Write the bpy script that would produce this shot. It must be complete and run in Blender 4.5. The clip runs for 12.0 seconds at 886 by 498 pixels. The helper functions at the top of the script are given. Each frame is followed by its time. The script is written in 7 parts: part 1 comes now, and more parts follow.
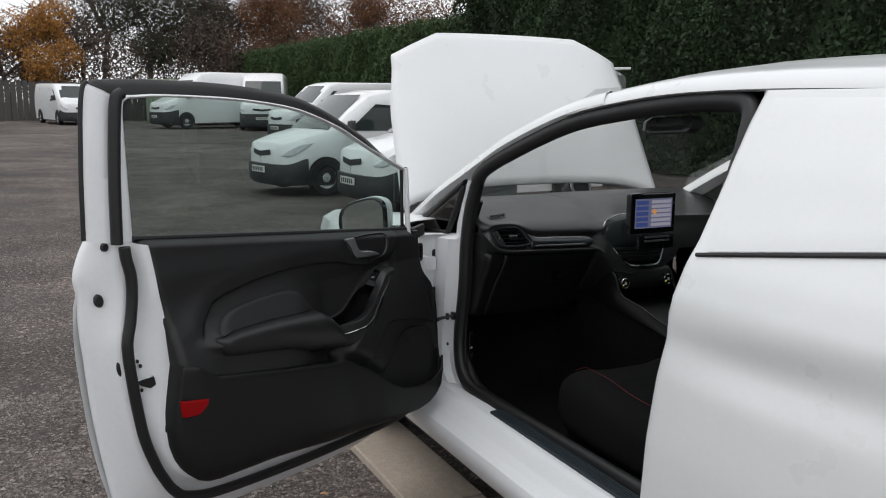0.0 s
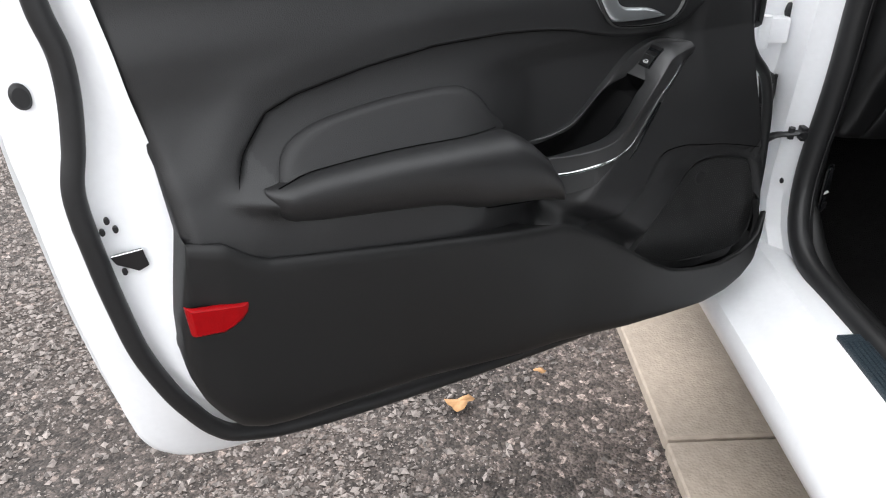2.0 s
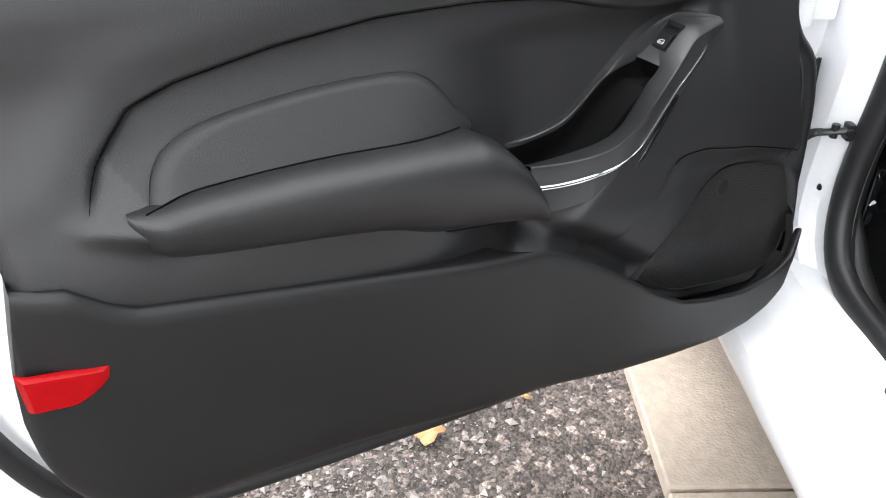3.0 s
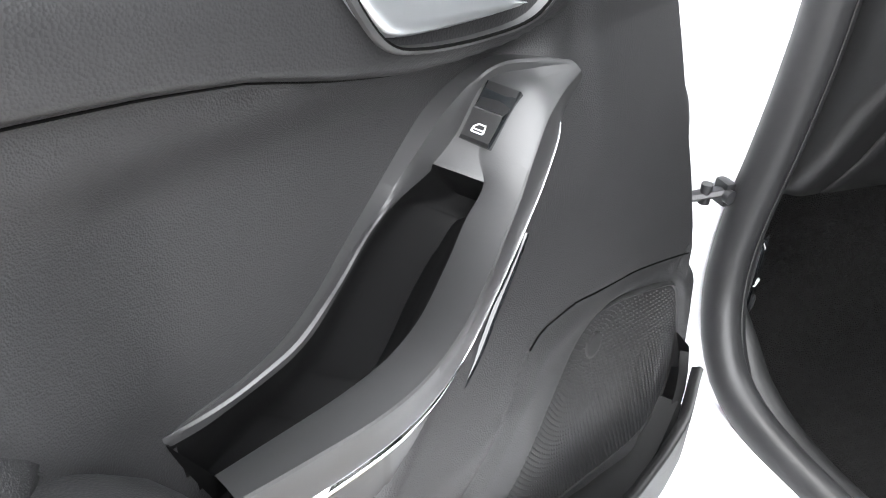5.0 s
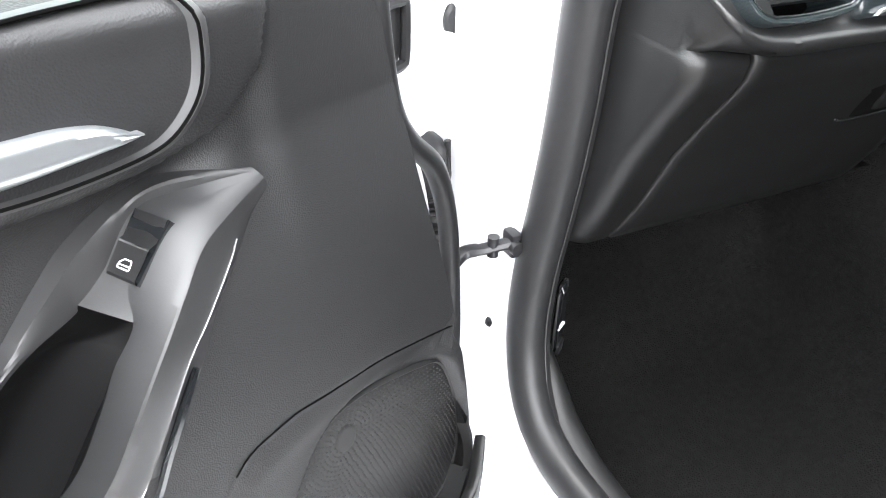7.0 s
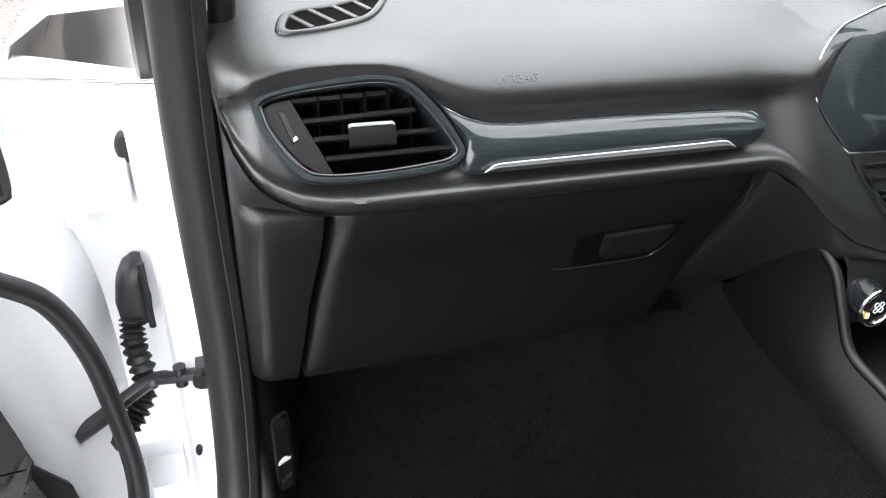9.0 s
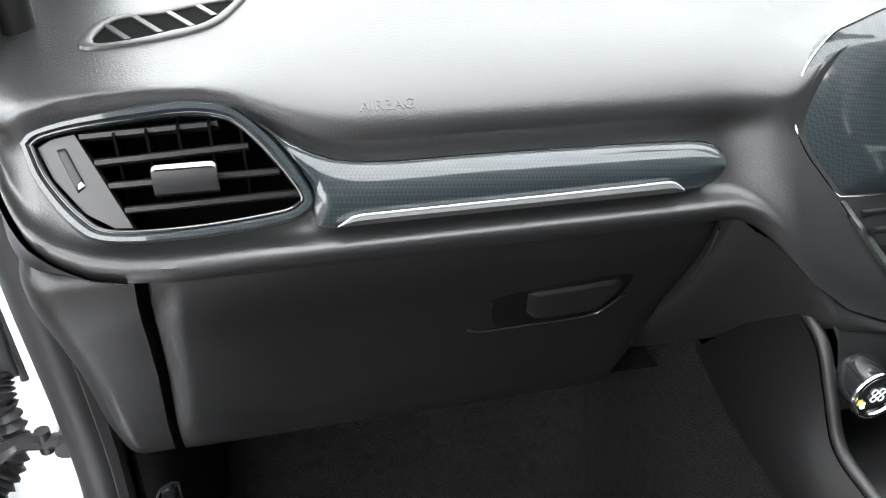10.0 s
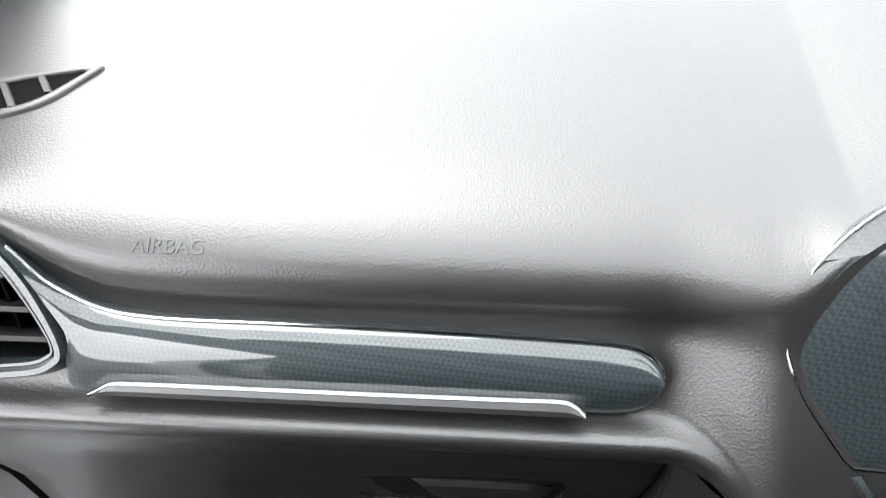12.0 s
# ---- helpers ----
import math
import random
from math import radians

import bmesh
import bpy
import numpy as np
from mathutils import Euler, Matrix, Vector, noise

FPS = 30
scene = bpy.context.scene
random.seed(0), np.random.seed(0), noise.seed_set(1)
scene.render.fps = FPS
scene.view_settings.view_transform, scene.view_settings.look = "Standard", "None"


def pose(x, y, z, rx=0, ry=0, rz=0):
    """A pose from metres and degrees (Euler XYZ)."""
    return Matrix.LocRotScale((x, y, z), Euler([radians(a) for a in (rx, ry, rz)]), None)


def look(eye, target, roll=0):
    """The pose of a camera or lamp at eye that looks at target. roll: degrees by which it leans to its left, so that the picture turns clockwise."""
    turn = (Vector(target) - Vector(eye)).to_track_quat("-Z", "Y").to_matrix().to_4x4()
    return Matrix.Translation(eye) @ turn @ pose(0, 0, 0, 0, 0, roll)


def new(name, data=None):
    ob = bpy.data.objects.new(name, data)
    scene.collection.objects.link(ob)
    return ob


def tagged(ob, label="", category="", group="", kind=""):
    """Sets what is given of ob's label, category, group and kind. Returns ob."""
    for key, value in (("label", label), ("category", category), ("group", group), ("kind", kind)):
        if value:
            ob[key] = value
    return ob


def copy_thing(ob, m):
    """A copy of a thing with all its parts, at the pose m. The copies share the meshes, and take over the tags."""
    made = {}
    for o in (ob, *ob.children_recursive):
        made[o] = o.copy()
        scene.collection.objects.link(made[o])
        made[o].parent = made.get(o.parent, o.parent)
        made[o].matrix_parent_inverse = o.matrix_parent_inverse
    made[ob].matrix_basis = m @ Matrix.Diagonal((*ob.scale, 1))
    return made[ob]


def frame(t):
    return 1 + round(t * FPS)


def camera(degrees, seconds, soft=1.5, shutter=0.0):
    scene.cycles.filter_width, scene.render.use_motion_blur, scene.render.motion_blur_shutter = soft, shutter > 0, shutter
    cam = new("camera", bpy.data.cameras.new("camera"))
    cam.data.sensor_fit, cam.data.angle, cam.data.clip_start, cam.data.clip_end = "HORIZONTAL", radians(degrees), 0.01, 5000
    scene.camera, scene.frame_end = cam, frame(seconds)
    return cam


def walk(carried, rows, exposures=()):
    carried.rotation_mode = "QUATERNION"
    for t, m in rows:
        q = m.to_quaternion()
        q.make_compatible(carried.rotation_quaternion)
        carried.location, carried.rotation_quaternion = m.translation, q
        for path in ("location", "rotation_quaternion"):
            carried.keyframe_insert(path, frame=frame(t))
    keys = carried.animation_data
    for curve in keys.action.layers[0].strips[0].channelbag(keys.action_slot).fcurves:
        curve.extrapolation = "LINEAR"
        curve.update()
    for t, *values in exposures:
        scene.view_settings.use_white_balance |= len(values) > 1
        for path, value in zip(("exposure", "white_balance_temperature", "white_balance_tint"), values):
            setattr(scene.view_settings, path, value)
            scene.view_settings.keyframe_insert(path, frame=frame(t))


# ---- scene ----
cam = camera(56.4, 12.0, 1.1)
PATH = [
    (0, (-0.0260, 0.0060, 1.4240), (0.8519, 1.7698, 1.0800), 0.50),
    (0.5, (0.1390, 0.3500, 1.4070), (0.8099, 2.1548, 0.8661), 0.50),
    (1, (0.2570, 0.6910, 1.3940), (0.7699, 2.4598, 0.6141), 0.60),
    (1.5, (0.4100, 0.9570, 1.3390), (0.7050, 2.7479, 0.4990), 0.40),
    (2, (0.5470, 1.1470, 1.2800), (0.6280, 2.8793, 0.2838), -0.20),
    (2.5, (0.5870, 1.2950, 1.2450), (0.6490, 2.9853, 0.1778), 0.70),
    (3, (0.6280, 1.4400, 1.2070), (0.6970, 3.1273, 0.1354), 1.00),
    (3.2, (0.6512, 1.4885, 1.1926), (0.7500, 3.1713, 0.1164), 1.04),
    (4.8, (0.7442, 1.9961, 1.0840), (1.3338, 3.5669, -0.0046), 2.85),
    (5, (0.7521, 2.0485, 1.0764), (1.3956, 3.6043, -0.0031), 2.71),
    (5.5, (0.7713, 2.1249, 1.0625), (1.5358, 3.6289, -0.0114), 2.88),
    (6, (0.7721, 2.1384, 1.0692), (1.5893, 3.6068, -0.0152), 2.47),
    (6.5, (0.7963, 2.1238, 1.0824), (1.6159, 3.5862, -0.0083), 2.09),
    (7, (0.9177, 2.0550, 1.1298), (1.7285, 3.5228, 0.0398), 2.13),
    (7.5, (1.0825, 1.9981, 1.1465), (1.8317, 3.5058, 0.0670), 1.71),
    (7.7, (1.1361, 1.9716, 1.1577), (1.8269, 3.5085, 0.0804), 1.47),
    (9.3, (1.4300, 1.9542, 1.1848), (1.9230, 3.6279, 0.2071), -0.06),
    (9.5, (1.4540, 1.9905, 1.1784), (1.9289, 3.6627, 0.1893), -0.19),
    (10, (1.5672, 2.0666, 1.1559), (1.9374, 3.7587, 0.1561), -1.42),
    (10.5, (1.6027, 2.1292, 1.1630), (1.8398, 3.8384, 0.1518), -1.23),
    (11, (1.6418, 2.1865, 1.1764), (1.6995, 3.9039, 0.1531), -1.92),
    (11.5, (1.7085, 2.2286, 1.1691), (1.6105, 3.9378, 0.1353), -2.82),
    (12, (1.8185, 2.2412, 1.1775), (1.5620, 3.9116, 0.1081), -3.79),
]
EXPOSURES = [(0, -0.04), (0.5, 0.20), (1.0, 0.48), (1.5, 0.95), (2.5, 1.72), (3.2, 2.25), (4.8, 3.35), (5.5, 3.65), (6.5, 3.80), (7.0, 3.56), (7.5, 3.08), (9.5, 2.83), (10.5, 3.74), (11.5, 3.53), (12, 3.25)]
walk(cam, [(t, look(eye, target, roll)) for t, eye, target, roll in PATH], EXPOSURES)

# ---- daylight: a flat overcast sky ----
world = bpy.data.worlds.new("overcast_sky")
scene.world = world
world.use_nodes = True
wn, wl = world.node_tree.nodes, world.node_tree.links
sky = wn.new("ShaderNodeTexSky")
sky.sky_type = "NISHITA"
sky.sun_disc = False
sky.sun_elevation, sky.sun_rotation = radians(42), radians(200)
sky.air_density, sky.dust_density = 1.0, 2.0
grey = wn.new("ShaderNodeHueSaturation")
grey.inputs["Saturation"].default_value = 0.16
wl.new(sky.outputs[0], grey.inputs["Color"])
cloud = wn.new("ShaderNodeMix")
cloud.data_type = "RGBA"
cloud.inputs["Factor"].default_value = 0.8
cloud.inputs["B"].default_value = (9.0, 9.2, 9.5, 1)
wl.new(grey.outputs[0], cloud.inputs["A"])
wl.new(cloud.outputs["Result"], wn["Background"].inputs[0])
wn["Background"].inputs[1].default_value = 0.13
sun = new("sun", bpy.data.lights.new("sun", "SUN"))
sun.data.energy, sun.data.angle, sun.data.color = 0.6, radians(40), (1.0, 0.97, 0.93)
sun.matrix_basis = look((0, 0, 30), (6.0, -5.0, 12.0))


# ---- materials ----
def surface(name, colour, rough=0.5, metal=0.0, spread=0.12, scale=6.0, fine=90.0, bump=0.0, bump_scale=200.0,
            coat=0.0, spec=0.5, island=0.0, rough_spread=0.1, dist=0.002):
    """A procedural surface: base colour varied at two scales, roughness variation and a fine relief."""
    m = bpy.data.materials.new(name)
    m.use_nodes = True
    n, l = m.node_tree.nodes, m.node_tree.links
    b = n["Principled BSDF"]
    b.inputs["Metallic"].default_value = metal
    b.inputs["Specular IOR Level"].default_value = spec
    if coat:
        b.inputs["Coat Weight"].default_value = coat
        b.inputs["Coat Roughness"].default_value = 0.04
    tc = n.new("ShaderNodeTexCoord")
    big, small = n.new("ShaderNodeTexNoise"), n.new("ShaderNodeTexNoise")
    for node, s in ((big, scale), (small, fine)):
        node.inputs["Scale"].default_value = s
        node.inputs["Detail"].default_value = 5
        l.new(tc.outputs["Object"], node.inputs["Vector"])
    add = n.new("ShaderNodeMath")
    add.operation = "ADD"
    l.new(big.outputs["Fac"], add.inputs[0])
    l.new(small.outputs["Fac"], add.inputs[1])
    if island:
        geo = n.new("ShaderNodeNewGeometry")
        sc = n.new("ShaderNodeMath")
        sc.operation = "MULTIPLY_ADD"
        sc.inputs[1].default_value = island
        l.new(geo.outputs["Random Per Island"], sc.inputs[0])
        l.new(add.outputs[0], sc.inputs[2])
        add = sc
    ramp = n.new("ShaderNodeMapRange")
    ramp.inputs["From Min"].default_value, ramp.inputs["From Max"].default_value = 0.6, 1.4 + island
    ramp.inputs["To Min"].default_value, ramp.inputs["To Max"].default_value = 1 - spread, 1 + spread
    l.new(add.outputs[0], ramp.inputs["Value"])
    mul = n.new("ShaderNodeVectorMath")
    mul.operation = "MULTIPLY"
    mul.inputs[0].default_value = colour
    l.new(ramp.outputs[0], mul.inputs[1])
    l.new(mul.outputs[0], b.inputs["Base Color"])
    rr = n.new("ShaderNodeMapRange")
    rr.inputs["From Min"].default_value, rr.inputs["From Max"].default_value = 0.3, 0.7
    rr.inputs["To Min"].default_value = max(0.02, rough - rough_spread * rough)
    rr.inputs["To Max"].default_value = min(1.0, rough + rough_spread * rough)
    l.new(big.outputs["Fac"], rr.inputs["Value"])
    l.new(rr.outputs[0], b.inputs["Roughness"])
    if bump:
        v = n.new("ShaderNodeTexVoronoi")
        v.inputs["Scale"].default_value = bump_scale
        l.new(tc.outputs["Object"], v.inputs["Vector"])
        bp = n.new("ShaderNodeBump")
        bp.inputs["Strength"].default_value, bp.inputs["Distance"].default_value = bump, dist
        l.new(v.outputs["Distance"], bp.inputs["Height"])
        l.new(bp.outputs[0], b.inputs["Normal"])
    return m


def glass(name, tint, gloss=1.0, rough=0.0, haze=0.0):
    """Thin sheet glass: a tinted clear pane with a Fresnel gloss."""
    m = bpy.data.materials.new(name)
    m.use_nodes = True
    n, l = m.node_tree.nodes, m.node_tree.links
    n.remove(n["Principled BSDF"])
    clear, shine, mix, edge = (n.new("ShaderNodeBsdfTransparent"), n.new("ShaderNodeBsdfGlossy"),
                               n.new("ShaderNodeMixShader"), n.new("ShaderNodeLayerWeight"))
    power, fres = n.new("ShaderNodeMath"), n.new("ShaderNodeMath")
    power.operation, fres.operation = "POWER", "MULTIPLY_ADD"
    edge.inputs["Blend"].default_value = 0.5
    power.inputs[1].default_value = 5.0
    fres.inputs[1].default_value, fres.inputs[2].default_value = 0.9 * gloss, 0.06 * gloss
    l.new(edge.outputs["Facing"], power.inputs[0])
    l.new(power.outputs[0], fres.inputs[0])
    clear.inputs[0].default_value = (*tint, 1)
    shine.inputs["Roughness"].default_value = rough
    l.new(fres.outputs[0], mix.inputs[0])
    l.new(clear.outputs[0], mix.inputs[1])
    l.new(shine.outputs[0], mix.inputs[2])
    last = mix
    if haze:
        film, mix2, nz, mr = (n.new("ShaderNodeBsdfDiffuse"), n.new("ShaderNodeMixShader"), n.new("ShaderNodeTexNoise"),
                              n.new("ShaderNodeMapRange"))
        film.inputs[0].default_value = (0.6, 0.65, 0.64, 1)
        nz.inputs["Scale"].default_value, nz.inputs["Detail"].default_value = 9, 6
        mr.inputs["From Min"].default_value, mr.inputs["From Max"].default_value = 0.35, 0.75
        mr.inputs["To Min"].default_value, mr.inputs["To Max"].default_value = 0, haze
        l.new(nz.outputs["Fac"], mr.inputs["Value"])
        l.new(mr.outputs[0], mix2.inputs[0])
        l.new(mix.outputs[0], mix2.inputs[1])
        l.new(film.outputs[0], mix2.inputs[2])
        last = mix2
    l.new(last.outputs[0], n["Material Output"].inputs[0])
    return m


def weave(name, dark, light, scale):
    """A glossy printed film with a fine carbon-like weave under clear lacquer."""
    m = surface(name, dark, 0.40, coat=1.0, spread=0.1, spec=0.2)
    m.node_tree.nodes["Principled BSDF"].inputs["Coat Roughness"].default_value = 0.03
    n, l = m.node_tree.nodes, m.node_tree.links
    ch, tc, mp = n.new("ShaderNodeTexChecker"), n.new("ShaderNodeTexCoord"), n.new("ShaderNodeMapping")
    mp.inputs["Rotation"].default_value = (0, radians(38), 0)
    ch.inputs["Color1"].default_value, ch.inputs["Color2"].default_value = (*dark, 1), (*light, 1)
    ch.inputs["Scale"].default_value = scale
    l.new(tc.outputs["Object"], mp.inputs["Vector"])
    l.new(mp.outputs[0], ch.inputs["Vector"])
    l.new(ch.outputs[0], n["Principled BSDF"].inputs["Base Color"])
    return m


WHITE = surface("white_paint", (0.80, 0.81, 0.82), 0.32, coat=0.5, spread=0.02, rough_spread=0.2)
INNER_WHITE = surface("white_inner_paint", (0.78, 0.79, 0.81), 0.42, coat=0.2, spread=0.03)
TRIM = surface("black_moulded_trim", (0.0075, 0.0075, 0.0078), 0.5, spread=0.12, bump=0.18, bump_scale=900, dist=0.0005, spec=0.36)
DASHLOW = surface("grained_dashboard_plastic", (0.0075, 0.0075, 0.0078), 0.40, spread=0.12, bump=0.18, bump_scale=900, dist=0.0005, spec=0.42)
TRIM_SOFT = surface("black_soft_trim", (0.0125, 0.0125, 0.0132), 0.46, spread=0.12, bump=0.3, bump_scale=620, dist=0.0007, spec=0.5)
DASHPAD = surface("dashboard_soft_pad", (0.0125, 0.0125, 0.0128), 0.38, spread=0.12, bump=0.2, bump_scale=760, dist=0.0006, spec=0.74)
FABRIC = surface("fine_grained_insert", (0.0130, 0.0130, 0.0137), 0.52, spread=0.25, fine=600, bump=0.45, bump_scale=900, dist=0.0006, spec=0.42)
SATIN_BLACK = surface("satin_black_plastic", (0.021, 0.021, 0.0218), 0.46, spread=0.08, bump=0.08, bump_scale=900, dist=0.0003, spec=0.75)
# Blacker than the mouldings: painted shade for recesses, and a dull console side.
SHADE_DULL = surface("shade_and_dull_black", (0.0032, 0.0032, 0.0034), 0.55, spread=0.15, spec=0.14)
# Near-black for dark seams, and for shade painted inside the vents.
SHADE_SEAM_BLACK = surface("shade_and_seam_black", (0.0015, 0.0015, 0.0015), 0.9, spec=0.05)
TRIM_SMOOTH = surface("smooth_black_plastic", (0.012, 0.012, 0.0125), 0.30, spread=0.1)
CLOTH = surface("dark_woven_cloth", (0.008, 0.008, 0.0085), 0.9, spread=0.25, bump=0.5, bump_scale=520, dist=0.0009, spec=0.08)
CARPET = surface("dark_carpet", (0.0075, 0.0073, 0.0073), 0.95, spread=0.5, scale=5, bump=0.7, bump_scale=380, dist=0.003, spec=0.06)
RUBBER = surface("black_rubber", (0.014, 0.014, 0.0148), 0.46, spread=0.15, scale=12, spec=0.4)
TYRE = surface("tyre_rubber", (0.018, 0.018, 0.019), 0.7, spread=0.2)
GLOSS_BLACK = surface("piano_black", (0.008, 0.009, 0.010), 0.1, coat=0.5, spread=0.05)
CARBON = weave("carbon_weave_film", (0.012, 0.0155, 0.0175), (0.020, 0.027, 0.030), 520)
CHROME = surface("bright_chrome", (0.75, 0.76, 0.77), 0.12, metal=1.0, spread=0.03)
SATIN = surface("satin_metal_paint", (0.42, 0.44, 0.455), 0.30, metal=0.8, spread=0.03)
STEEL = surface("dark_steel", (0.022, 0.022, 0.024), 0.38, metal=0.3, spread=0.25, scale=60)
RED = surface("red_reflector_plastic", (0.27, 0.002, 0.004), 0.3, spec=0.15, spread=0.15, bump=0.4, bump_scale=300, dist=0.001)
SILLBLUE = surface("blue_grey_sill_strip", (0.012, 0.022, 0.031), 0.5, spread=0.15, bump=0.5, bump_scale=300)
MIRROR = surface("mirror_glass", (0.9, 0.92, 0.92), 0.01, metal=1.0, spread=0.0)
SILVER = surface("silver_paint", (0.45, 0.46, 0.47), 0.4, metal=0.4, spread=0.03)
PALE = surface("pale_print", (0.75, 0.76, 0.77), 0.5, spread=0.02)
MARK = surface("embossed_mark", (0.017, 0.017, 0.0175), 0.36, spread=0.05, spec=0.8)
CLEAR = glass("door_glass", (0.56, 0.66, 0.63), haze=0.03)
SCREENGLASS = glass("windscreen_glass", (0.93, 0.945, 0.935), haze=0.03)
CONCRETE = surface("worn_concrete", (0.37, 0.31, 0.255), 0.9, spread=0.2, scale=3.5, fine=40, bump=0.35, bump_scale=140, dist=0.004)


# ---- building helpers ----
def mesh_of(verts, faces, name="m"):
    me = bpy.data.meshes.new(name)
    me.from_pydata([tuple(v) for v in verts], [], faces)
    me.validate()
    return me


def smooth(me, angle=40):
    me.polygons.foreach_set("use_smooth", [True] * len(me.polygons))
    me.set_sharp_from_angle(angle=radians(angle))
    me.update()


def fix(me):
    """Consistent outward normals."""
    bm = bmesh.new()
    bm.from_mesh(me)
    bmesh.ops.recalc_face_normals(bm, faces=bm.faces)
    bm.to_mesh(me)
    bm.free()


def part(name, geom, material, parent, label="", angle=40):
    """Link one mesh as a part (or, with no parent, as a thing). geom: a bmesh, a mesh, or (verts, faces)."""
    if isinstance(geom, tuple):
        me = mesh_of(*geom, name=name)
    elif isinstance(geom, bmesh.types.BMesh):
        me = bpy.data.meshes.new(name)
        geom.to_mesh(me)
        geom.free()
    else:
        me = geom
    fix(me)
    smooth(me, angle)
    for m in material if isinstance(material, (list, tuple)) else [material]:
        me.materials.append(m)
    ob = new(name, me)
    if parent is not None:
        ob.parent = parent
        shift = parent.location if parent.parent is None else Vector((0, 0, 0))
        ob.matrix_parent_inverse = Matrix.Translation(-shift)
    if label:
        ob["label"] = label
    return ob


def thick(ob, metres, offset=-1.0):
    mod = ob.modifiers.new("thickness", "SOLIDIFY")
    mod.thickness, mod.offset = metres, offset
    return ob


def spline(pts, n):
    """n points evenly in parameter along a Catmull-Rom curve through pts."""
    p = np.array(pts, float)
    p = np.vstack([2 * p[0] - p[1], p, 2 * p[-1] - p[-2]])
    k = len(p) - 3
    out = []
    for t in np.linspace(0, k, n):
        i = min(int(t), k - 1)
        f = t - i
        a, b, c, d = p[i:i + 4]
        out.append(0.5 * (2 * b + (c - a) * f + (2 * a - 5 * b + 4 * c - d) * f ** 2 + (3 * b - a - 3 * c + d) * f ** 3))
    return np.array(out)


def even(pts, n, closed=False):
    """The polyline pts again as n points at even distances."""
    p = np.array(pts, float)
    if closed:
        p = np.vstack([p, p[:1]])
    d = np.concatenate([[0], np.cumsum(np.linalg.norm(np.diff(p, axis=0), axis=1))])
    t = np.linspace(0, d[-1], n + 1)[:-1] if closed else np.linspace(0, d[-1], n)
    return np.array([np.interp(t, d, p[:, i]) for i in range(p.shape[1])]).T


def ss(a, b, x):
    """A smooth step from 0 at a to 1 at b (a may be above b)."""
    f = np.clip((np.asarray(x, float) - a) / (b - a), 0, 1)
    return f * f * (3 - 2 * f)


def grid(rows, close_u=False, close_v=False):
    """A quad sheet from a (m, n, 3) array of points."""
    g = np.array(rows, float)
    m, n = g.shape[:2]
    faces = []
    for i in range(m if close_u else m - 1):
        for j in range(n if close_v else n - 1):
            a, b = i * n + j, i * n + (j + 1) % n
            c, d = ((i + 1) % m) * n + (j + 1) % n, ((i + 1) % m) * n + j
            faces.append((a, b, c, d))
    return [tuple(v) for v in g.reshape(-1, 3)], faces


def join(*geoms):
    verts, faces = [], []
    for v, f in geoms:
        k = len(verts)
        verts += list(v)
        faces += [tuple(i + k for i in q) for q in f]
    return verts, faces


def tube(path, radius, sides=10, flat=1.0, up=(0, 0, 1), closed=False, caps=True):
    """A round (or flattened) bar swept along a path. radius: a number or one per point; flat: the ratio across 'up'."""
    p = np.array(path, float)
    n = len(p)
    r = np.broadcast_to(np.asarray(radius, float), (n,))
    if closed:
        t = np.roll(p, -1, 0) - np.roll(p, 1, 0)
    else:
        t = np.gradient(p, axis=0)
    t /= np.linalg.norm(t, axis=1)[:, None] + 1e-12
    rows = []
    for i in range(n):
        a = np.cross(t[i], up)
        if np.linalg.norm(a) < 1e-3:
            a = np.cross(t[i], (1, 0, 0.3))
        a /= np.linalg.norm(a)
        b = np.cross(a, t[i])
        rows.append([p[i] + r[i] * (math.cos(q) * a * flat + math.sin(q) * b) for q in np.linspace(0, 2 * math.pi, sides, endpoint=False)])
    v, f = grid(rows, close_u=closed, close_v=True)
    if caps and not closed:
        f += [tuple(range(sides)), tuple(range((n - 1) * sides, n * sides))]
    return v, f


def box(x0, x1, y0, y1, z0, z1, bevel=0.0, seg=2):
    bm = bmesh.new()
    bmesh.ops.create_cube(bm, size=1)
    bmesh.ops.transform(bm, matrix=Matrix.LocRotScale(((x0 + x1) / 2, (y0 + y1) / 2, (z0 + z1) / 2), None, (x1 - x0, y1 - y0, z1 - z0)), verts=bm.verts)
    if bevel:
        bmesh.ops.bevel(bm, geom=bm.edges[:], offset=bevel, segments=seg, profile=0.7, affect="EDGES")
    v = [tuple(q.co) for q in bm.verts]
    bm.verts.index_update()
    f = [tuple(q.index for q in face.verts) for face in bm.faces]
    bm.free()
    return v, f


def pillow(outline, place, height, rim=0.25, rings=8, back=0.004, n=72):
    """A pad over a closed 2D outline (star-shaped): it rises from its rim to the height in the middle.
    place(a, b, h) gives the point in the world."""
    o = even(outline, n, closed=True)
    c = o.mean(axis=0)
    rows = []
    for k, r in enumerate(np.linspace(1, 0.02, rings)):
        f = 1 - r
        h = height * math.sqrt(max(0, 1 - (1 - min(1, f / rim)) ** 2))
        rows.append([place(*(c + (q - c) * r), h) for q in o])
    first = [place(*q, -back) for q in o]
    v, f = grid([first] + rows, close_v=True)
    k = len(v) - n
    f.append(tuple(range(k, k + n)))
    return v, f


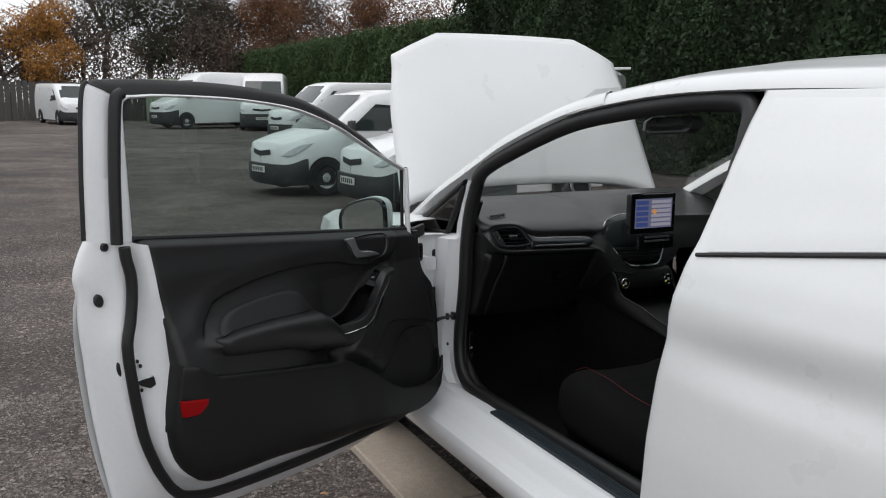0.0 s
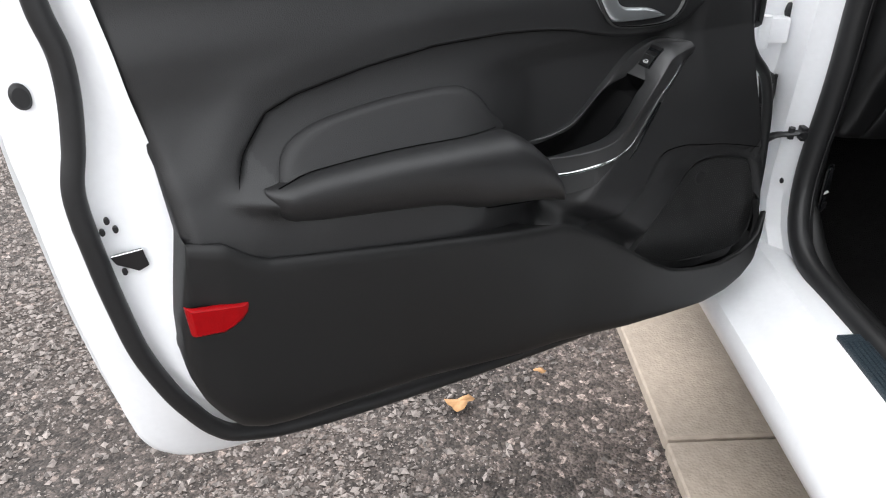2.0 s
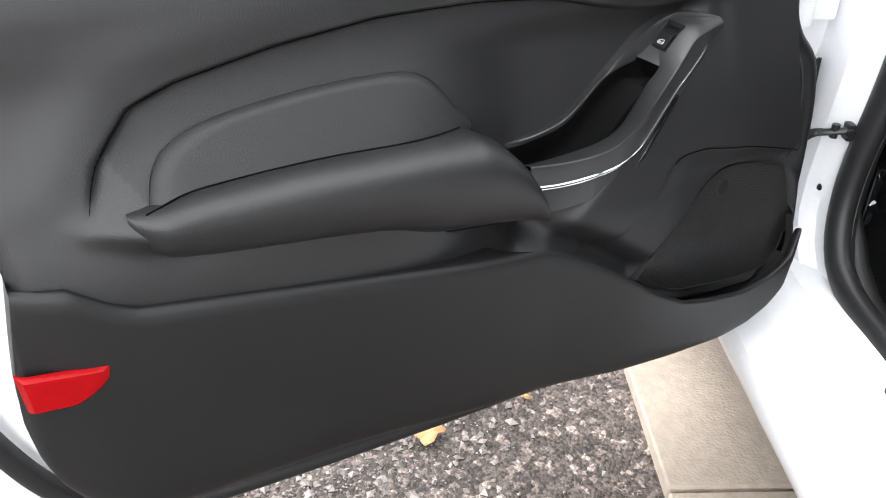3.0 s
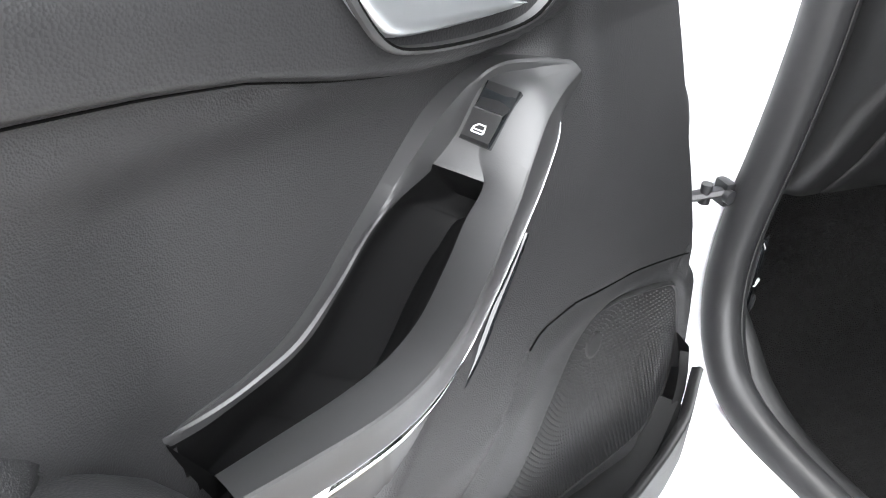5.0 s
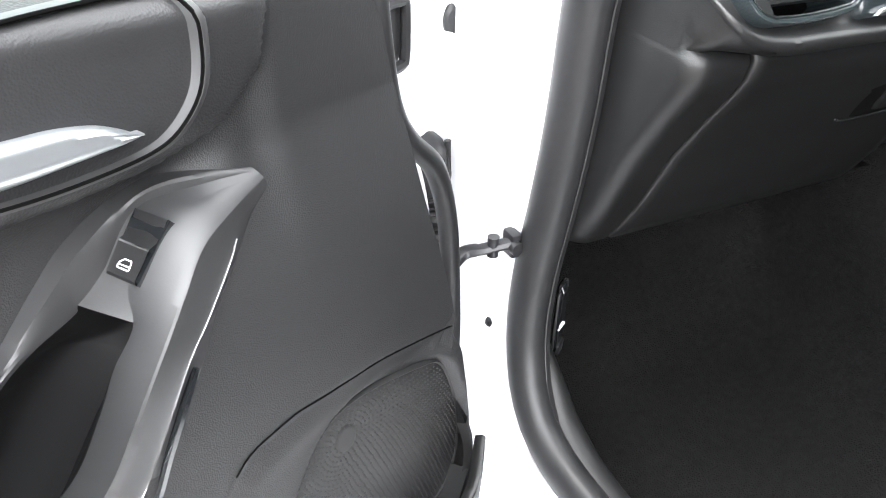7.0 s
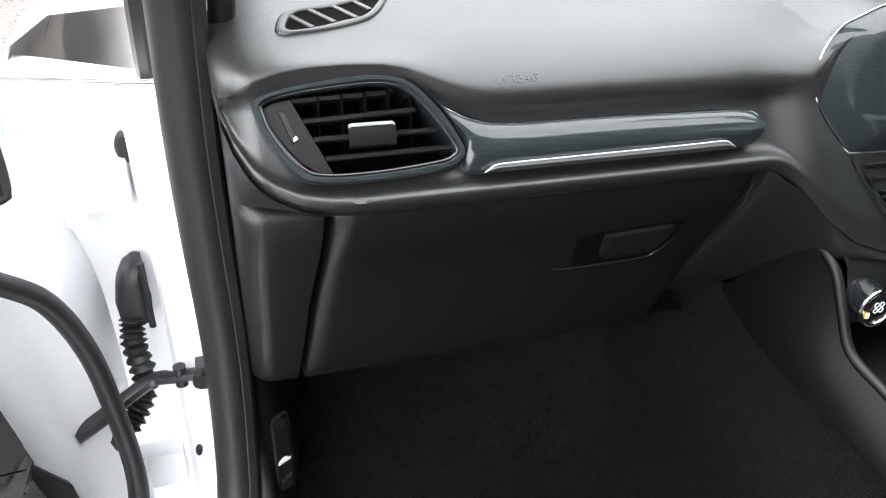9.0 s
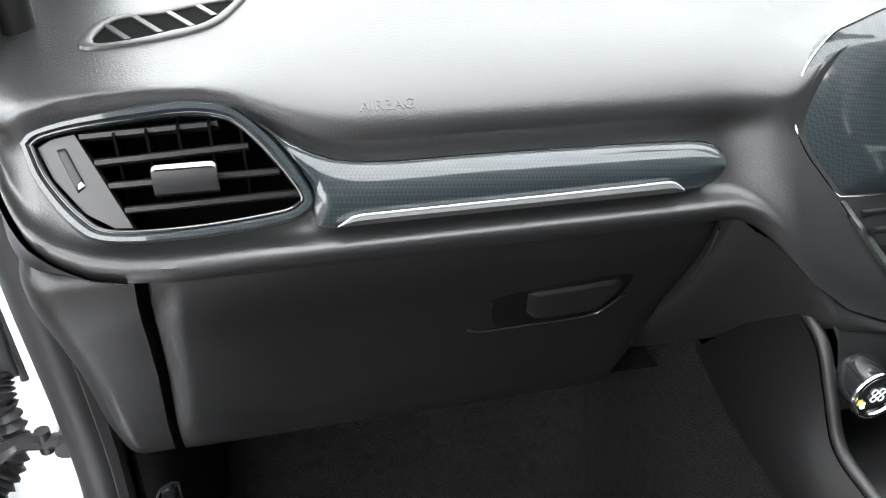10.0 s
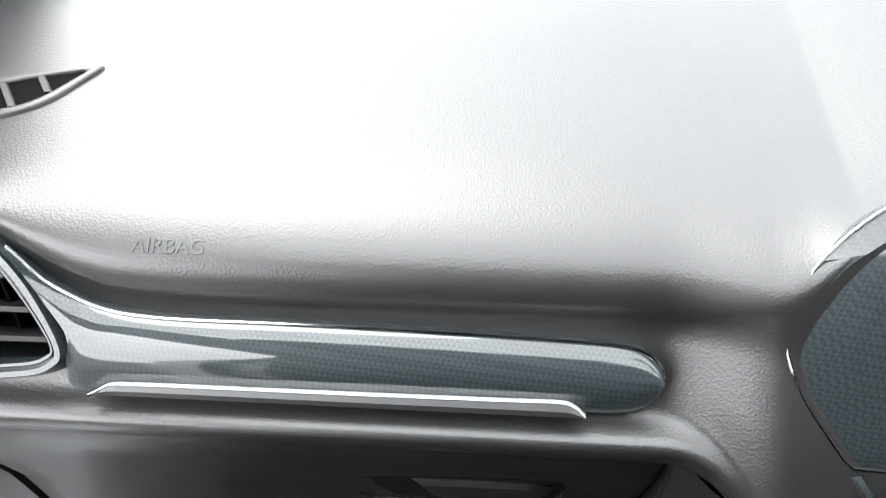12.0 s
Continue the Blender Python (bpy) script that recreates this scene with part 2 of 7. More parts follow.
def plate(outline, place, h0, h1, bevel=0.0):
    """A flat plate over a closed 2D outline, from h0 to h1, with a small bevel."""
    o = np.array(outline, float)
    n = len(o)
    c = o.mean(axis=0)
    d = np.linalg.norm(o - c, axis=1)[:, None]
    inner = c + (o - c) * np.clip(1 - bevel / d, 0.1, 1) if bevel else o
    step = math.copysign(bevel, h1 - h0)
    rows = [[place(*q, h0) for q in o], [place(*q, h1 - step) for q in o], [place(*q, h1) for q in inner]]
    v, f = grid(rows, close_v=True)
    f += [tuple(range(n)), tuple(range(2 * n, 3 * n))]
    return v, f


def text_mesh(text, size, depth):
    """Verts and faces of a word in the built-in font, in its own plane (x to the right, y up)."""
    cu = bpy.data.curves.new("word", "FONT")
    cu.body, cu.size, cu.extrude = text, size, depth
    ob = bpy.data.objects.new("word", cu)
    scene.collection.objects.link(ob)
    me = bpy.data.meshes.new_from_object(ob.evaluated_get(bpy.context.evaluated_depsgraph_get()))
    v, f = [tuple(q.co) for q in me.vertices], [tuple(q.vertices) for q in me.polygons]
    bpy.data.objects.remove(ob)
    bpy.data.curves.remove(cu)
    bpy.data.meshes.remove(me)
    return v, f


# ---- ground ----
def gravel_ground():
    """Tarmac under packed fines: stone-sized specks of mixed grey and brown, muddy and clean patches."""
    m = surface("wet_gravel_tarmac", (0.068, 0.055, 0.049), 0.85, spread=0.6, scale=1.3, fine=90, rough_spread=0.2)
    n, l = m.node_tree.nodes, m.node_tree.links
    b = n["Principled BSDF"]
    old = b.inputs["Base Color"].links[0].from_socket
    tc = n.new("ShaderNodeTexCoord")
    height = None
    for size, lo, hi in ((150, 0.5, 1.6), (46, 0.62, 1.5), (1.1, 0.70, 1.3), (0.23, 0.72, 1.3)):
        vo = n.new("ShaderNodeTexVoronoi" if size > 2 else "ShaderNodeTexNoise")
        vo.inputs["Scale"].default_value = size
        l.new(tc.outputs["Object"], vo.inputs["Vector"])
        sep, mr, mul = n.new("ShaderNodeSeparateColor"), n.new("ShaderNodeMapRange"), n.new("ShaderNodeVectorMath")
        mul.operation = "MULTIPLY"
        mr.inputs["To Min"].default_value, mr.inputs["To Max"].default_value = lo, hi
        if size < 2:
            mr.inputs["From Min"].default_value, mr.inputs["From Max"].default_value = 0.35, 0.65
        l.new(vo.outputs["Color"], sep.inputs[0])
        l.new(sep.outputs[0], mr.inputs["Value"])
        l.new(old, mul.inputs[0])
        l.new(mr.outputs[0], mul.inputs[1])
        old = mul.outputs[0]
        height = height or vo.outputs["Distance"]
    chips = n.new("ShaderNodeTexVoronoi")
    chips.inputs["Scale"].default_value = 75
    csep, cmr, cmul = n.new("ShaderNodeSeparateColor"), n.new("ShaderNodeMapRange"), n.new("ShaderNodeVectorMath")
    cmul.operation = "MULTIPLY"
    cmr.inputs["From Min"].default_value, cmr.inputs["From Max"].default_value = 0.80, 1.0
    cmr.inputs["To Min"].default_value, cmr.inputs["To Max"].default_value = 1.0, 3.4
    l.new(tc.outputs["Object"], chips.inputs["Vector"])
    l.new(chips.outputs["Color"], csep.inputs[0])
    l.new(csep.outputs[1], cmr.inputs["Value"])
    l.new(old, cmul.inputs[0])
    l.new(cmr.outputs[0], cmul.inputs[1])
    old = cmul.outputs[0]
    l.new(old, b.inputs["Base Color"])
    bp = n.new("ShaderNodeBump")
    bp.invert = True
    bp.inputs["Strength"].default_value, bp.inputs["Distance"].default_value = 1.0, 0.005
    l.new(height, bp.inputs["Height"])
    l.new(bp.outputs[0], b.inputs["Normal"])
    return m


GROUND = gravel_ground()
STONE = surface("gravel_stone", (0.20, 0.175, 0.162), 0.8, spread=0.9, island=1.6, fine=200)


def ground_height(x, y):
    near = 1.0 if abs(x) < 10.5 and -4.5 < y < 16.5 else 0.0
    return 0.0095 * min(90.0, max(0.0, y - 14.0)) + near * (0.008 * noise.noise((x * 0.9, y * 0.9, 3)) + 0.004 * noise.noise((x * 4, y * 4, 9)))


xs_g = np.concatenate([np.linspace(-250, -12, 20), np.linspace(-10, 10, 101), np.linspace(12, 250, 20)])
ys_g = np.concatenate([np.linspace(-250, -6, 20), np.linspace(-4, 16, 101), np.linspace(18, 300, 24)])
g_rows = [[(x, y, ground_height(x, y) - 0.012) for x in xs_g] for y in ys_g]
ground = part("ground", grid(g_rows), GROUND, None)
tagged(ground, "dark damp gravelled tarmac yard with loose stones", "ground", kind="structure")


def pebbles(name, count, x0, x1, y0, y1, r0, r1, seed, label):
    rng = random.Random(seed)
    verts, faces = [], []
    base = [(1, 0, 0), (-1, 0, 0), (0, 1, 0), (0, -1, 0), (0, 0, 1), (0, 0, -1)]
    tri = [(0, 2, 4), (2, 1, 4), (1, 3, 4), (3, 0, 4), (2, 0, 5), (1, 2, 5), (3, 1, 5), (0, 3, 5)]
    for _ in range(count):
        x, y = rng.uniform(x0, x1), rng.uniform(y0, y1)
        if 1.08 < x < 1.42 or noise.noise((x * 1.7, y * 1.7, 5)) < rng.uniform(-0.7, 0.35):
            continue
        r = r0 + (r1 - r0) * rng.random() ** 5
        a = rng.uniform(0, 6.28)
        sx, sy, sz = r * rng.uniform(0.8, 1.5), r * rng.uniform(0.6, 1.1), r * rng.uniform(0.4, 0.8)
        k = len(verts)
        z = ground_height(x, y) - 0.012 + sz * 0.35
        for q in base:
            j = rng.uniform(0.75, 1.2)
            px, py = q[0] * sx * j + q[2] * r * rng.uniform(-.3, .3), q[1] * sy * j + q[2] * r * rng.uniform(-.3, .3)
            verts.append((x + px * math.cos(a) - py * math.sin(a), y + px * math.sin(a) + py * math.cos(a), z + q[2] * sz * j))
        faces += [tuple(k + i for i in t) for t in tri]
    ob = part(name, (verts, faces), STONE, None, angle=20)
    tagged(ob, label, "gravel", kind="stuff")


pebbles("loose_gravel", 95000, -1.5, 1.1, 1.3, 4.4, 0.0026, 0.012, 3, "loose grey and brown gravel stones on the tarmac")
pebbles("scattered_gravel", 20000, -4.5, 1.1, 3.0, 10.0, 0.005, 0.017, 4, "scattered pale stones lying on the yard")

# concrete edging under the car's flank: long slabs, end to end
edging = new("concrete_edging")
tagged(edging, "worn buff concrete edging strip beside the gravel", "edging", kind="structure")
ys_e = [-2.0, -1.1, -0.2, 0.69, 1.58, 2.475, 3.37, 4.26, 5.1]
for a, b in zip(ys_e, ys_e[1:]):
    part("slab", box(1.095 + 0.004 * noise.noise((a, 0, 0)), 1.375, a + 0.003, b - 0.003, -0.12, 0.022 + 0.003 * noise.noise((a, 1, 0)), 0.012, 3), CONCRETE, edging)
part("joint_bed", box(1.11, 1.365, ys_e[0], ys_e[-1], -0.13, 0.008), surface("dirty_joint", (0.1, 0.085, 0.07), 0.9), edging)
fallen = [(0.655, 2.64), (0.19, 2.9), (0.45, 2.2), (-0.35, 3.3), (0.86, 2.75), (1.02, 2.25), (-0.7, 2.6), (0.2, 4.1)]
LEAF = surface("fallen_leaf", (0.46, 0.26, 0.12), 0.7, spread=0.3, scale=30)
for i, (x, y) in enumerate(fallen):
    r = (0.03, 0.02, 0.016, 0.022, 0.014, 0.013, 0.02, 0.022)[i]
    pts = [(r * (1 + 0.35 * math.sin(3 * q + i)) * math.cos(q), 0.75 * r * (1 + 0.35 * math.sin(3 * q + i)) * math.sin(q)) for q in np.linspace(0, 6.283, 15)[:-1]]
    z = ground_height(x, y) + 0.004
    v = [(x + a, y + b, z + 0.25 * r * math.sin(9 * a / r * 0.3 + i)) for a, b in pts] + [(x, y, z + 0.004)]
    leaf = part("fallen_leaf", (v, [(k, (k + 1) % 14, 14) for k in range(14)]), LEAF, None)
    thick(leaf, 0.0008)
    tagged(leaf, "curled brown autumn leaf lying on the gravel", "leaf", group="fallen leaves")

kerb = new("kerb")
tagged(kerb, "pale concrete kerb across the gravel yard", "kerb", kind="structure")
for x in np.arange(1.0, 5.5, 0.915):
    part("kerb_stone", box(x + 0.003, x + 0.912, 7.55 + 0.04 * (x - 1.0), 7.70 + 0.04 * (x - 1.0), -0.1, 0.02, 0.01), CONCRETE, kerb)

# ---- the white car ----
CX = 2.08
car = new("car")
car.location = (CX, 2.0, 0)
bpy.context.view_layer.update()
tagged(car, "white small panel van with an open passenger door and raised bonnet", "car")


def side_x(z):
    return float(np.interp(z, [0.2, 0.27, 0.36, 0.5, 0.7, 0.85, 0.93, 0.99, 1.03, 1.10, 1.30, 1.465],
                           [1.22, 1.185, 1.170, 1.158, 1.153, 1.160, 1.172, 1.168, 1.172, 1.195, 1.31, 1.425]))


REAR_EDGE = ([0.30, 0.37, 0.54, 0.657, 0.80, 0.968, 1.143, 1.28, 1.39, 1.465], [1.40, 1.38, 1.365, 1.355, 1.34, 1.32, 1.297, 1.305, 1.325, 1.33])
# rear flank
rows = []
for z in np.linspace(0.30, 1.462, 60):
    y1 = float(np.interp(z, *REAR_EDGE))
    row = [(1.40 if z < 1.4 else 1.44, y1 + 0.03, z), (side_x(z) + 0.03, y1 + 0.028, z), (side_x(z) + 0.006, y1 + 0.012, z), (side_x(z), y1, z)]
    for y in np.linspace(y1 - 0.02, -1.2, 26):
        zz = z - 0.13 * (1.3 - y) * ss(0.75, 1.0, z) * (1 - ss(1.02, 1.2, z))
        row.append((side_x(z) + 0.012 * math.exp(-((zz - 0.905) / 0.045) ** 2) * ss(1.3, 1.1, y), y, z))
    rows.append(row)
part("rear_flank", grid(rows), WHITE, car, "white painted rear flank with a soft shoulder crease")
# blanked side window above the waist line
def blank_low(y):
    return 1.121 + 0.155 * (1.285 - y)


rows = []
for f in np.linspace(0, 1, 16):
    row = []
    for s in np.linspace(0, 1, 24):
        y = 1.268 - 1.5 * s
        lo = blank_low(y) + 0.006
        z = lo + (1.445 - lo) * f
        yy = y + (float(np.interp(z, *REAR_EDGE)) - 1.297) * (1 - s)
        rim = min(f, 1 - f, s + 0.02) / 0.05
        row.append((side_x(z) - 0.003 - 0.004 * min(1, rim), yy, z))
    rows.append(row)
part("blanked_window", grid(rows), WHITE, car, "white panel that blanks the rear side window")
# The shadow in the panel gap is drawn as a thin black bar.
gap = [(side_x(blank_low(y)) - 0.0025, y, blank_low(y)) for y in np.linspace(1.29, -1.0, 30)]
part("shadow_gap", tube(gap, 0.005, 6), RUBBER, car, "dark bar drawn as the shadow gap under the blanked window")

# roof with its side rails
EDGE = spline([(1.370, 2.59, 1.200), (1.390, 2.395, 1.293), (1.410, 2.09, 1.393), (1.42, 1.831, 1.437), (1.425, 1.613, 1.458), (1.425, 1.378, 1.465)], 40)
rows = []
for y in np.linspace(2.08, -1.2, 40):
    ez = float(np.interp(y, EDGE[::-1, 1], EDGE[::-1, 2])) if y > 1.378 else 1.465 - 0.03 * (1.378 - y) ** 2
    ex = float(np.interp(y, EDGE[::-1, 1], EDGE[::-1, 0])) if y > 1.378 else 1.425
    h = ez + 0.095 - 0.03 * ss(1.6, 2.1, y)
    half = [(ex + 0.012, ez - 0.006), (ex, ez), (ex + 0.006, ez + 0.014), (ex + 0.03, ez + 0.034), (1.50, ez + 0.048), (1.515, ez + 0.047), (1.58, ez + 0.062), (1.75, h - 0.012), (CX, h)]
    rows.append([(x, y, z) for x, z in half] + [(2 * CX - x, y, z) for x, z in half[-2::-1]])
thick(part("roof", grid(rows), WHITE, car), 0.02)
rows = [[(1.46 + 1.24 * s, y, 1.435 + 0.06 * math.sin(math.pi * s)) for s in np.linspace(0, 1, 14)] for y in np.linspace(1.95, 1.16, 8)]
thick(part("headliner", grid(rows), CLOTH, car, "dark grey headliner"), 0.01)


def apillar(mirror):
    rows = []
    base = spline([(1.345, 3.12, 0.93), (1.352, 2.85, 1.075), (1.370, 2.59, 1.200)], 14)
    for i, p in enumerate(np.vstack([base[:-1], EDGE[:22]])):
        w = 0.055
        prof = [(0.05, -0.02, -0.02), (0.012, 0, -0.004), (0, 0, 0.004), (0.004, 0.005, 0.016), (0.022, 0.02, 0.032), (w, 0.04, 0.040), (w + 0.02, 0.035, 0.032), (w + 0.05, 0.0, 0.0), (0.06, -0.02, -0.02)]
        row = [(p[0] + a, p[1] + b, p[2] + c) for a, b, c in prof]
        rows.append([(2 * CX - x, y, z) if mirror else (x, y, z) for x, y, z in row])
    return grid(rows)


part("a_pillar", apillar(False), WHITE, car)
part("a_pillar", apillar(True), WHITE, car)

# windscreen
rows = []
for s in np.linspace(0, 1, 14):
    row = []
    for t in np.linspace(-1, 1, 18):
        x = CX + t * (0.575 + 0.10 * s)
        row.append((x, 2.06 + 1.03 * s + 0.14 * (1 - t * t) * (0.3 + 0.7 * s), 1.475 + 0.02 * (1 - t * t) - 0.48 * s))
    rows.append(row)
wscreen = part("windscreen", grid(rows), SCREENGLASS, car, "clear laminated windscreen")
wscreen.visible_shadow = False

# front quarter glass in a black frame, ahead of the door opening
tri_pts = [(3.06, 0.925), (2.735, 0.950), (2.615, 1.155)]
tri_q = even(np.array(tri_pts), 30, closed=True)
part("quarter_glass_frame", tube([(1.352 + 0.05 * (z - 0.95), y, z) for y, z in tri_q], 0.011, 8, closed=True), RUBBER, car)
qg = part("quarter_glass", ([(1.352 + 0.05 * (z - 0.95), y, z) for y, z in tri_pts], [(0, 1, 2)]), glass("quarter_glass_tint", (0.55, 0.55, 0.5)), car)
qg.visible_shadow = False

# hinge pillar: white steel between the wing and the door seal
SEAL_Z, SEAL_Y = [0.33, 0.385, 0.415, 0.455, 0.505, 0.56, 0.62, 0.69, 0.76, 0.83, 0.92, 1.02, 1.11, 1.19], [2.36, 2.44, 2.60, 2.640, 2.668, 2.677, 2.675, 2.665, 2.655, 2.647, 2.642, 2.628, 2.60, 2.555]
SEAL_EDGE = ([0.335, 0.345, 0.36, 0.385, 0.42, 0.47, 0.536, 0.763, 0.95, 1.0, 1.2], [2.45, 2.55, 2.62, 2.68, 2.715, 2.735, 2.738, 2.712, 2.690, 2.68, 2.585])
rows = []
for z in np.concatenate([np.linspace(0.338, 0.47, 16), np.linspace(0.49, 1.16, 46)]):
    y = float(np.interp(z, *SEAL_EDGE))
    dent = 0.012 * ss(0.62, 0.66, z) * (1 - ss(0.72, 0.76, z))
    up = ss(0.93, 1.02, z)
    ys = float(np.interp(z, SEAL_Z, SEAL_Y))
    prof = [(1.43, y + 0.02), (1.395, ys + 0.012), (1.372, ys + 0.008), (1.356, max(ys + 0.022, y - 0.02)), (1.345, y - 0.014), (1.330, y - 0.004), (1.322 - 0.006 * up, y + 0.03 + dent),
            (1.318, y + 0.075 + dent), (1.30, y + 0.092), (1.255, y + 0.10), (1.235, y + 0.115), (1.20, y + 0.13), (1.182, y + 0.14), (1.172, y + 0.16), (1.17, y + 0.24)]
    rows.append([(x, yy, z) for x, yy in prof] if z < 0.945 else [(1.43, y + 0.02, z), (1.395, ys + 0.012, z), (1.374, ys + 0.008, z), (1.362, ys + 0.016, z), (1.362, y - 0.006, z), (1.364, y - 0.002, z)] + [(1.366 + 0.003 * k, y + 0.004 + 0.003 * k, z) for k in range(9)])
part("hinge_pillar", grid(rows), INNER_WHITE, car, "white painted hinge pillar")

# wing with its wheel arch
rows = []
for y in np.linspace(2.86, 4.05, 50):
    arch = 0.0 if abs(y - 3.42) > 0.345 else math.sqrt(0.345 ** 2 - (y - 3.42) ** 2)
    lo = max(0.30, 0.33 + arch * 0.98 if arch else 0.30)
    top = 0.955 - 0.10 * ss(2.9, 4.05, y)
    row = [(1.20, y, lo + 0.004), (1.172, y, lo)]
    row += [(1.165 + 0.05 * ss(0.8, 0.95, z) + 0.12 * ss(3.5, 4.1, y), y, z) for z in np.linspace(lo, top, 12)]
    row += [(1.26 + 0.1 * ss(3.5, 4.1, y), y, top + 0.03), (1.36 + 0.1 * ss(3.5, 4.1, y), y, top + 0.035), (1.39, y, top - 0.02)]
    rows.append(row)
thick(part("wing", grid(rows), WHITE, car, "white front wing"), 0.003)
rows = [[(2 * CX - x, y, z) for x, y, z in r] for r in rows]
thick(part("wing", grid(rows), WHITE, car, "white front wing"), 0.003)


def wheel(x, y, r=0.305, w=0.19):
    ty = [[(x + a * w, y + math.cos(q) * rr, 0.305 + 0.02 + math.sin(q) * rr) for a, rr in ((0.04, r * 0.68), (0.0, r * 0.8), (0.02, r * 0.93), (0.1, r * 0.99), (0.5, r), (0.9, r * 0.99), (1, r * 0.9), (1, r * 0.6))] for q in np.linspace(0, 2 * math.pi, 40, endpoint=False)]
    t = part("tyre", grid(ty, close_u=True), TYRE, car)
    part("rim", tube([(x + 0.03, y, 0.325), (x + 0.06, y, 0.325)], r * 0.67, 36), STEEL, t)


wheel(1.20, 3.42)
wheel(1.20, 0.93 - 0.05)
wheel(2.78, 3.42)
wheel(2.78, 0.88)

# sill: stepped white threshold
SILL = [(1.30, 0.20), (1.235, 0.215), (1.195, 0.245), (1.176, 0.285), (1.172, 0.315), (1.180, 0.334), (1.205, 0.345), (1.215, 0.349), (1.228, 0.362), (1.238, 0.366), (1.290, 0.372), (1.298, 0.376), (1.306, 0.386),
        (1.335, 0.388), (1.372, 0.384), (1.39, 0.375), (1.41, 0.33), (1.41, 0.27)]
rows = []
for y in np.linspace(-1.2, 2.86, 70):
    rows.append([(x, y, z) for x, z in SILL])
part("sill", grid(rows), INNER_WHITE, car, "white painted door sill")
strip = part("sill_strip", box(1.318, 1.372, 1.46, 2.335, 0.386, 0.396, 0.004), SILLBLUE, car, "blue-grey ribbed scuff strip")
for k in range(5):
    part("rib", tube([(1.327 + 0.009 * k, 1.48, 0.397), (1.327 + 0.009 * k, 2.31, 0.397)], 0.0022, 6), SILLBLUE, strip)
part("underbody", box(1.26, 2.9, -0.9, 4.0, 0.17, 0.26, 0.02), RUBBER, car, "black underbody")

# rubber door seal round the opening
ring = [(1.40, 1.47, 0.395), (1.39, 2.0, 0.39), (1.378, 2.40, 0.385), (1.370, 2.53, 0.392), (1.366, 2.60, 0.415), (1.366, 2.640, 0.455), (1.373, 2.668, 0.505), (1.377, 2.677, 0.56), (1.380, 2.675, 0.62), (1.382, 2.665, 0.69), (1.382, 2.655, 0.76), (1.381, 2.647, 0.83), (1.381, 2.642, 0.92), (1.384, 2.628, 1.02), (1.388, 2.60, 1.11), (1.394, 2.555, 1.19),
        (1.415, 2.38, 1.272), (1.435, 2.09, 1.368), (1.445, 1.831, 1.412), (1.45, 1.613, 1.434), (1.45, 1.45, 1.438), (1.44, 1.39, 1.42), (1.40, 1.365, 1.33), (1.35, 1.36, 1.2), (1.31, 1.375, 1.05), (1.30, 1.40, 0.8), (1.30, 1.42, 0.6), (1.33, 1.435, 0.45)]
ring_pts = even(spline(ring + ring[:1], 200), 170, closed=True)
seal = part("door_seal", tube(ring_pts, 0.0225, 14, flat=1.15, up=(1, 0, 0), closed=True), RUBBER, car, "black rubber door opening seal")
part("seal_lip", tube([(x + 0.013, y - 0.012 * (1 if y > 2 else -1), z) for x, y, z in ring_pts], 0.0105, 8, up=(1, 0, 0), closed=True), RUBBER, seal)
part("seal_groove", tube([(x + 0.0035, y - 0.0222 * (1 if y > 2 else -1), z) for x, y, z in ring_pts], 0.0026, 6, up=(1, 0, 0), closed=True), SHADE_SEAM_BLACK, seal)

# raised bonnet, hinged at the scuttle
rows, rows2 = [], []
HY, HZ, ANG, LEN = 3.20, 1.055, radians(63), 0.79
for s in np.linspace(0, 1, 22):
    row = []
    half = 0.70 - 0.05 * s - 0.03 * ss(0.5, 1.0, s)
    for t in np.linspace(-1, 1, 43):
        d = s * LEN * (1 - 0.125 * max(0.0, (abs(t) - 0.62) / 0.38) * ss(0.45, 1, s)) * (1.0 - 0.022 * t * t)
        bow = 0.055 * (1 - t * t) * math.sin(math.pi * min(1, 0.25 + s * 0.75)) - 0.03 * abs(t) ** 6
        row.append((CX + t * half, HY + d * math.cos(ANG) - bow * math.sin(ANG) + 0.05 * (1 - t * t) * (1 - s), HZ - 0.06 * t ** 4 * (1 - s) + d * math.sin(ANG) + bow * math.cos(ANG)))
    rows.append(row)
bonnet = part("bonnet", grid(rows), WHITE, car, "white bonnet panel propped wide open")
thick(bonnet, 0.028, 1.0)
# plain panels that close the nose and the tail
rows = []
for z in np.linspace(0.22, 0.84, 12):
    bulge = math.sin(math.pi * (z - 0.22) / 0.66)
    rows.append([(CX + 0.80 * t, 4.04 + 0.10 * bulge * (1 - 0.6 * t * t) - 0.22 * t ** 6, z) for t in np.linspace(-1, 1, 22)])
part("nose_panel", grid(rows), WHITE, car, "white nose panel")
rows = []
for z in np.linspace(0.25, 1.36, 14):
    hw = CX - side_x(z) - 0.005
    rows.append([(CX + hw * t, -1.20 - 0.06 * (1 - t ** 4) * math.sin(math.pi * (z - 0.2) / 1.3), z) for t in np.linspace(-1, 1, 16)])
part("tail_panel", grid(rows), WHITE, car, "white tail panel")

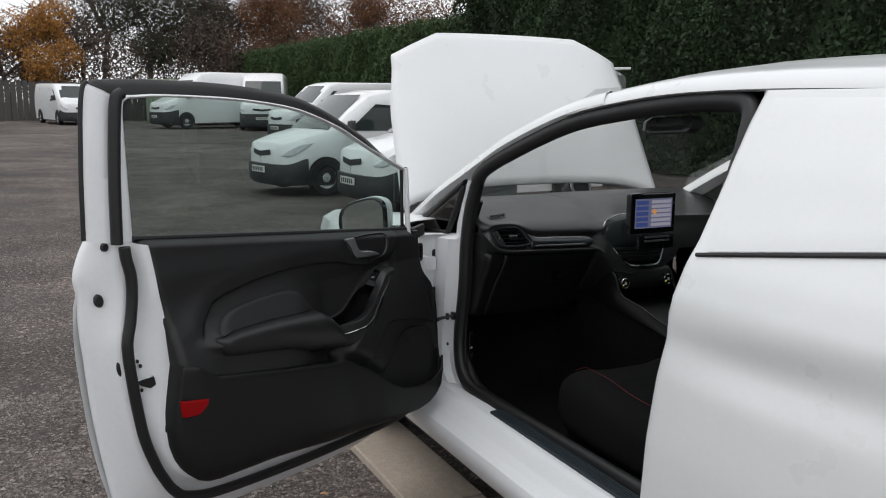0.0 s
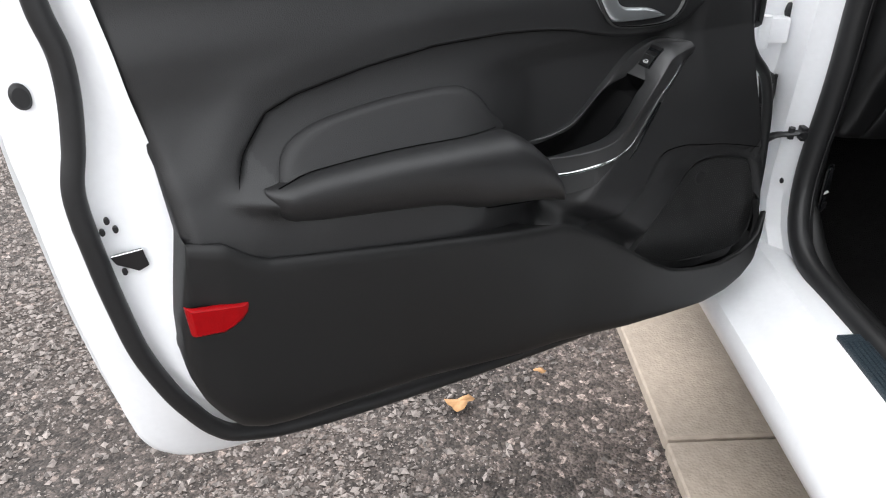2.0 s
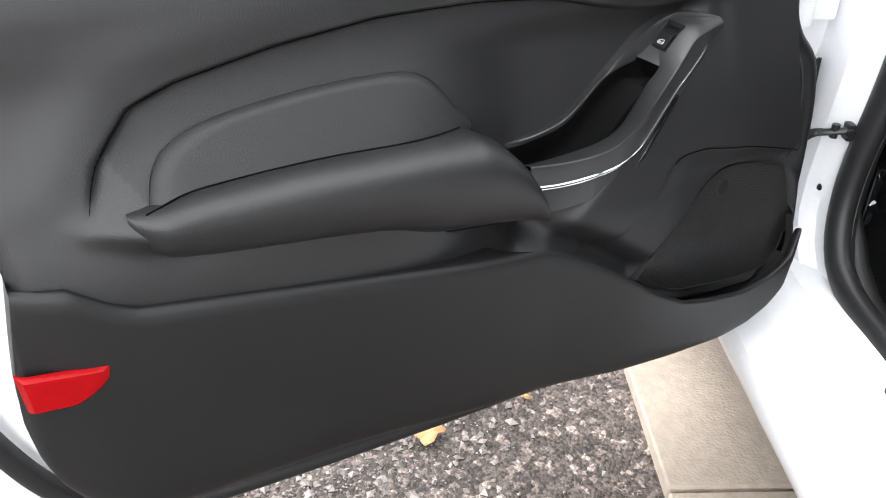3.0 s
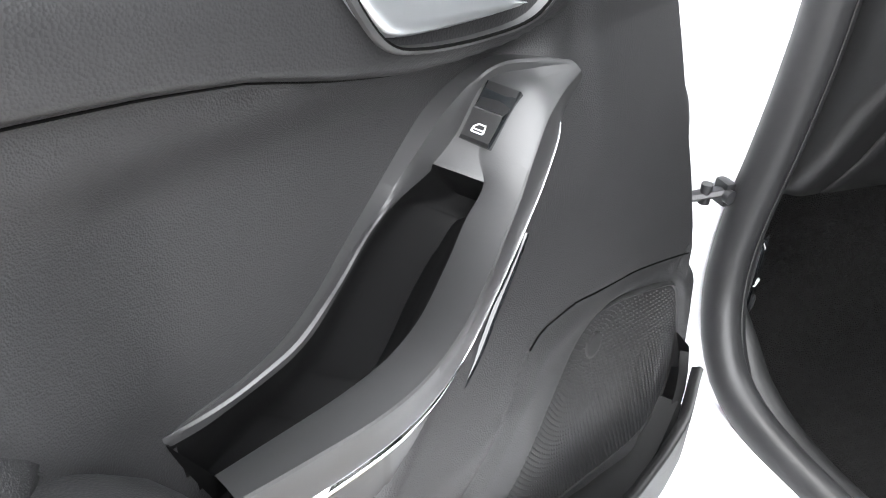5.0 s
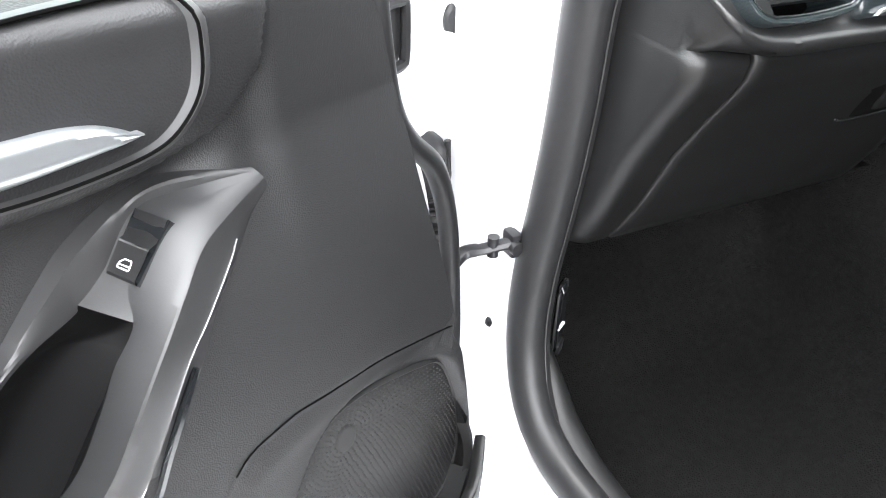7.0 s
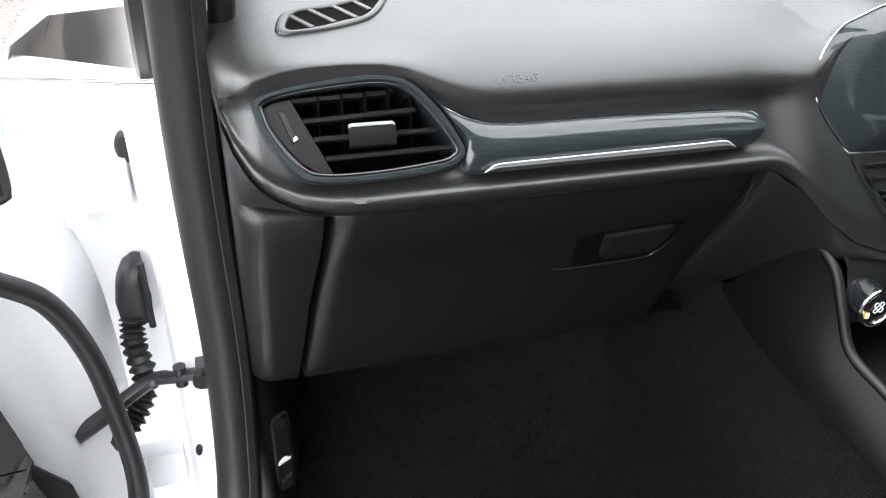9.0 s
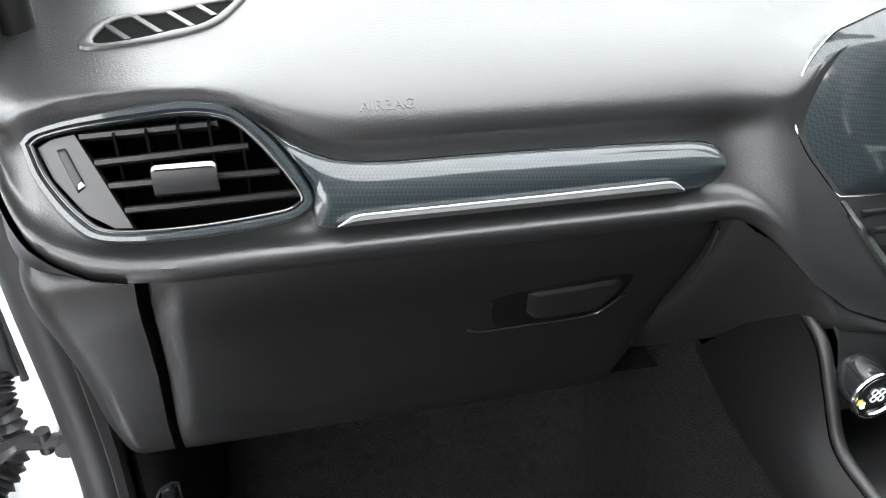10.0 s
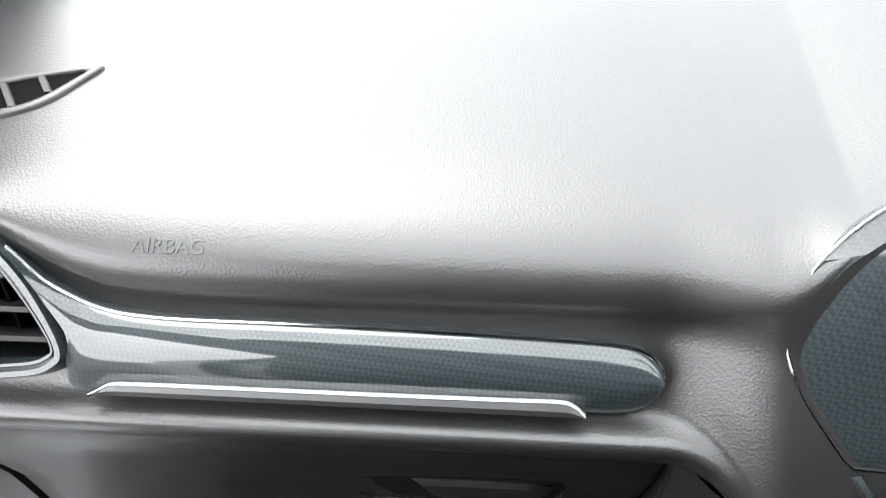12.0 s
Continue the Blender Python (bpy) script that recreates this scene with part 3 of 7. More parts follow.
# scuttle, wipers and engine bay
part("scuttle", grid([[(1.40 + 1.36 * s, 3.06 + 0.14 * math.sin(math.pi * s) + d, 0.985 - 0.09 * d / 0.16) for s in np.linspace(0, 1, 16)] for d in (0, 0.05, 0.16)]), RUBBER, car, "black plastic scuttle panel")
part("engine_bay", box(1.42, 2.74, 3.26, 4.0, 0.3, 0.80, 0.03), surface("engine_black", (0.02, 0.02, 0.02), 0.6), car, "dark engine bay")
part("inner_wing", box(1.45, 2.0, 3.30, 3.34, 0.80, 1.06, 0.01), surface("grey_inner_panel", (0.22, 0.24, 0.24), 0.5), car, "grey inner panel in the engine bay")
strut = part("strut_top", tube([(2.40, 3.42, 0.98), (2.40, 3.36, 1.03)], 0.065, 24), RUBBER, car, "suspension strut top")
part("strut_ring", tube([(2.40 + 0.055 * math.cos(q), 3.355 + 0.02 * math.sin(q), 1.03 + 0.05 * math.sin(q)) for q in np.linspace(0, 6.283, 25)[:-1]], 0.008, 6, closed=True), SATIN, strut)
for x0, x1 in ((1.50, 2.1), (2.0, 2.6)):
    part("wiper", tube([(x1, 3.16, 0.995), ((x0 + x1) / 2, 3.145, 1.02), (x0, 3.09, 1.03)], 0.009, 6), RUBBER, car)

# far flank, bulkhead and floor that close the cabin
part("far_flank", grid([[(2 * CX - side_x(z), y, z) for y in np.linspace(-1.2, 2.95, 8)] for z in np.linspace(0.25, 0.98, 12)]), WHITE, car)
part("far_door_trim", grid([[(2.70 + 0.03 * ss(0.9, 0.5, z), y, z) for y in np.linspace(1.2, 3.0, 14)] for z in np.linspace(0.28, 0.985, 10)]), TRIM, car, "black far door trim")
part("far_window", grid([[(2.74 - 0.62 * (z - 0.98) * 0.55, y, z) for y in np.linspace(1.35, 2.95 - 2.2 * max(0, z - 0.98) * 0.9, 6)] for z in np.linspace(0.98, 1.46, 5)]), glass("far_window_tint", (0.15, 0.19, 0.18)), car)
part("far_quarter", grid([[(2 * CX - side_x(z) - 0.02, y, z) for y in np.linspace(1.3, -1.1, 6)] for z in np.linspace(0.95, 1.46, 8)]), WHITE, car)
part("bulkhead", grid([[(1.46 + 1.24 * s, 1.18, z) for s in np.linspace(0, 1, 8)] for z in np.linspace(0.26, 1.45, 8)]), CLOTH, car, "dark load-bay bulkhead")
rows = []
for y in np.linspace(1.2, 3.06, 30):
    h = 0.30 + 0.42 * ss(2.72, 3.12, y)
    tun = [(1.385, h + 0.07), (1.40, h + 0.03), (1.44, h), (1.60, h - 0.005), (1.78, h), (1.86, h + 0.03), (1.91, h + 0.13), (1.945, h + 0.22), (2.21, h + 0.22), (2.26, h + 0.1), (2.32, h), (2.72, h)]
    rows.append([(x, y, z + 0.006 * noise.noise((x * 9, y * 9, 0))) for x, z in tun])
part("floor_carpet", grid(rows), CARPET, car, "worn dark grey footwell carpet")
part("firewall", grid([[(1.38 + 1.38 * s, 3.07, z) for s in np.linspace(0, 1, 4)] for z in (0.4, 1.0)]), CARPET, car)
part("sill_trim", tube(spline([(1.412, 1.45, 0.372), (1.41, 2.3, 0.368), (1.400, 2.50, 0.376), (1.396, 2.59, 0.405), (1.398, 2.640, 0.455), (1.402, 2.688, 0.51), (1.402, 2.700, 0.58), (1.404, 2.698, 0.66), (1.408, 2.688, 0.78), (1.414, 2.665, 0.95), (1.425, 2.62, 1.08)], 60), np.interp(np.arange(60), [0, 18, 28, 60], [0.028, 0.024, 0.011, 0.011]), 10, up=(1, 0, 0)), TRIM, car, "black sill trim inside the seal")
# ---- the open passenger door ----
DA = radians(28.9)
DU, DN, D0 = np.array([math.cos(DA), math.sin(DA), 0]), np.array([math.sin(DA), -math.cos(DA), 0]), np.array([0.185, 2.054, 0])


def door_at(u, z, w=0.0):
    """A point of the door: u from its latch edge to its hinges, z up, w towards the cabin side."""
    p = D0 + u * DU + w * DN
    return (p[0], p[1], z)


def lineval(pts, x):
    a = np.array(pts)
    return np.interp(x, a[:, 0], a[:, 1])


def inside_depth(poly, u, z):
    """Signed distance to a closed polygon, positive inside."""
    p = np.array(poly, float)
    q = np.roll(p, -1, 0)
    best, inside = 1e9, False
    for (a, b), (c, d) in zip(p, q):
        ex, ey = c - a, d - b
        t = max(0, min(1, ((u - a) * ex + (z - b) * ey) / (ex * ex + ey * ey)))
        best = min(best, math.hypot(u - a - t * ex, z - b - t * ey))
        if (b > z) != (d > z) and u < (c - a) * (z - b) / (d - b) + a:
            inside = not inside
    return best if inside else -best


def left_edge(z):
    return float(np.interp(z, [0.44, 0.47, 0.53, 0.60, 0.66, 0.70, 0.78, 0.87, 0.96, 1.03, 1.10], [0.17, 0.107, 0.065, 0.048, 0.050, 0.056, 0.070, 0.061, 0.040, 0.027, 0.018]))


def right_edge(z):
    return float(np.interp(z, [0.44, 0.50, 0.55, 0.60, 0.655, 0.666, 0.671, 0.70, 0.75, 0.80, 0.85, 0.90, 0.95, 0.995], [1.170, 1.168, 1.163, 1.153, 1.138, 1.132, 1.146, 1.141, 1.132, 1.123, 1.118, 1.112, 1.100, 1.076]))


def top_edge(u):
    return 1.101 - 0.0968 * u


SEAM = [(0.0, 0.788), (0.052, 0.787), (0.114, 0.775), (0.128, 0.764), (0.148, 0.748), (0.170, 0.736), (0.276, 0.716), (0.389, 0.695), (0.61, 0.661), (0.652, 0.655), (0.68, 0.643), (0.71, 0.626), (0.753, 0.601), (0.804, 0.567), (0.85, 0.533), (0.90, 0.505), (0.96, 0.489), (1.03, 0.478), (1.085, 0.486), (1.11, 0.498), (1.128, 0.514), (1.136, 0.535), (1.15, 0.56)]
CREASE = [(0.140, 0.60), (0.147, 0.78), (0.150, 0.83), (0.166, 0.868), (0.205, 0.911), (0.25, 0.927), (0.35, 0.945), (0.46, 0.957), (0.58, 0.957), (0.65, 0.951), (0.70, 0.944), (0.75, 0.931), (0.80, 0.919), (0.85, 0.913), (0.90, 0.912), (0.945, 0.922), (0.98, 0.95), (1.0, 1.03)]
POCKET_FIELD = CREASE[2:] + [(1.3, 1.03), (1.3, 0.3), (-0.2, 0.3), (-0.2, 0.80), (0.10, 0.80)]
SPEAKER_FIELD = [(0.736, 0.60), (0.80, 0.62), (0.84, 0.652), (0.86, 0.674), (0.882, 0.706), (0.905, 0.716), (0.945, 0.716), (0.98, 0.709), (1.04, 0.698), (1.14, 0.671), (1.3, 0.63), (1.3, 0.3), (0.6, 0.3)]
SPK = [(0.850, 0.525), (0.889, 0.570), (0.932, 0.610), (0.968, 0.643), (0.990, 0.661), (1.013, 0.668), (1.045, 0.668), (1.083, 0.662), (1.110, 0.652), (1.127, 0.626), (1.145, 0.577), (1.152, 0.526), (1.144, 0.49), (1.115, 0.468), (1.03, 0.462), (0.95, 0.474), (0.889, 0.50)]


def grille_w(u, z):
    return 0.0335 + 0.0235 * float(ss(0.97, 1.12, u)) + 0.010 * float(ss(0.66, 0.54, z)) * float(1 - ss(0.95, 1.1, u))


def trim_w(u, z):
    """Relief of the upper door trim."""
    lean = 1 - ss(0.46, 0.66, u)
    front = float(ss(-0.01, 0.03, 0.7 * (u - 0.80) - 0.7 * (z - 0.78)))
    slope = float(np.interp(z, [0.60, 0.66, 0.70, 0.75, 0.80, 0.85, 0.90], [0.047, 0.047, 0.042, 0.034, 0.024, 0.012, 0.0]))
    w = 0.050 * lean * ss(0.95, 0.74, z) + (1 - lean) * (front * slope + (1 - front) * 0.040 * ss(0.80, 0.60, z))
    w += 0.008 * ss(1.06, 0.99, z)
    edge = top_edge(u) - z
    w -= 0.030 * (1 - min(1, edge / 0.022)) ** 2.2
    w -= 0.014 * (1 - min(1, max(0, u - left_edge(z)) / 0.02)) ** 2
    d = inside_depth(POCKET_FIELD, u, z)
    fade = max(float(ss(0.81, 0.88, z)), float(ss(0.16, 0.26, u)))
    w -= 0.0115 * fade * float(ss(-0.003, 0.005, d)) * float(1 - ss(0.0, 0.15, d)) * (1 - 0.6 * float(ss(0.97, 1.0, u)))
    w += 0.004 * fade * math.exp(-((d + 0.03) / 0.03) ** 2)
    w -= 0.030 * math.exp(-((z - float(lineval(SEAM, u)) - 0.005) / 0.03) ** 2) * float(ss(0.60, 0.68, u)) * float(1 - ss(0.84, 0.92, u))
    s = inside_depth(SPEAKER_FIELD, u, z)
    w -= 0.0045 * float(ss(-0.001, 0.004, s)) * float(1 - ss(0.004, 0.03, s))
    w -= 0.015 * math.exp(-((u - 0.985) / 0.075) ** 2) * float(ss(0.715, 0.655, z))
    w += 0.008 * float(ss(1.04, 1.12, u)) * float(ss(0.672, 0.650, z))
    w -= 0.020 * float(ss(0.47, 0.66, u)) * float(ss(0.935, 0.885, z)) * (1 - front) * (1 - lean)
    if u > 0.80 and z < 0.70:
        g = float(ss(-0.012, 0.003, inside_depth(SPK, u, z)))
        w = w * (1 - g) + (grille_w(u, z) - 0.006) * g
    # fairing that runs out behind the armrest
    t = max(0, min(1, (u - 0.118) / 0.075))
    w += 0.022 * t ** 1.5 * math.exp(-((z - 0.820 + 0.012 * t) / (0.010 + 0.009 * t)) ** 2) * (1 - float(ss(0.21, 0.26, u)))
    return w


door = part("passenger_door", ([door_at(0.3, 0.6, -0.09), door_at(0.9, 0.6, -0.09), door_at(0.9, 0.9, -0.09), door_at(0.3, 0.9, -0.09)], [(0, 1, 2, 3)]), INNER_WHITE, car, "white passenger door standing wide open")


# stations of the pull handle from its tip to the armrest: trim line, well rim, well edge, shoulder, bright line, foot, each (u, z, w)
STN = np.array([
    [(0.968, 0.8855, 0.004), (0.9685, 0.884, 0.0065), (0.9695, 0.882, 0.0085), (0.971, 0.879, 0.0105), (0.973, 0.873, 0.0105), (0.976, 0.868, 0.006)],
    [(0.934, 0.894, -0.004), (0.930, 0.889, 0.000), (0.931, 0.885, 0.008), (0.9364, 0.8772, 0.0185), (0.942, 0.86, 0.017), (0.954, 0.852, 0.011)],
    [(0.893, 0.896, -0.01), (0.888, 0.889, -0.008), (0.892, 0.886, 0.008), (0.8977, 0.8753, 0.0324), (0.918, 0.851, 0.03), (0.934, 0.836, 0.021)],
    [(0.852, 0.88, -0.01), (0.86, 0.861, -0.009), (0.864, 0.858, 0.008), (0.8738, 0.8561, 0.0393), (0.89, 0.834, 0.04), (0.909, 0.816, 0.03)],
    [(0.828, 0.864, -0.009), (0.84, 0.847, -0.011), (0.8525, 0.841, 0.021), (0.854, 0.8419, 0.0464), (0.868, 0.82, 0.046), (0.889, 0.794, 0.034)],
    [(0.794, 0.839, -0.008), (0.806, 0.84, -0.006), (0.836, 0.822, 0.021), (0.8358, 0.8268, 0.0512), (0.8515, 0.798, 0.047), (0.872, 0.777, 0.037)],
    [(0.768, 0.819, -0.008), (0.779, 0.829, -0.002), (0.822, 0.798, 0.02), (0.8175, 0.809, 0.0549), (0.836, 0.772, 0.0455), (0.852, 0.755, 0.04)],
    [(0.743, 0.798, -0.008), (0.751, 0.807, 0.001), (0.8, 0.767, 0.018), (0.7965, 0.7851, 0.0559), (0.817, 0.744, 0.0435), (0.828, 0.722, 0.043)],
    [(0.718, 0.783, -0.008), (0.722, 0.786, 0.002), (0.768, 0.7555, 0.02), (0.7679, 0.764, 0.0537), (0.782, 0.7305, 0.048), (0.79, 0.695, 0.045)],
    [(0.69, 0.775, -0.008), (0.692, 0.776, 0), (0.731, 0.75, 0.018), (0.7336, 0.7565, 0.0511), (0.742, 0.727, 0.051), (0.745, 0.689, 0.047)],
    [(0.664, 0.772, -0.008), (0.663, 0.771, -0.002), (0.69, 0.744, 0.011), (0.69, 0.755, 0.0452), (0.695, 0.7245, 0.047), (0.7, 0.688, 0.049)],
    [(0.636, 0.77, -0.008), (0.636, 0.769, -0.006), (0.652, 0.744, 0.009), (0.6422, 0.7596, 0.042), (0.645, 0.729, 0.044), (0.655, 0.69, 0.05)]])
NS = 180
curves = [spline(STN[:, k], NS) for k in range(6)]
HOLE = np.vstack([curves[0][40:, :2] * 0.88 + curves[4][40:, :2] * 0.12, curves[4][:39:-1, :2]])[::3]


def upper_trim():
    rows, spots = [], []
    for r in np.linspace(0, 1, 150):
        row, spot = [None], [(9.0, 9.0)]
        for s in np.linspace(0, 1, 230):
            z = 0.9
            for _ in range(4):
                u = left_edge(z) + (right_edge(z) - left_edge(z)) * s
                bot = float(lineval(SEAM, u)) - 0.035
                z = top_edge(u) + (bot - top_edge(u)) * r
            row.append(door_at(u, z, trim_w(u, z)))
            spot.append((u, z))
        row[0] = tuple(np.array(row[1]) - 0.035 * DN)
        row.append(door_at(u + 0.001, z, trim_w(u, z) - 0.03))
        rows.append(row)
        spots.append(spot + [(9.0, 9.0)])
    v, f = grid(rows)
    flat = [q for r in spots for q in r]
    pad, cloth = [], []
    for q in f:
        u, z = np.mean([flat[k] for k in q], axis=0)
        if 0.62 < u < 0.92 and inside_depth(HOLE, u, z) > 0:
            continue
        (cloth if u < 3 and inside_depth(POCKET_FIELD, u, z) > 0.002 and z > np.interp(u, [0.1, 0.165, 0.20, 0.36, 0.47, 0.55, 0.62, 0.66, 0.70], [0.95, 0.89, 0.83, 0.797, 0.784, 0.772, 0.74, 0.66, 0.40]) else pad).append(q)
    return (v, pad), (v, cloth)


pad_mesh, cloth_mesh = upper_trim()
part("upper_trim", pad_mesh, TRIM_SOFT, door, "black soft upper trim panel", 60)
part("trim_insert", cloth_mesh, FABRIC, door, "fine-grained black trim insert", 60)

BOTTOM = [(0.047, 0.61), (0.0475, 0.60), (0.052, 0.565), (0.065, 0.525), (0.085, 0.492), (0.107, 0.468), (0.14, 0.452), (0.18, 0.445), (0.39, 0.432), (0.59, 0.412), (0.82, 0.398), (1.0, 0.388), (1.06, 0.397), (1.10, 0.415), (1.13, 0.445), (1.144, 0.48), (1.149, 0.512)]


def lower_trim():
    rows = []
    us = np.concatenate([[0.0470, 0.0472, 0.049, 0.052], np.linspace(0.056, 1.128, 150), [1.134, 1.139, 1.143, 1.146]])
    for u in us:
        lo, hi = float(lineval(BOTTOM, u)), float(lineval(SEAM, u)) - 0.002
        base = 0.070 + 0.014 * float(ss(0.35, 0.66, u)) + 0.016 * float(ss(0.66, 0.82, u)) * float(1 - 0.5 * ss(1.12, 1.15, u)) - 0.012 * float(ss(0.12, 0.05, u))
        lip = float(ss(0.58, 0.70, u))
        inner = 0.055 + (base - 0.012 - 0.055) * lip
        ul = max(u, left_edge(hi)) if hi > 0.62 else u
        row = [door_at(ul, hi - 0.004 - 0.07 * lip, 0.03 + (inner - 0.03) * lip), door_at(ul, hi - 0.0015 - 0.004 * lip, inner)]
        for f in (0, 0.004, 0.012, 0.03, 0.07, 0.14, 0.25, 0.4, 0.55, 0.7, 0.82, 0.9, 0.95, 0.98, 1.0):
            z = hi + (lo - hi) * f
            e = (0.008 - 0.004 * lip) * (1 - min(1, f / 0.03)) ** 2 + 0.022 * max(0, (f - 0.85) / 0.15) ** 2
            l = 0.020 * (1 - min(1, (u - 0.047) / 0.016)) ** 2
            hollow = 0.012 * math.exp(-((u - 0.69) / 0.11) ** 2) * (1 - f) ** 0.5
            row.append(door_at(max(u, left_edge(z)) if z > 0.62 else u, z, base - e - l - hollow if u > 0.0471 else 0.0))
        row.append(door_at(u, lo + 0.004, 0.01))
        rows.append(row)
    return grid(rows)


part("pocket_wall", plate([(0.68, 0.415), (1.0, 0.392), (1.06, 0.40), (1.10, 0.418), (1.14, 0.45), (1.165, 0.475), (1.19, 0.51), (1.178, 0.60), (1.14, 0.66), (0.70, 0.645)], lambda a, b, h: door_at(a, b, h), 0.012, 0.022, 0.003), TRIM, door, "black back wall of the map pocket")
part("lower_trim", lower_trim(), TRIM, door, "black hard plastic lower trim with a map pocket", 60)
rows = []
for z in np.linspace(0.425, 0.575, 16):
    u = float(np.interp(z, [0.425, 0.445, 0.48, 0.512, 0.54, 0.575], [1.112, 1.128, 1.142, 1.1455, 1.141, 1.128]))
    rows.append([door_at(u - 0.004, z, 0.072), door_at(u, z, 0.080), door_at(u + 0.008, z, 0.076), door_at(u + 0.020, z, 0.058), door_at(u + 0.028, z, 0.035), door_at(u + 0.030, z, 0.0)])
part("pocket_end", grid(rows), TRIM, door, "black rounded end of the map pocket", 60)
part("pocket_floor", grid([[door_at(u, max(0.425, float(lineval(BOTTOM, u)) + 0.025) - 0.006 * math.sin(math.pi * q), 0.010 + 0.068 * q) for q in np.linspace(0, 1, 6)] for u in np.linspace(0.67, 1.142, 24)]), TRIM, door, "black floor of the map pocket", 60)
part("trim_backing", plate([(0.06, 0.62), (0.09, 0.50), (0.16, 0.46), (0.6, 0.43), (1.03, 0.40), (1.13, 0.43), (1.17, 0.5), (1.15, 0.66), (1.06, 0.98), (0.02, 1.08), (0.05, 0.9)], lambda a, b, h: door_at(a, b, h), -0.075, -0.065), TRIM_SMOOTH, door)


# padded armrest
def armrest():
    top = [(0.180, 0.826), (0.25, 0.833), (0.36, 0.836), (0.47, 0.832), (0.555, 0.826), (0.590, 0.806), (0.615, 0.782), (0.636, 0.750), (0.652, 0.705)]
    low = [(0.180, 0.812), (0.1815, 0.806), (0.187, 0.793), (0.200, 0.778), (0.215, 0.770), (0.257, 0.761), (0.31, 0.753), (0.368, 0.745), (0.43, 0.735), (0.456, 0.728), (0.497, 0.713), (0.533, 0.706), (0.609, 0.697), (0.650, 0.692), (0.652, 0.692)]
    rows = []
    for u in np.concatenate([[0.180, 0.1815, 0.185, 0.19, 0.197], np.linspace(0.205, 0.630, 60), [0.638, 0.645, 0.650, 0.652]]):
        zt, zl = float(lineval(top, u)), float(lineval(low, u))
        end = math.sqrt(max(0, min(1, (u - 0.179) / 0.03))) * (0.6 + 0.4 * math.sqrt(max(0, min(1, (0.6525 - u) / 0.012))))
        out = 0.029 * end + 0.013 * float(ss(0.2, 0.5, u)) * end
        b = 0.048
        row = [door_at(u, zt - 0.006, b - 0.035)]
        for a, h in ((0.0, -0.2), (0.015, 0.25), (0.04, 0.5), (0.09, 0.76), (0.16, 0.92), (0.26, 1.0), (0.42, 0.98), (0.6, 0.88), (0.78, 0.68), (0.90, 0.42), (0.97, 0.12), (1.0, -0.25)):
            row.append(door_at(u, zt + (zl - zt) * a, b + out * h))
        rows.append(row)
    return grid(rows)


ARM_LOW = spline([(0.181, 0.812), (0.187, 0.793), (0.200, 0.778), (0.215, 0.770), (0.257, 0.761), (0.31, 0.753), (0.368, 0.745), (0.43, 0.735), (0.456, 0.728), (0.497, 0.713), (0.533, 0.706), (0.609, 0.697), (0.650, 0.692)], 60)
part("armrest_seam", tube([door_at(u, z + 0.0015, 0.0480) for u, z in ARM_LOW], 0.0024, 6), SHADE_SEAM_BLACK, door, "dark seam below the armrest")
POD = spline([(0.884, 0.708), (0.902, 0.7155), (0.945, 0.716), (0.98, 0.709), (1.04, 0.698), (1.10, 0.683), (1.138, 0.672)], 70)
part("pod_seam", tube([door_at(u, z, trim_w(u, z) + 0.0002) for u, z in POD], 0.0008, 6), SHADE_SEAM_BLACK, door)
part("armrest", armrest(), TRIM_SOFT, door, "padded black door armrest", 70)
crease = spline(CREASE[2:13], 90)
# Half-sunk black tube that paints the shadow of the step in the trim.
part("crease_shade", tube([door_at(u, z - 0.0025, trim_w(u, z - 0.0025) - 0.0002) for u, z in crease], [0.0002 + 0.0012 * math.sin(math.pi * q) ** 0.5 for q in np.linspace(0.01, 0.99, 90)], 6), SHADE_SEAM_BLACK, door, "thin dark line drawn as the shade under the trim crease")
INS = [(0.192, 0.824), (0.207, 0.857), (0.232, 0.878), (0.279, 0.892), (0.368, 0.901), (0.45, 0.902), (0.490, 0.897), (0.516, 0.882), (0.540, 0.852), (0.566, 0.818), (0.50, 0.822), (0.36, 0.826), (0.25, 0.824)]
INS = [(u + 0.007, z - 0.003) for u, z in INS]
part("armrest_insert", pillow(spline(INS + INS[:1], 90)[:-1], lambda a, b, h: door_at(a, b, trim_w(a, b) + h), 0.011, rim=0.16, rings=18, back=0.006, n=110), FABRIC, door, "padded black insert above the armrest", 70)
part("armrest_top_seam", tube([door_at(u, z + 0.001, trim_w(u, z) + 0.010) for u, z in spline([(0.196, 0.825), (0.25, 0.832), (0.36, 0.835), (0.47, 0.831), (0.545, 0.828)], 40)], 0.0012, 6), SHADE_SEAM_BLACK, door)
part("insert_seam", tube([door_at(u, z, trim_w(u, z) + 0.0008) for u, z in spline(INS[:10], 80)], 0.0008, 6), RUBBER, door)

# pull handle with its bezel
def unit(q):
    return q / (np.linalg.norm(q) + 1e-9)


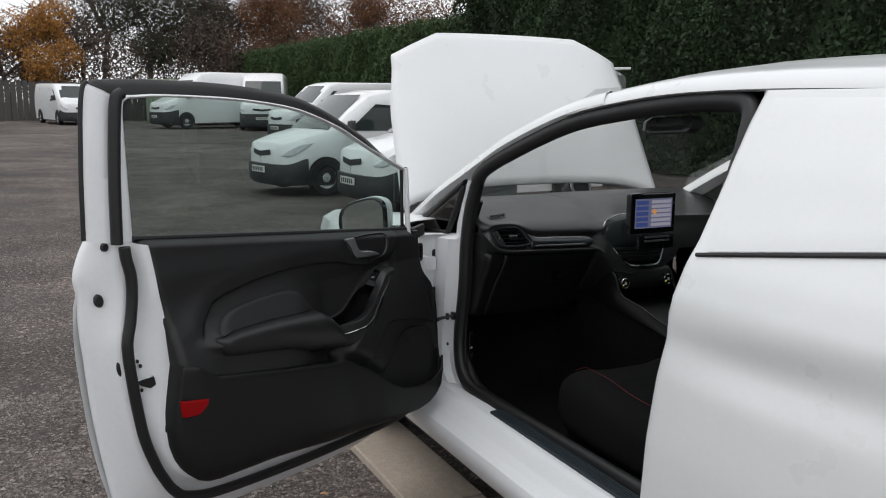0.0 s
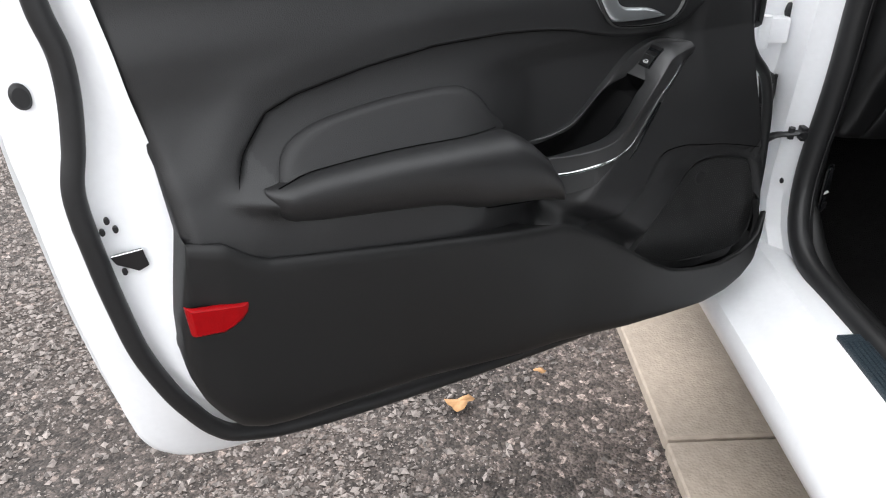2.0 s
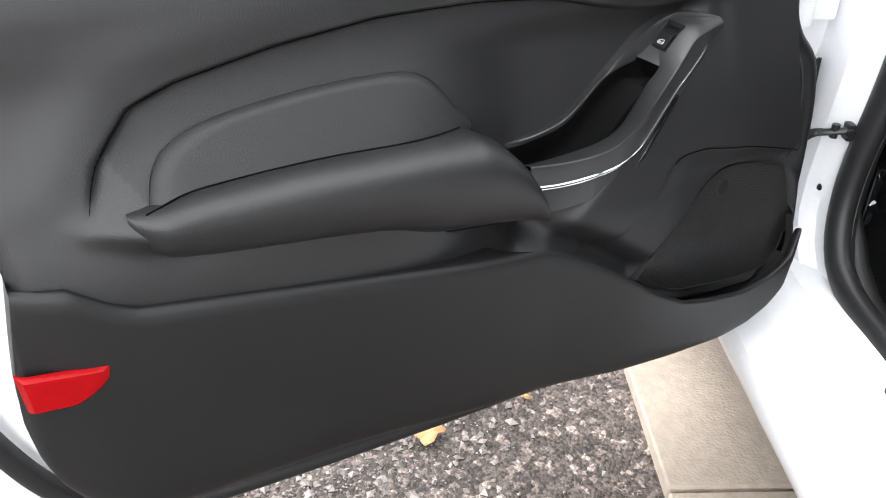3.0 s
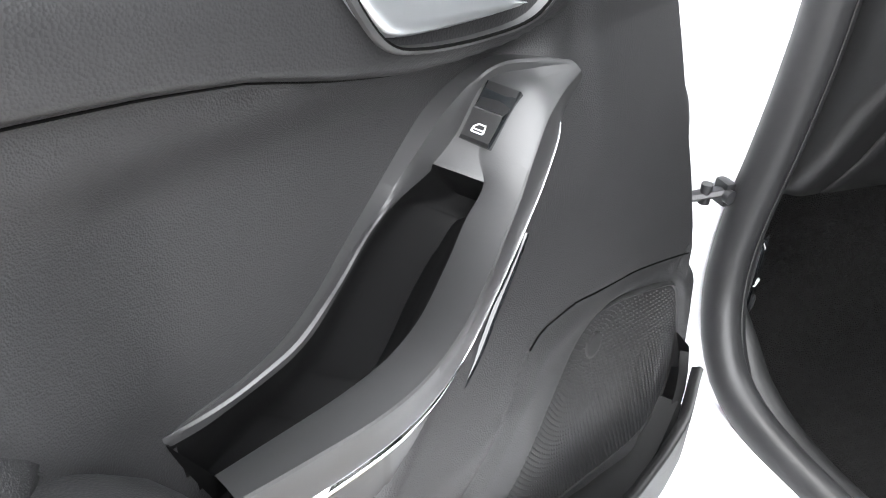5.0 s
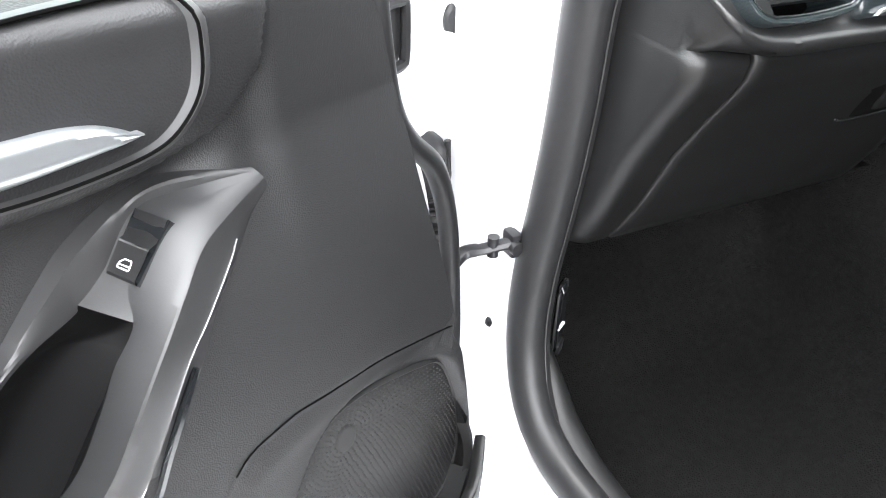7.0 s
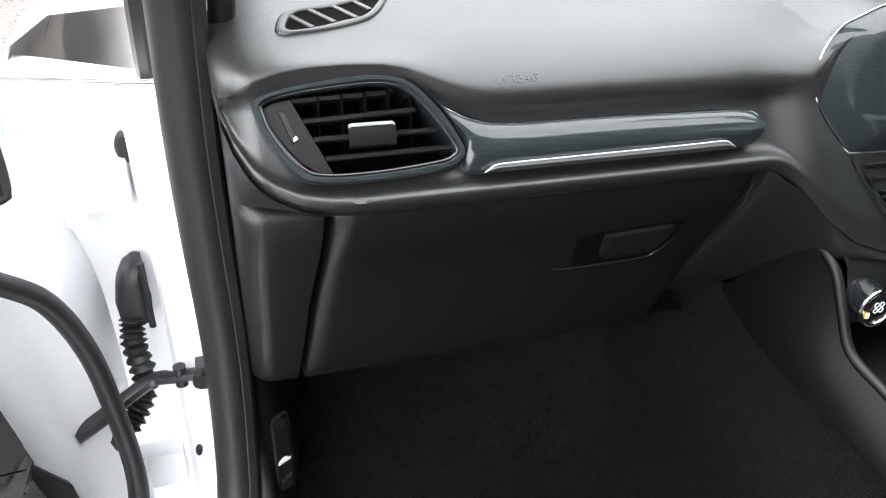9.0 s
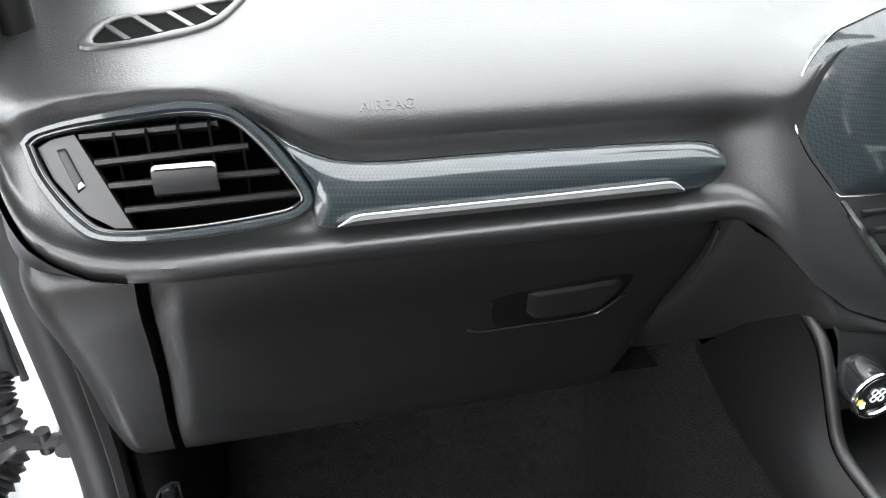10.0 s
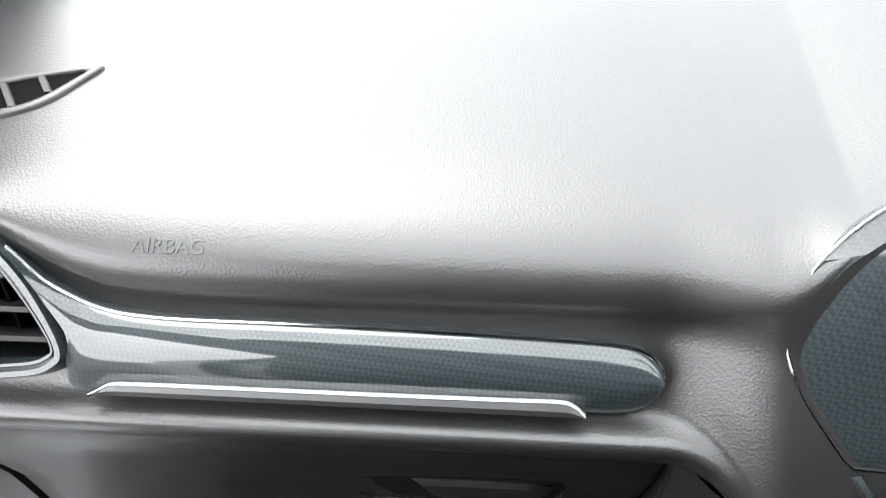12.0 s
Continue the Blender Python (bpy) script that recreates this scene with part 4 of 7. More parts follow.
def pull_bezel():
    rows = []
    for i, st in enumerate(np.linspace(0, 11, NS)):
        A, C, Dd, S, K, B = (c[i] for c in curves)
        along = unit(curves[2][min(i + 1, NS - 1)] - curves[2][max(i - 1, 0)])
        up = unit(np.cross(along, S - C))
        up = up if up[1] > 0 else -up
        big = min(1.0, st / 1.5)
        deep = 0.050 * float(ss(3.93, 4.10, st)) * float(1 - ss(10.85, 11.0, st))
        gap = lambda q, d: C + (Dd - C) * q - up * deep * d
        foot = np.array((B[0], B[1], min(B[2], max(trim_w(B[0], B[1]) - 0.002, 0.046 * float(ss(8.3, 9.2, st))))))
        row = [A + (A - C) * 0.1 - np.array((0, 0, 0.012)), A, A + (C - A) * 0.2 + up * 0.0016 * big, A + (C - A) * 0.6 + up * 0.0026 * big, C + (A - C) * 0.1 + up * 0.0012 * big,
               gap(0.02, 0.1), gap(0.05, 0.5), gap(0.14, 0.92), gap(0.28, 1.0), gap(0.72, 1.0), gap(0.90, 0.93), gap(0.955, 0.4), gap(0.985, 0.04),
               Dd, Dd + (S - Dd) * 0.08 + up * 0.0006 * big, Dd + (S - Dd) * 0.5 + up * 0.0012 * big, Dd + (S - Dd) * 0.82 + up * 0.0006 * big, S, S + (K - S) * 0.05 + np.array((0, 0, 0.0012)) * big, S + (K - S) * 0.3 + np.array((0, 0, 0.0016)) * big,
               S + (K - S) * 0.7, K, K + (foot - K) * 0.06 - np.array((0, 0, 0.0025)) * big, K + (foot - K) * 0.5 - np.array((0, 0, 0.001)) * big, foot, foot + (foot - K) * 0.15 - np.array((0, 0, 0.010 + 0.030 * float(ss(8.3, 9.2, st))))]
        rows.append([door_at(*p) for p in row])
    v, f = grid(rows)
    n = len(rows[0])
    lo, hi = int(NS * 3.93 / 11), NS
    # Well faces are split off so a darker colour can carry the pocket's shade.
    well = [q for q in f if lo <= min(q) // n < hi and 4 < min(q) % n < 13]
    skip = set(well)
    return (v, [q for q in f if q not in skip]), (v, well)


bezel_mesh, pocket_mesh = pull_bezel()
pull = part("pull_handle", bezel_mesh, SATIN_BLACK, door, "satin black pull handle and switch bezel", 32)
part("pocket_shade", pocket_mesh, SHADE_DULL, pull, "grip pocket coloured near-black for the shade inside it", 50)
strip, rib = [], []
for i, st in enumerate(np.linspace(0, 11, NS)):
    S, K, B = (curves[k][i] for k in (3, 4, 5))
    d = unit(K - S)
    if st > 1.35:
        wid = 0.0001 + 0.0027 * float(ss(6.5, 9.0, st))
        strip.append([door_at(*(K + d * wid * q + np.array((0, 0, h)))) for q, h in ((-1.25, -0.003), (-1.0, 0.0004), (-0.5, 0.0005 + 0.5 * wid), (-0.1, 0.0006 + 0.5 * wid), (0.08, 0.0004), (0.2, 0.0004), (0.4, 0.0005 + 0.4 * wid), (0.8, 0.0004 + 0.4 * wid), (1.0, 0.0002), (1.25, -0.005))])
    if 4.15 < st < 7.6:
        rib.append(door_at(*(K + (B - K) * float(np.interp(st, [4.1, 7.6], [0.36, 0.72])) + np.array((0, 0, 0.0005)))))
part("chrome_strip", grid(strip), CHROME, door, "thin bright chrome line", 30)
part("slot_cover", tube(rib, [0.0012 + 0.0022 * math.sin(math.pi * q) ** 0.4 for q in np.linspace(0.02, 0.98, len(rib))], 8), GLOSS_BLACK, door)

# window switch
SW_C = np.array([[(0.8890, 0.8880, -0.0069), (0.8938, 0.8853, 0.0157)], [(0.8622, 0.8588, -0.0058), (0.8654, 0.8567, 0.0157)]])


def sw(a, b, h):
    """A point of the switch: a across, b down its face, each -0.5 to 0.5, and h above it."""
    top, low = SW_C[0, 0] * (0.5 - a) + SW_C[0, 1] * (0.5 + a), SW_C[1, 0] * (0.5 - a) + SW_C[1, 1] * (0.5 + a)
    p = top * (0.5 - b) + low * (0.5 + b) + (h + 0.0022) * np.array((-0.66, 0.74, 0.13))
    return door_at(*p)


sq = [(-0.5, -0.5), (0.5, -0.5), (0.5, 0.5), (-0.5, 0.5)]
switch = part("window_switch", plate(even(sq, 24, True), sw, -0.004, 0.0012, 0.0005), GLOSS_BLACK, door, "black electric window switch")
rk = [[sw(a, b, h) for a in np.linspace(-0.45, 0.45, 8)] for b, h in ((-0.5, 0.0014), (-0.48, 0.0018), (-0.30, 0.0008), (-0.12, 0.0016), (-0.03, 0.0042), (0.01, 0.0048), (0.05, 0.0046), (0.12, 0.0040), (0.46, 0.0036), (0.5, 0.0014))]
part("rocker", grid(rk), TRIM_SMOOTH, switch)
part("rocker_edge", tube([sw(a, 0.0, 0.0048) for a in np.linspace(-0.42, 0.42, 8)], 0.0008, 6), CHROME, switch)
icon = [(-0.20, 0.36), (-0.20, 0.29), (-0.08, 0.22), (0.14, 0.22), (0.16, 0.36), (-0.20, 0.36), (-0.20, 0.31), (0.15, 0.31)]
part("window_icon", tube([sw(a, b, 0.0039) for a, b in even(icon, 30)], 0.00045, 5), PALE, switch)

# inner release lever in its cup
CUP = [(0.728, 1.003), (0.742, 0.990), (0.755, 0.966), (0.774, 0.945), (0.80, 0.936), (0.855, 0.930), (0.905, 0.931), (0.932, 0.948), (0.942, 0.972), (0.941, 1.000), (0.925, 1.008), (0.82, 1.0135), (0.73, 1.010)]
CUP = [(u - 0.005 - 0.004 * float(ss(0.76, 0.86, u)), z) for u, z in CUP]
cup_o = even(spline(CUP + CUP[:1], 120)[:-1], 90, closed=True)
cc = cup_o.mean(axis=0)
rows = []
for r, h in ((1.015, 0.0015), (1.0, 0.0035), (0.962, 0.004), (0.95, 0.002), (0.94, -0.004), (0.92, -0.007), (0.88, -0.0075), (0.6, -0.008), (0.02, -0.008)):
    rows.append([door_at(*(cc + (q - cc) * r), trim_w(*(cc + (q - cc) * r)) + h + 0.004) for q in cup_o])
part("cup_groove", tube([door_at(*(cc + (q - cc) * 0.957), trim_w(*(cc + (q - cc) * 0.957)) + 0.0068) for q in cup_o], 0.0012, 6, closed=True), SHADE_SEAM_BLACK, door)
part("release_cup", grid(rows, close_v=True), SATIN_BLACK, door, "black handle cup", 50)
LEV = [((0.729, 0.999), (0.770, 1.003)), ((0.740, 0.979), (0.779, 0.985)), ((0.754, 0.957), (0.789, 0.968)), ((0.766, 0.943), (0.798, 0.961)), ((0.780, 0.9345), (0.808, 0.957)), ((0.81, 0.931), (0.826, 0.9545)),
       ((0.84, 0.9295), (0.846, 0.952)), ((0.868, 0.929), (0.866, 0.947)), ((0.882, 0.930), (0.879, 0.941)), ((0.889, 0.932), (0.887, 0.936))]
la, lb = spline([(p[0][0] - 0.005, p[0][1] + 0.0125) for p in LEV], 50), spline([(p[1][0] - 0.007, p[1][1] + 0.009) for p in LEV], 50)
rows = []
for p, q in zip(la, lb):
    w0 = trim_w(0.82, 0.955) - 0.003
    rows.append([door_at(*(p + (q - p) * f), w0 + h) for f, h in ((0.0, -0.006), (0.0, 0.003), (0.04, 0.007), (0.16, 0.0105), (0.45, 0.012), (0.62, 0.0105), (0.8, 0.0115), (0.95, 0.009), (1.0, 0.004), (1.0, -0.006))])
lv, lf = grid(rows)
lf += [tuple(range(10)), tuple(range(len(lv) - 10, len(lv)))]
part("release_lever", (lv, lf), SATIN, door, "satin silver door release lever", 60)

# loudspeaker grille: a dished plate studded with rings of small dots
spk_o = even(spline(SPK + SPK[:1], 140)[:-1], 100, closed=True)
sc = np.array((1.02, 0.570))


rows = []
for r, h in ((1.014, -0.012), (1.009, -0.001), (1.0, 0.0012), (0.992, 0.0008), (0.985, -0.0005), (0.97, 0.0), (0.8, 0.0), (0.5, 0.0), (0.25, 0.0), (0.02, 0.0)):
    rows.append([door_at(*(sc + (q - sc) * r), grille_w(*(sc + (q - sc) * r)) + h) for q in spk_o])
spk = part("speaker_grille", grid(rows, close_v=True), TRIM, door, "black perforated loudspeaker grille", 50)
dots_v, dots_f = [], []
spk_in = sc + (spk_o - sc) * 0.982
rc = np.array((1.006, 0.634))
for k in range(1, 58):
    rad = 0.0042 * k
    cnt = max(6, int(2 * math.pi * rad / 0.0050))
    for q in np.linspace(0, 2 * math.pi, cnt, endpoint=False):
        c = rc + rad * np.array((math.cos(q), math.sin(q)))
        if not (0.84 < c[0] < 1.17 and 0.46 < c[1] < 0.69) or inside_depth(spk_in[::4], c[0], c[1]) < 0:
            continue
        i0, w = len(dots_v), grille_w(c[0], c[1])
        for a in range(5):
            dots_v.append(door_at(c[0] + 0.0017 * math.cos(a * 1.2566), c[1] + 0.0017 * math.sin(a * 1.2566), w - 0.0004))
        dots_v.append(door_at(c[0], c[1], w + 0.0013))
        dots_f += [(i0 + a, i0 + (a + 1) % 5, i0 + 5) for a in range(5)]
tagged(part("grille_dots", (dots_v, dots_f), TRIM_SMOOTH, spk), kind="stuff")
part("speaker_badge", pillow([(1.006 + 0.011 * math.cos(a), 0.634 + 0.014 * math.sin(a)) for a in np.linspace(0, 6.283, 25)[:-1]], lambda a, b, h: door_at(a, b, grille_w(a, b) + h), 0.0012, n=24), TRIM, spk)

# red reflector low on the trailing edge
REDP = [(0.053, 0.700), (0.134, 0.685), (0.131, 0.672), (0.122, 0.662), (0.110, 0.655), (0.098, 0.651), (0.056, 0.657)]
part("reflector", pillow(REDP, lambda a, b, h: door_at(a, b, 0.071 - 0.018 * (1 - min(1, max(0, a - 0.047) / 0.016)) ** 2 + h), 0.004, rim=0.12, rings=7, n=60), RED, door, "red plastic door reflector")

# white steel shell round the trim, with the black weather seal on it
OUT = [(-0.055, 1.095), (-0.075, 1.06), (-0.092, 1.01), (-0.086, 0.96), (-0.085, 0.88), (-0.078, 0.81), (-0.069, 0.7), (-0.057, 0.6), (-0.04, 0.5), (-0.025, 0.417), (-0.011, 0.367), (0.016, 0.33), (0.071, 0.299), (0.2, 0.279), (0.6, 0.248), (0.95, 0.245), (1.1, 0.298), (1.2, 0.33), (1.265, 0.4), (1.29, 0.48), (1.3, 0.56), (1.3, 0.64), (1.295, 0.72), (1.28, 0.79), (1.26, 0.83), (1.245, 0.87), (1.235, 0.93), (1.23, 0.99)]
MID = [(-0.026, 1.1), (-0.022, 1.06), (-0.012, 1.015), (-0.012, 0.965), (-0.02, 0.905), (-0.032, 0.845), (-0.025, 0.76), (-0.014, 0.68), (0.001, 0.6), (0.027, 0.525), (0.050, 0.478), (0.08, 0.432), (0.125, 0.4), (0.25, 0.372), (0.6, 0.345), (0.95, 0.335), (1.08, 0.345), (1.17, 0.375), (1.225, 0.43), (1.245, 0.5), (1.249, 0.56), (1.243, 0.64), (1.232, 0.715), (1.207, 0.78), (1.163, 0.825), (1.139, 0.865), (1.125, 0.93), (1.118, 0.99)]
INN = [(0.014, 1.09), (0.020, 1.06), (0.030, 1.01), (0.038, 0.96), (0.055, 0.88), (0.066, 0.8), (0.055, 0.7), (0.046, 0.62), (0.056, 0.55), (0.075, 0.505), (0.1, 0.475), (0.135, 0.455), (0.18, 0.447), (0.28, 0.44), (0.6, 0.412), (0.95, 0.388), (1.07, 0.388), (1.12, 0.4), (1.16, 0.44), (1.175, 0.5), (1.172, 0.56), (1.16, 0.64), (1.145, 0.715), (1.13, 0.77), (1.12, 0.812), (1.11, 0.85), (1.095, 0.92), (1.072, 0.985)]
co, cm, ci = spline(OUT, 160), spline(MID, 160), spline(INN, 160)
rows = []
for k, (o, m, i) in enumerate(zip(co, cm, ci)):
    a, b = o - m, i - m
    lip = 0.008 if k < 90 else -0.006
    rows.append([door_at(*p, w) for p, w in ((m + a * 0.97, -0.135), (o, -0.128), (m + a * 1.005, -0.118), (m + a * 0.93, -0.110), (m + a * 0.75, -0.103), (m + a * 0.40, -0.080), (m + a * 0.22, -0.055),
                 (m + a * 0.12, -0.042), (m, -0.038), (m + b * 0.30, -0.036), (m + b * 0.55, -0.022), (m + b * 0.8, -0.006), (i, min(0.004, lip)), (i + b / np.linalg.norm(b) * 0.006, 0.6 * lip), (i + b / np.linalg.norm(b) * 0.010, lip))])
part("door_shell", grid(rows), INNER_WHITE, door, "white steel inner shell of the door", 60)
skin = [[door_at(u, 0.34 + (z - 0.34) / 0.72 * (top_edge(max(0.3, u)) - 0.362), -0.135 - 0.02 * math.sin(math.pi * min(1, max(0, (z - 0.3) / 0.75))) + 0.03 * ss(0.85, 1.1, z)) for u in np.linspace(float(np.interp(z, [0.34, 0.36, 0.41, 0.5, 0.6, 0.81, 0.96, 1.06], [0.06, 0.00, -0.025, -0.045, -0.062, -0.085, -0.094, -0.07])), 1.245, 20)] for z in np.linspace(0.34, 1.06, 20)]
part("outer_skin", grid(skin), WHITE, door)
part("shell_seal", tube([door_at(*p, -0.015) for p in cm[2:]], np.interp(np.arange(len(cm) - 2), [0, 80, 120, 160], [0.0138, 0.0138, 0.0105, 0.0105]), 10, up=DN), RUBBER, door, "black rubber door weather seal")


def hole(u, z, w, ru, rz, m=RUBBER, name="grommet", h=0.004, turn=0.0):
    pts = [(ru * math.cos(a), rz * math.sin(a)) for a in np.linspace(0, 6.283, 25)[:-1]]
    pts = [(u + a * math.cos(turn) - b * math.sin(turn), z + a * math.sin(turn) + b * math.cos(turn)) for a, b in pts]
    return part(name, pillow(pts, lambda a, b, q: door_at(a, b, w + q), h, n=24, rings=5), m, door)


hole(-0.056, 0.953, -0.083, 0.012, 0.017, turn=0.25)
hole(-0.026, 0.783, -0.048, 0.015, 0.026, turn=0.2)
hole(-0.043, 1.084, -0.066, 0.010, 0.011)
for u, z in ((-0.002, 0.800), (-0.010, 0.786), (0.006, 0.786), (0.006, 0.724)):
    hole(u, z, -0.0215, 0.0035, 0.005, name="bolt_hole", h=0.001)
LATCH = [(-0.008, 0.752), (0.030, 0.758), (0.034, 0.735), (0.022, 0.728), (-0.002, 0.740)]
part("latch", plate(LATCH, lambda a, b, h: door_at(a, b, -0.022 + 0.35 * max(0, a) + h), 0.0, 0.006), surface("latch_dark", (0.01, 0.01, 0.011), 0.4), door, "dark steel door latch")
part("latch_plate", tube([door_at(a, b, -0.018 + 0.35 * max(0, a)) for a, b in LATCH + LATCH[:1]], 0.0009, 6), CHROME, door)

# window frame: white inner strip, black outer rubber, and the glass
FO = spline([(-0.093, 1.105), (-0.088, 1.27), (-0.075, 1.44), (-0.050, 1.470), (0.0, 1.476), (0.128, 1.479), (0.341, 1.474), (0.548, 1.453), (0.70, 1.413), (0.902, 1.323), (1.019, 1.252), (1.125, 1.207)], 110)
FI = spline([(-0.020, 1.09), (-0.016, 1.25), (-0.004, 1.41), (0.010, 1.437), (0.04, 1.441), (0.126, 1.444), (0.339, 1.438), (0.528, 1.419), (0.642, 1.393), (0.766, 1.351), (0.90, 1.288), (1.088, 1.209)], 110)
FG = spline([(0.016, 1.09), (0.010, 1.25), (0.006, 1.40), (0.018, 1.428), (0.045, 1.432), (0.126, 1.436), (0.339, 1.430), (0.528, 1.411), (0.642, 1.385), (0.766, 1.343), (0.90, 1.280), (1.083, 1.200)], 110)


def lean_w(z):
    return -0.035


rows, rows2 = [], []
for o, i, g in zip(FO, FI, FG):
    w = lean_w(o[1])
    up = float(ss(1.30, 1.45, o[1])) if o[0] < 0 else 1.0
    rows.append([door_at(*p, q) for p, q in ((o, w - 0.045), (o + (i - o) * 0.04, w - 0.03), (o + (i - o) * (0.14 + 0.30 * up), w - 0.018), (i, w - 0.012), (i + (g - i) * 0.1, w - 0.006))])
    rows2.append([door_at(*p, q) for p, q in ((i, w - 0.016), (i + (g - i) * 0.15, w + 0.002), (i + (g - i) * 0.5, w + 0.004), (g + (i - g) * 0.1, w), (g, w - 0.014))])
split = int(110 * 2.25 / 10)
part("post_panel", grid(rows[:split + 2]), INNER_WHITE, door, "white painted rear window post", 60)
part("frame_rubber", grid(rows[split:]), RUBBER, door, "black rubber round the window frame", 60)
part("frame_edge", tube([door_at(*o, lean_w(0) - 0.035) for o in FO[:split + 4]], 0.006, 8), RUBBER, door)
part("post_seal", tube([door_at(*(i + (o - i) * 0.18), lean_w(0) + 0.004) for o, i in zip(FO[:split + 8], FI[:split + 8])], 0.0142, 10, up=DN), RUBBER, door)
part("frame_strip", grid(rows2), INNER_WHITE, door, "white painted inner window frame", 60)
part("front_post", tube([door_at(1.093, 1.208, -0.035), door_at(1.100, 0.985, -0.03)], 0.009, 10), INNER_WHITE, door, "white front window post")
part("front_post_rubber", tube([door_at(1.082, 1.203, -0.045), door_at(1.087, 0.985, -0.045)], 0.006, 8), RUBBER, door)
part("front_post_edge", tube([door_at(1.106, 1.210, -0.045), door_at(1.113, 0.985, -0.045)], 0.006, 8), RUBBER, door)
part("waist_rubber", tube([door_at(u, top_edge(u) + 0.001, -0.033) for u in np.linspace(0.01, 1.09, 14)], 0.008, 8), RUBBER, door)
part("corner_cap", plate([(0.006, 1.436), (0.060, 1.436), (0.036, 1.430), (0.020, 1.415), (0.014, 1.38), (0.006, 1.38)], lambda a, b, h: door_at(a, b, -0.052 + h), 0.0, 0.006), RUBBER, door)
gl = [(0.010, 1.085), (0.008, 1.25), (0.006, 1.43), (0.126, 1.440), (0.339, 1.434), (0.528, 1.415), (0.642, 1.389), (0.766, 1.347), (0.90, 1.284), (1.088, 1.204), (1.095, 0.985)]
gob = part("door_window", ([door_at(a, b, -0.056) for a, b in gl], [tuple(range(len(gl)))]), CLEAR, door, "slightly dirty door glass")
gob.visible_shadow = False

# mirror on the outside, its glass facing the trailing edge of the door
def mir(q, z, h):
    """q from the inner to the outer end of the mirror, h forwards of its glass."""
    return door_at(1.143 - 0.055 * q + 0.956 * h, z, -0.160 - 0.18 * q - 0.29 * h)


mo = [(0.0, 1.02), (0.02, 1.06), (0.10, 1.083), (0.28, 1.093), (0.55, 1.083), (0.83, 1.061), (0.96, 1.035), (1.0, 1.0), (0.97, 0.962), (0.85, 0.945), (0.5, 0.94), (0.1, 0.948), (0.0, 0.98)]
mo = even(spline(mo + mo[:1], 80)[:-1], 64, closed=True)
mcc = mo.mean(axis=0)
rows = [[mir(*(mcc + (q - mcc) * r), h) for q in mo] for r, h in ((0.86, 0.004), (0.87, -0.004), (0.91, -0.010), (0.97, -0.009), (1.0, 0.0), (1.0, 0.012))]
mirror = part("mirror_rim", grid(rows, close_v=True), GLOSS_BLACK, door, "black rimmed door mirror")
rows = [[mir(*(mcc + (q - mcc) * r), h) for q in mo] for r, h in ((0.985, 0.008), (1.0, 0.014), (1.0, 0.045), (0.93, 0.082), (0.78, 0.105), (0.45, 0.122), (0.02, 0.126))]
part("mirror_shell", grid(rows, close_v=True), WHITE, door, "white mirror housing")
part("mirror_glass", plate(mcc + (mo - mcc) * 0.88, mir, 0.0, 0.003), MIRROR, mirror)
part("mirror_arm", tube([mir(0.25, 0.955, 0.05), mir(0.0, 0.958, 0.06), door_at(1.20, 0.962, -0.125)], [0.024, 0.026, 0.03], 12, flat=1.4), GLOSS_BLACK, door, "black mirror base")

# hinge side: check strap, cable boot, plugs
strap = part("check_strap", tube(spline([door_at(1.205, 0.612, -0.03), door_at(1.23, 0.617, -0.03), (1.30, 2.708, 0.630), (1.325, 2.698, 0.638), (1.352, 2.688, 0.645)], 24), [0.0075] * 8 + [0.0065] * 8 + [0.0058] * 8, 8, flat=1.5), STEEL, car, "dark steel door check strap")
part("strap_bracket", join(box(1.349, 1.362, 2.680, 2.702, 0.628, 0.657, 0.004), tube([(1.352, 2.681, 0.643), (1.353, 2.674, 0.643)], 0.008, 12)), STEEL, strap)
part("strap_pin", tube([(1.333, 2.694, 0.630), (1.333, 2.694, 0.654)], 0.0068, 10), STEEL, strap)
BOOT = [(1.308, 0.742), (1.300, 0.744), (1.288, 0.736), (1.279, 0.718), (1.275, 0.695), (1.277, 0.672), (1.285, 0.664), (1.308, 0.666)]
boot = part("cable_boot", pillow(BOOT, lambda a, b, h: (a, 2.772 - h, b), 0.020, rim=0.55, back=0.02, n=60), RUBBER, car, "black rubber cable boot")
part("boot_flange", tube([(1.309, 2.762, 0.664), (1.310, 2.760, 0.705), (1.309, 2.762, 0.744)], 0.004, 8), RUBBER, boot)
cab = spline([(1.290, 2.760, 0.680), (1.288, 2.748, 0.655), (1.292, 2.735, 0.61), (1.275, 2.715, 0.58), (1.25, 2.69, 0.57)], 60)
part("ribbed_hose", tube(cab, [0.012 + 0.003 * math.sin(i * 1.9) for i in range(60)], 10), RUBBER, boot)
for p in ((1.337, 2.6965, 0.533), (1.318, 2.775, 0.87)):
    r = 0.006 if p[2] < 0.6 else 0.018
    part("body_plug", pillow([(r * 0.7 * math.cos(a), r * math.sin(a)) for a in np.linspace(0, 6.283, 21)[:-1]], lambda a, b, h, p=p: (p[0] + a * 0.95, p[1] - h + a * 0.2, p[2] + b), 0.003, n=20, rings=5), RUBBER, car)
rp = even([(-0.028, -0.026), (0.028, -0.026), (0.028, 0.026), (-0.028, 0.026)], 24, True)
part("plug_cover", pillow(rp, lambda a, b, h: door_at(1.184 + a, 0.897 + b, -0.058 + h), 0.003, rim=0.15, n=48), RUBBER, door, "black rectangular blanking plug")
